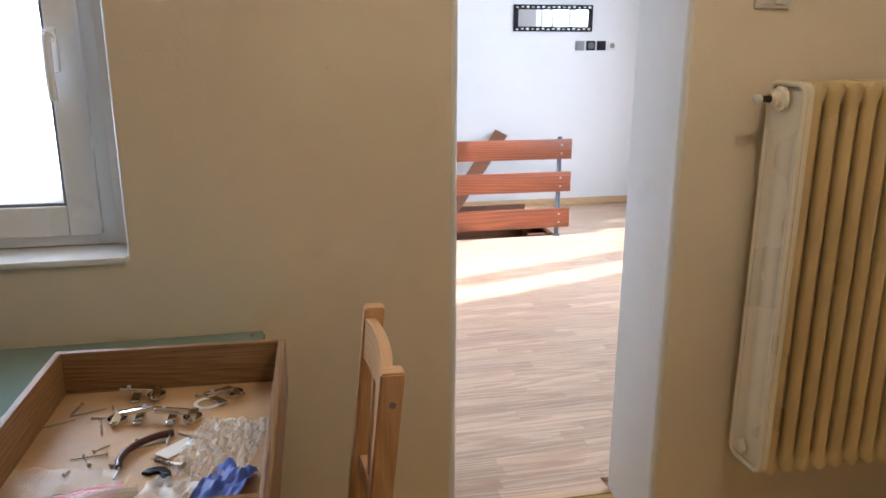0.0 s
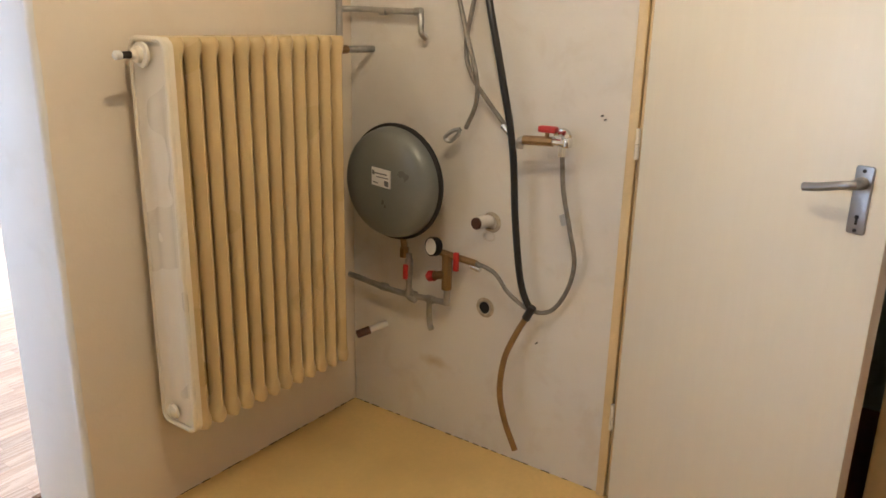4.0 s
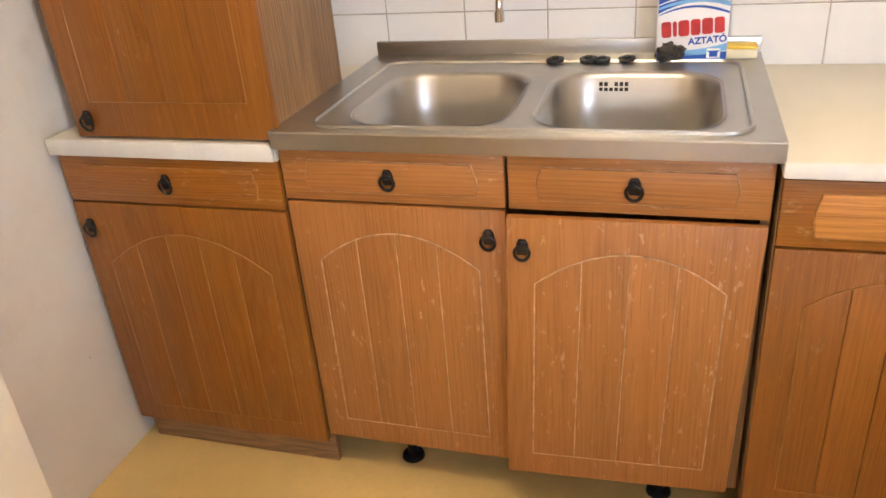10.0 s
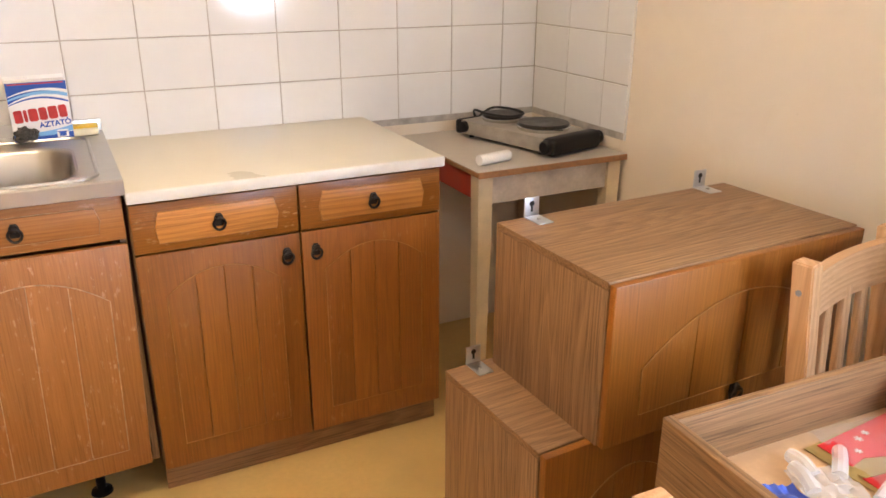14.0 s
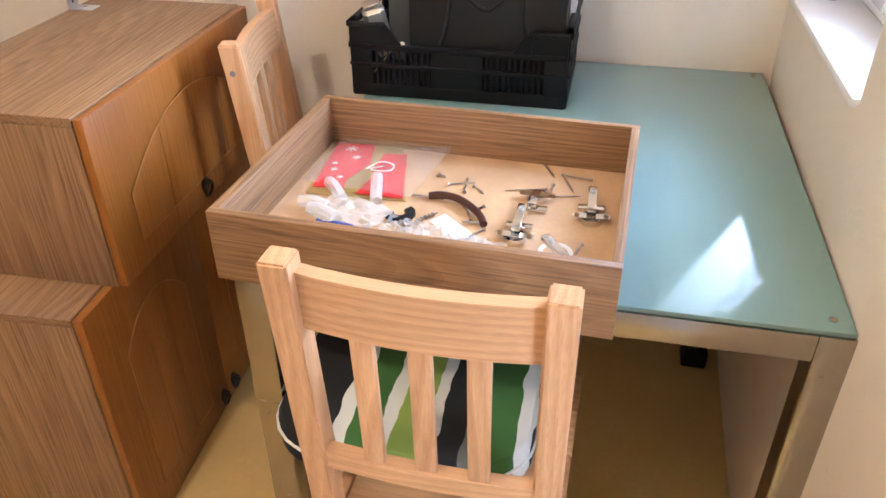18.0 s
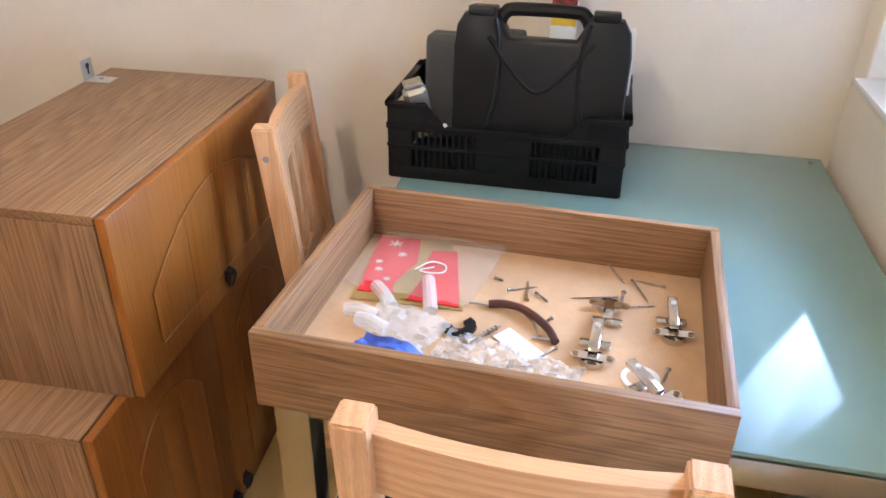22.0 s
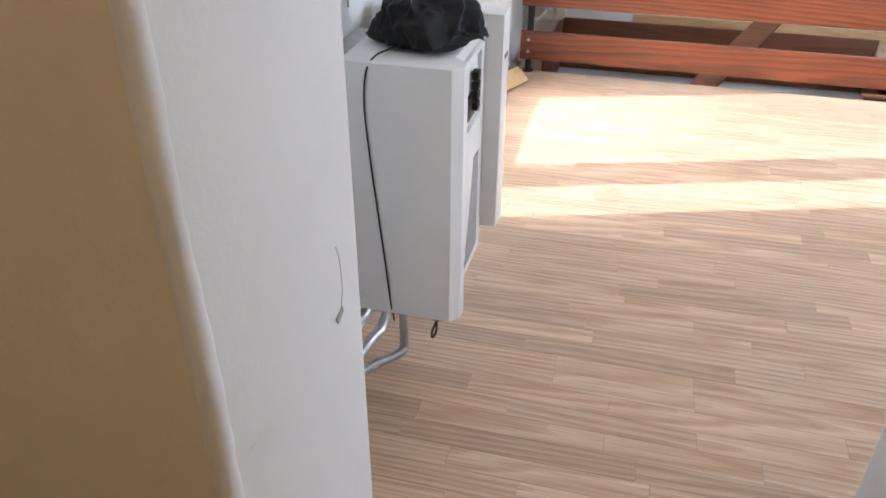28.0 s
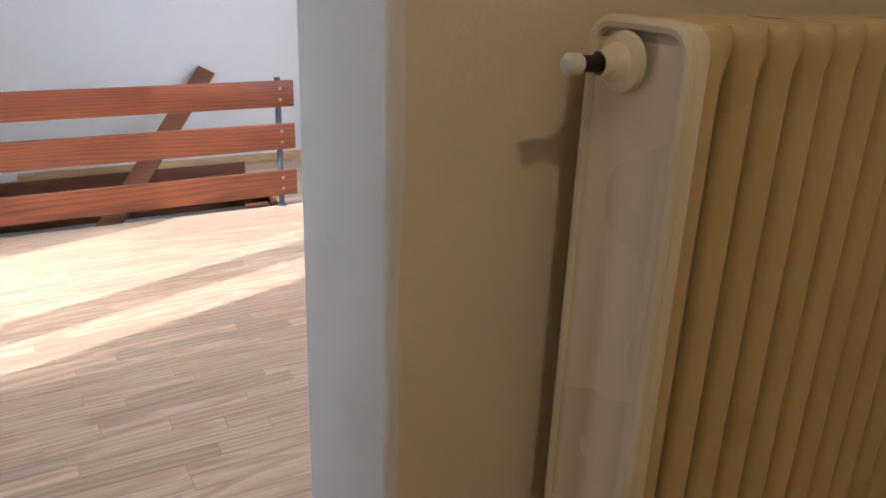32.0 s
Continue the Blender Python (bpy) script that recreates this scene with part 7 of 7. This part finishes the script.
part("wire", tube([(RXW + 0.01, 2.86, 0.62), (0.09, 2.85, 0.55), (0.115, 2.86, 0.47), (0.11, 2.90, 0.36), (0.10, 2.93, 0.25)], 0.004), PAPER, yc)
part("wire", tube([(RXW + 0.01, 2.80, 0.42), (0.08, 2.83, 0.38), (0.11, 2.89, 0.30)], 0.004), PAPER, yc)
part("connector", box(0.100, 2.835, 0.495, 0.130, 2.865, 0.535, 0.004), YELLOW, yc, "yellow wire connector")
part("connector", moved(box(-0.02, -0.012, -0.014, 0.02, 0.012, 0.014, 0.004), pose(0.10, 2.83, 0.465, 20, 30, 0)), YELLOW, yc, "yellow wire connector")
part("connector", box(0.066, 2.85, 0.50, 0.098, 2.875, 0.53, 0.004), GREY_CARD, yc)
cb = thing("black_cable", "thin black cable hanging down over the heater side", "cable", (0.3, 2.88, UZT))
part("cord", tube([(0.230, 3.03, UZT + 0.004), (0.212, 2.97, UZT + 0.005), (0.196, 2.915, UZT + 0.004), (0.187, 2.886, UZT - 0.02), (0.180, 2.885, 0.78), (0.184, 2.886, 0.69), (0.196, 2.887, 0.55), (0.210, 2.887, 0.40), (0.220, 2.888, 0.28), (0.222, 2.905, UZB - 0.035)], 0.0021, None, 6), BLACK_RUBBER, cb)

# black cloth heaped on the unit
b = bmesh.new()
bmesh.ops.create_icosphere(b, subdivisions=6, radius=1.0)
for v in b.verts:
    p = v.co.copy()
    a = math.atan2(p.y, p.x)
    wave = noise.noise(Vector((p.x * 1.3 + 5, p.y * 1.3, p.z * 1.3)))
    fold = noise.noise(Vector((p.x * 1.9 + 1.2 * p.z + 7, p.y * 2.1 - p.z, p.z * 1.1 + wave)))
    crease = 1 - math.sqrt(fold * fold + 0.006)
    fold = noise.noise(Vector((p.x * 3.6 - p.y * 1.8, p.y * 2.0 + p.z * 2.2 + 3, p.z * 2.4 + 1.5 * wave)))
    crease2 = 1 - math.sqrt(fold * fold + 0.008)
    s = 0.80 + 0.16 * wave + 0.24 * crease ** 3 + 0.10 * crease2 ** 3
    q = Vector((p.x * 0.112 * s, p.y * 0.142 * s, p.z * 0.118 * s))
    if p.z < 0:
        q.z = p.z * 0.012
        q.x *= 1.08
        q.y *= 1.0 + 0.05 * math.sin(5 * a)
    v.co = q + Vector((0.262, 3.085, UZT + 0.0155))
    over = v.co.x - (UX - 0.004)
    if over > 0 and abs(v.co.y - 3.13) < 0.12:
        v.co.z -= min(over * 1.2, 0.04)
solid("black_cloth", b, CLOTH, "heap of crumpled black fleece cloth on the heater", "cloth", at=(0.26, 3.09, UZT))

# railing of red boards round the hatch
rl = thing("railing", "low railing of three red-stained boards on steel posts", "railing", (1.1, 5.42, 0))
for z0, z1, x1 in ((0.592, 0.738, 2.090), (0.348, 0.496, 2.092), (0.074, 0.220, 2.094)):
    bd = part("board", box(0.108, 5.398, z0, x1, 5.424, z1, 0.003), RED_PINE, rl)
    for x in (0.150, 2.010):
        for dz in (0.042, 0.104):
            part("bolt", lathe([(0.009, 0), (0.008, 0.003), (0.003, 0.005), (0, 0.005)], (x, 5.3985, z0 + dz), (0, -1, 0), 12), SCREW_STEEL, bd)
for x, mat in ((2.010, GREY_POST), (0.150, BLACK_IRON)):
    p = part("post", rod((x, 5.442, 0.0), (x, 5.442, 0.752), 0.017), mat, rl)
    part("foot_plate", lathe([(0, 0), (0.030, 0), (0.028, 0.008), (0.018, 0.010)], (x, 5.442, 0.0), (0, 0, 1), 16), mat, p)
for z in (0.50, 0.64):
    part("wall_cleat", box(0.052, 5.43, z - 0.08, 0.075, 5.46, z + 0.03), SKIRTING, rl)
pk = thing("loose_plank", "long brown stained plank leaning across the open hatch", "plank", (1.07, 5.62, -0.3))
pa, pb = Vector((1.02, 5.62, -0.12)), Vector((1.85, 6.465, 0.66))
d = (pb - pa).normalized()
side = Vector((0.80, -0.42, -0.42)).cross(d).normalized()
m = Matrix.Translation(pa) @ Matrix((d, d.cross(side).normalized(), side)).transposed().to_4x4()
part("board", moved(box(0.0, -0.058, -0.014, (pb - pa).length, 0.058, 0.014, 0.003), m), BROWN_PINE, pk)
hf = thing("hatch_frame", "dark brown wooden upstand round the open stair hatch", "hatch", (1.1, 5.85, 0), kind="structure")
part("board", box(HX0 - 0.02, HY1, -0.22, HX1 + 0.02, HY1 + 0.022, 0.085, 0.002), BROWN_PINE, hf)
part("board", box(HX1, HY0 + 0.0, -0.22, HX1 + 0.022, HY1, 0.010, 0.002), BROWN_PINE, hf)
part("board", box(HX0 - 0.022, HY0, -0.22, HX0, HY1, 0.085, 0.002), BROWN_PINE, hf)
part("trim", box(HX1 - 0.16, HY0 + 0.03, -0.03, HX1 - 0.02, HY0 + 0.10, -0.008, 0.003), BROWN_PINE, hf)
part("shaft", slab(HX0 - 0.02, HX1 + 0.02, HY0 - 0.02, HY0 - 0.003, -2.0, -0.012, [], "x"), WHITE_WALL, hf, "white plastered shaft")
part("shaft", slab(HX0 - 0.02, HX1 + 0.02, HY1 + 0.023, HY1 + 0.04, -2.0, -0.10, [], "x"), WHITE_WALL, hf)
part("shaft", slab(HX1 + 0.023, HX1 + 0.04, HY0, HY1 + 0.02, -2.0, -0.10, [], "y"), WHITE_WALL, hf)
part("shaft", slab(HX0 - 0.04, HX0 - 0.023, HY0, HY1 + 0.02, -2.0, -0.10, [], "y"), WHITE_WALL, hf)
part("shaft_floor", box(HX0 - 0.04, HY0 - 0.02, -2.05, HX1 + 0.04, HY1 + 0.04, -2.0), WHITE_WALL, hf)

# old radiator by the railing
r2 = thing("radiator", "chipped old cream sectional radiator on the side wall", "radiator", (0.2, 6.0, 0.2))
R2X0, R2X1, R2Y0, R2Y1, R2Z0, R2Z1 = 0.105, 0.290, 5.78, 6.40, 0.185, 1.215
b = prism(rounded(0, R2X1 - R2X0, 0, R2Z1 - R2Z0, 0.03), 0.03, pose(R2X0, R2Y0 + 0.03, R2Z0, 90), r=0.008)
part("end_section", b, OLD_RAD, r2, "flaking cream end section")
one = box(-0.017, 0, 0, 0.017, R2X1 - R2X0, R2Z1 - R2Z0, 0.014, seg=3)
m2 = mesh_of("section", one, OLD_RAD)
for k in range(12):
    o = new("section", m2)
    o.parent = r2
    o.matrix_basis = HOME[r2].inverted() @ pose(R2X1, R2Y0 + 0.055 + k * 0.048, R2Z0, 0, 0, 90)
part("valve", rod((R2X0 + 0.085, R2Y0 - 0.03, R2Z1 - 0.075), (R2X0 + 0.085, R2Y0 + 0.0, R2Z1 - 0.075), 0.020), ZINC, r2)
part("valve", rod((R2X0 + 0.085, R2Y0 - 0.03, R2Z0 + 0.06), (R2X0 + 0.085, R2Y0 + 0.0, R2Z0 + 0.06), 0.020), ZINC, r2)
part("bracket", box(RXW, 5.95, 0.95, R2X0 + 0.01, 5.98, 0.99), GALV, r2)
part("bracket", box(RXW, 6.25, 0.95, R2X0 + 0.01, 6.28, 0.99), GALV, r2)
vp = thing("radiator_pipe", "thin galvanised feed pipe clipped to the wall", "pipe", (0.08, 5.6, 0))
part("pipe", tube([(R2X0 + 0.085, R2Y0 - 0.02, R2Z1 - 0.075), (0.13, 5.70, R2Z1 - 0.075), (0.085, 5.66, R2Z1 - 0.085), (0.080, 5.655, R2Z1 - 0.14)] + [(0.080, 5.655, z) for z in (0.9, 0.6, 0.3, 0.1)] + [(0.080, 5.655, 0.0)], 0.0085), GALV, vp)
part("branch", tube([(0.095, 5.64, 0.21), (0.13, 5.66, 0.20), (0.165, 5.70, 0.215), (R2X0 + 0.085, R2Y0 - 0.02, R2Z0 + 0.06)], 0.0085), GALV, vp)
for z in (0.95, 0.38):
    part("clip", rod((RXW, 5.655, z), (0.082, 5.655, z), 0.006), GALV, vp)
# broken plaster and an offcut at the wall's foot
random.seed(11)
RUBBLE = plain("broken plaster", (0.34, 0.27, 0.20), 0.95, vary=0.4, scale=30, bumps=0.4)
for k in range(7):
    y, s = 5.10 + 0.075 * k, 0.018 + 0.02 * random.random()
    b = bmesh.new()
    bmesh.ops.create_icosphere(b, subdivisions=2, radius=s)
    for v in b.verts:
        v.co *= 1 + 0.5 * noise.noise(v.co * 60 + Vector((k, 0, 0)))
        v.co.z = max(v.co.z * 0.8, -s * 0.4)
    solid("plaster_lump", moved(b, pose(RXW + 0.02 + 0.01 * random.random(), y, s * 0.4)), RUBBLE, "lump of broken plaster at the wall foot", "rubble", group="plaster lumps", at=(RXW + 0.02, y, 0))
of = thing("board_offcut", "short raw board offcut leaning at the wall foot", "offcut", (0.1, 5.2, 0))
part("board", moved(box(-0.045, -0.10, -0.008, 0.045, 0.10, 0.008, 0.002), pose(0.108, 5.17, 0.042, 0, 38, -25)), SKIRTING, of)
st_ = solid("floor_batten", box(RXW + 0.003, 4.05, 0.0, RXW + 0.055, 5.02, 0.028, 0.002), SKIRTING, "raw wooden batten along the wall foot", "batten", "structure")
# cable run on the wall by the window
cr_ = thing("wall_cable", "flat cable hanging in a plaster groove on the wall", "cable", (RXW, 3.42, 1.0))
part("cord", tube([(RXW + 0.004, 3.13, 2.4), (RXW + 0.004, 3.14, 1.7), (RXW + 0.005, 3.15, 1.3), (RXW + 0.004, 3.15, 1.05), (RXW + 0.004, 3.15, 0.90)], 0.0028, None, 6), RIM, cr_)

# uneven plaster corners of the doorway
for x in (DL - 0.017 - 0.0105, DR + 0.0105):
    b = bmesh.new()
    last = None
    for k in range(207):
        z = 0.002 + k * 0.0099
        r = 0.0126 + 0.0012 * noise.noise((x * 9, 3.0, z * 9)) + 0.0009 * noise.noise((x * 9, 7.0, z * 45))
        c = Vector((x + 0.0012 * noise.noise((5.0, x, z * 6)), YN + 0.0110 + 0.0012 * noise.noise((9.0, x, z * 7)), z))
        ring = [b.verts.new(c + Vector((r * math.cos(2 * math.pi * j / 14), r * math.sin(2 * math.pi * j / 14), 0))) for j in range(14)]
        if last:
            for j in range(14):
                b.faces.new((last[j], last[(j + 1) % 14], ring[(j + 1) % 14], ring[j]))
        last = ring
    solid("corner_plaster", b, JAMB, "lumpy overpainted plaster corner of the doorway", "trim", "structure")

# chipped scar in the jamb's paint
SCAR = plain("bared grey plaster", (0.42, 0.39, 0.34), 0.9, vary=0.3, scale=60)
sc_ = thing("plaster_scar", "small grey chip and hairline crack in the jamb paint", "chip", (DL, 2.10, 0.86), kind="structure")
part("chip", moved(box(-0.0012, -0.008, -0.006, 0.0012, 0.010, 0.004, 0.001), pose(DL - 0.0032, 2.098, 0.860, 20)), SCAR, sc_)
part("crack", tube([(DL - 0.0032, 2.104, 0.866), (DL - 0.0028, 2.110, 0.890), (DL - 0.0029, 2.108, 0.925), (DL - 0.0032, 2.102, 0.945)], 0.0005, None, 5), SCAR, sc_)
# mirror and switches on the far wall
mr = thing("wall_mirror", "small framed mirror with patterned black and white border", "mirror", (2.31, RYN, 1.6))
MX0, MX1, MZ0, MZ1 = 1.945, 2.645, 1.508, 1.725
part("glass", box(MX0 + 0.02, RYN - 0.012, MZ0 + 0.04, MX1 - 0.02, RYN - 0.006, MZ1 - 0.04), metal("mirror silver", (0.85, 0.86, 0.87), 0.03), mr, smooth=False)
part("border", bars(MX0, MX1, MZ0, MZ1, 0.040, RYN - 0.018, RYN - 0.001, 0.002), BLACK_PLASTIC, mr, "black patterned border")
for row in (MZ0 + 0.018, MZ1 - 0.022):
    b = bmesh.new()
    for k in range(15):
        x = MX0 + 0.03 + k * (MX1 - MX0 - 0.06) / 14
        box(x - 0.013, RYN - 0.0195, row - 0.006 + 0.004 * (k % 2), x + 0.010, RYN - 0.0175, row + 0.004 + 0.004 * (k % 3), 0, b)
    part("border_pattern", b, PAPER, mr)
for k, (mat, nm, lab) in enumerate(((GREY_CARD, "wall_plate", "grey blank wall plate"), (BLACK_PLASTIC, "switch_plate", "dark data socket plate"), (BLACK_PLASTIC, "switch_plate", "dark switch plate"), (WHITE_PLASTIC, "power_socket", "white round power socket"))):
    x = 2.545 + k * 0.098
    s = thing(nm, lab + " on the far white wall", "socket", (x, RYN, 1.39), group="far wall plates")
    part("plate", box(x - 0.040, RYN - 0.012, 1.352, x + 0.040, RYN, 1.432, 0.004), mat, s)
    if k == 3:
        part("socket_well", lathe([(0.022, 0), (0.022, 0.002), (0.019, 0.002), (0.018, 0.0), (0, 0.0)], (x, RYN - 0.0125, 1.392), (0, -1, 0), 20), GREY_CARD, s)
    else:
        part("insert", box(x - 0.026, RYN - 0.015, 1.366, x + 0.026, RYN - 0.011, 1.418, 0.003), INK if k == 1 else mat, s)

# ---- tiles of the splashback and the side wall ----
TW, THH, GAP = 0.2148, 0.1605, 0.003
TZ0 = 0.8695
splash = solid("tiled_backsplash", box(XW, YS - 0.003, TZ0 - 0.02, 1.92, YS + 0.0005, 2.16), GROUT, "white glazed tile splashback with thin grey joints", "tiling", "structure", smooth=False)
side_splash = solid("tiled_side_wall", box(XW - 0.001, YS + 0.0005, TZ0 - 0.02, XW + 0.003, -0.364, 2.16), GROUT, "white glazed tiles on the side wall", "tiling", "structure", smooth=False)


def tile_mesh(w, h):
    b = bmesh.new()
    e = 0.0014
    lo = [b.verts.new((x, 0, z)) for x, z in ((0, 0), (w, 0), (w, h), (0, h))]
    hi = [b.verts.new((x, 0.0022, z)) for x, z in ((e, e), (w - e, e), (w - e, h - e), (e, h - e))]
    for k in range(4):
        b.faces.new((lo[k], lo[(k + 1) % 4], hi[(k + 1) % 4], hi[k]))
    b.faces.new(hi)
    return mesh_of("tile", b, TILE, smooth=False)


full = tile_mesh(TW - GAP, THH - GAP)
random.seed(5)
cut = {}
x = -0.915 + TW * 0
cols = [(-0.915 + TW * k, TW) for k in range(13)] + [(XW + 0.004, -0.915 - XW - 0.004)]
rows = [TZ0 + 0.0035 + THH * k for k in range(8)]
for x0, w in cols:
    for z0 in rows:
        if w == TW:
            me = full
        else:
            me = cut.setdefault(w, tile_mesh(w - GAP, THH - GAP))
        o = new("tile", me)
        o.parent = splash
        o.matrix_basis = Matrix.Translation((x0 + GAP / 2, YS + 0.0006, z0)) @ Euler((random.uniform(-0.003, 0.003), 0, random.uniform(-0.003, 0.003))).to_matrix().to_4x4()
for k in range(3):
    y0 = YS + 0.004 + k * TW
    w = min(TW, -0.364 - y0)
    if w < 0.02:
        continue
    me = full if w == TW else tile_mesh(w - GAP, THH - GAP)
    for z0 in rows:
        o = new("tile", me)
        o.parent = side_splash
        o.matrix_basis = Matrix.Translation((XW + 0.0032, y0 + w - GAP / 2, z0)) @ Euler((0, 0, -math.pi / 2)).to_matrix().to_4x4()
solid("tile_trim", box(XW, -0.364, TZ0 - 0.02, XW + 0.008, -0.356, 2.16, 0.003), WHITE_PLASTIC, "white plastic edge strip of the tiling", "trim", "structure")

# ---- laminate strips of the large room ----
SW_ = 0.066
random.seed(21)
lens = [0.36, 0.46, 0.56, 0.66]


def strip_mesh(length, w=SW_):
    b = bmesh.new()
    e = 0.0005
    lo = [b.verts.new((x, y, -0.012)) for x, y in ((0, 0), (length, 0), (length, w), (0, w))]
    md = [b.verts.new((x, y, -0.0012)) for x, y in ((0.0002, 0.0002), (length - 0.0002, 0.0002), (length - 0.0002, w - 0.0002), (0.0002, w - 0.0002))]
    hi = [b.verts.new((x, y, 0.0)) for x, y in ((e, e), (length - e, e), (length - e, w - e), (e, w - e))]
    for a, c in ((lo, md), (md, hi)):
        for k in range(4):
            b.faces.new((a[k], a[(k + 1) % 4], c[(k + 1) % 4], c[k]))
    b.faces.new(hi)
    return b


meshes = {q: mesh_of("floor_strip", strip_mesh(q), LAMINATE, smooth=False) for q in lens}
rest = bmesh.new()
y, count = YN2 - 0.012, 0
while y < RYN - 0.002:
    w = min(SW_, RYN - y)
    x = RXW - random.random() * 0.4
    while x < RXE:
        q = random.choice(lens)
        a, e = max(x, RXW + 0.001), min(x + q, RXE - 0.001)
        if y < YN2:
            a, e = max(a, DL + 0.001), min(e, DR - 0.001)
        spans = [(a, e)]
        if y + w > HY0 and y < HY1:
            spans = [(a, min(e, HX0 - 0.022)), (max(a, HX1 + 0.022), e)]
        for s0, s1 in spans:
            if s1 - s0 < 0.02:
                continue
            if abs(s1 - s0 - q) < 1e-4 and w == SW_ and s0 < 2.5 and y < 5.3 and count < 300:
                o = new("floor_strip", meshes[q])
                o.parent = room_floor
                o.matrix_basis = Matrix.Translation((s0, y, 0))
                count += 1
            else:
                b = strip_mesh(s1 - s0, w)
                bmesh.ops.translate(b, vec=(s0, y, 0), verts=b.verts)
                join(rest, b)
        x += q
    y += SW_
LAM_REST = LAMINATE.copy()
LAM_REST.name = "pale oak laminate, joined strips"
for n in LAM_REST.node_tree.nodes:
    if n.bl_idname == "ShaderNodeObjectInfo":
        g = LAM_REST.node_tree.nodes.new("ShaderNodeNewGeometry")
        for l in list(n.outputs["Random"].links):
            LAM_REST.node_tree.links.new(g.outputs["Random Per Island"], l.to_socket)
rest_ob = part("floor_strips", rest, LAM_REST, room_floor, smooth=False)
rest_ob["kind"] = "stuff"

# ---- lamps and skylight ----
LX, LY = 0.80, 0.66
lp = thing("ceiling_lamp", "bare warm bulb in a short holder under the kitchen ceiling", "lamp", (LX, LY, H))
part("rose", lathe([(0.045, 0.0), (0.043, -0.012), (0.020, -0.024), (0.0, -0.025)], (LX, LY, H), (0, 0, 1), 24), WHITE_PLASTIC, lp)
part("cord", rod((LX, LY, H - 0.024), (LX, LY, H - 0.10), 0.004), WHITE_PLASTIC, lp)
part("holder", lathe([(0.0, 0.0), (0.020, -0.002), (0.022, -0.045), (0.0, -0.045)], (LX, LY, H - 0.10), (0, 0, 1), 20), WHITE_PLASTIC, lp)
BULB, bulb_t, bulb_p = nodes_of("lit bulb glass")
bulb_p.inputs["Base Color"].default_value = (0.9, 0.85, 0.75, 1)
bulb_p.inputs["Emission Color"].default_value, bulb_p.inputs["Emission Strength"].default_value = (1.0, 0.72, 0.40, 1), 6.0
bl_ = part("bulb", lathe([(0.014, 0.0), (0.018, -0.018), (0.034, -0.050), (0.036, -0.070), (0.027, -0.094), (0.0, -0.104)], (LX, LY, H - 0.145), (0, 0, 1), 24), BULB, lp)
bl_.visible_shadow = False
bulb_data = bpy.data.lights.new("bulb_light", "POINT")
bulb_data.energy, bulb_data.shadow_soft_size, bulb_data.color = BULB_POWER, 0.035, (1.0, 0.74, 0.43)
new("bulb_light", bulb_data).matrix_basis = pose(LX, LY, H - 0.21)
sky_lamp("window_skylight", ((WX0 + WX1) / 2, WY + 0.045, 1.45), (1.55, -0.30, 1.0), 0.37, 0.78, 2.3, (0.84, 0.92, 1.0), 105)
# added light behind the unseen east window, brightening jamb and kitchen
sky_lamp("east_window_skylight", (RXE + 0.15, 4.3, 1.55), (0, 4.0, 1.1), 1.9, 1.25, 29, (0.90, 0.95, 1.0))
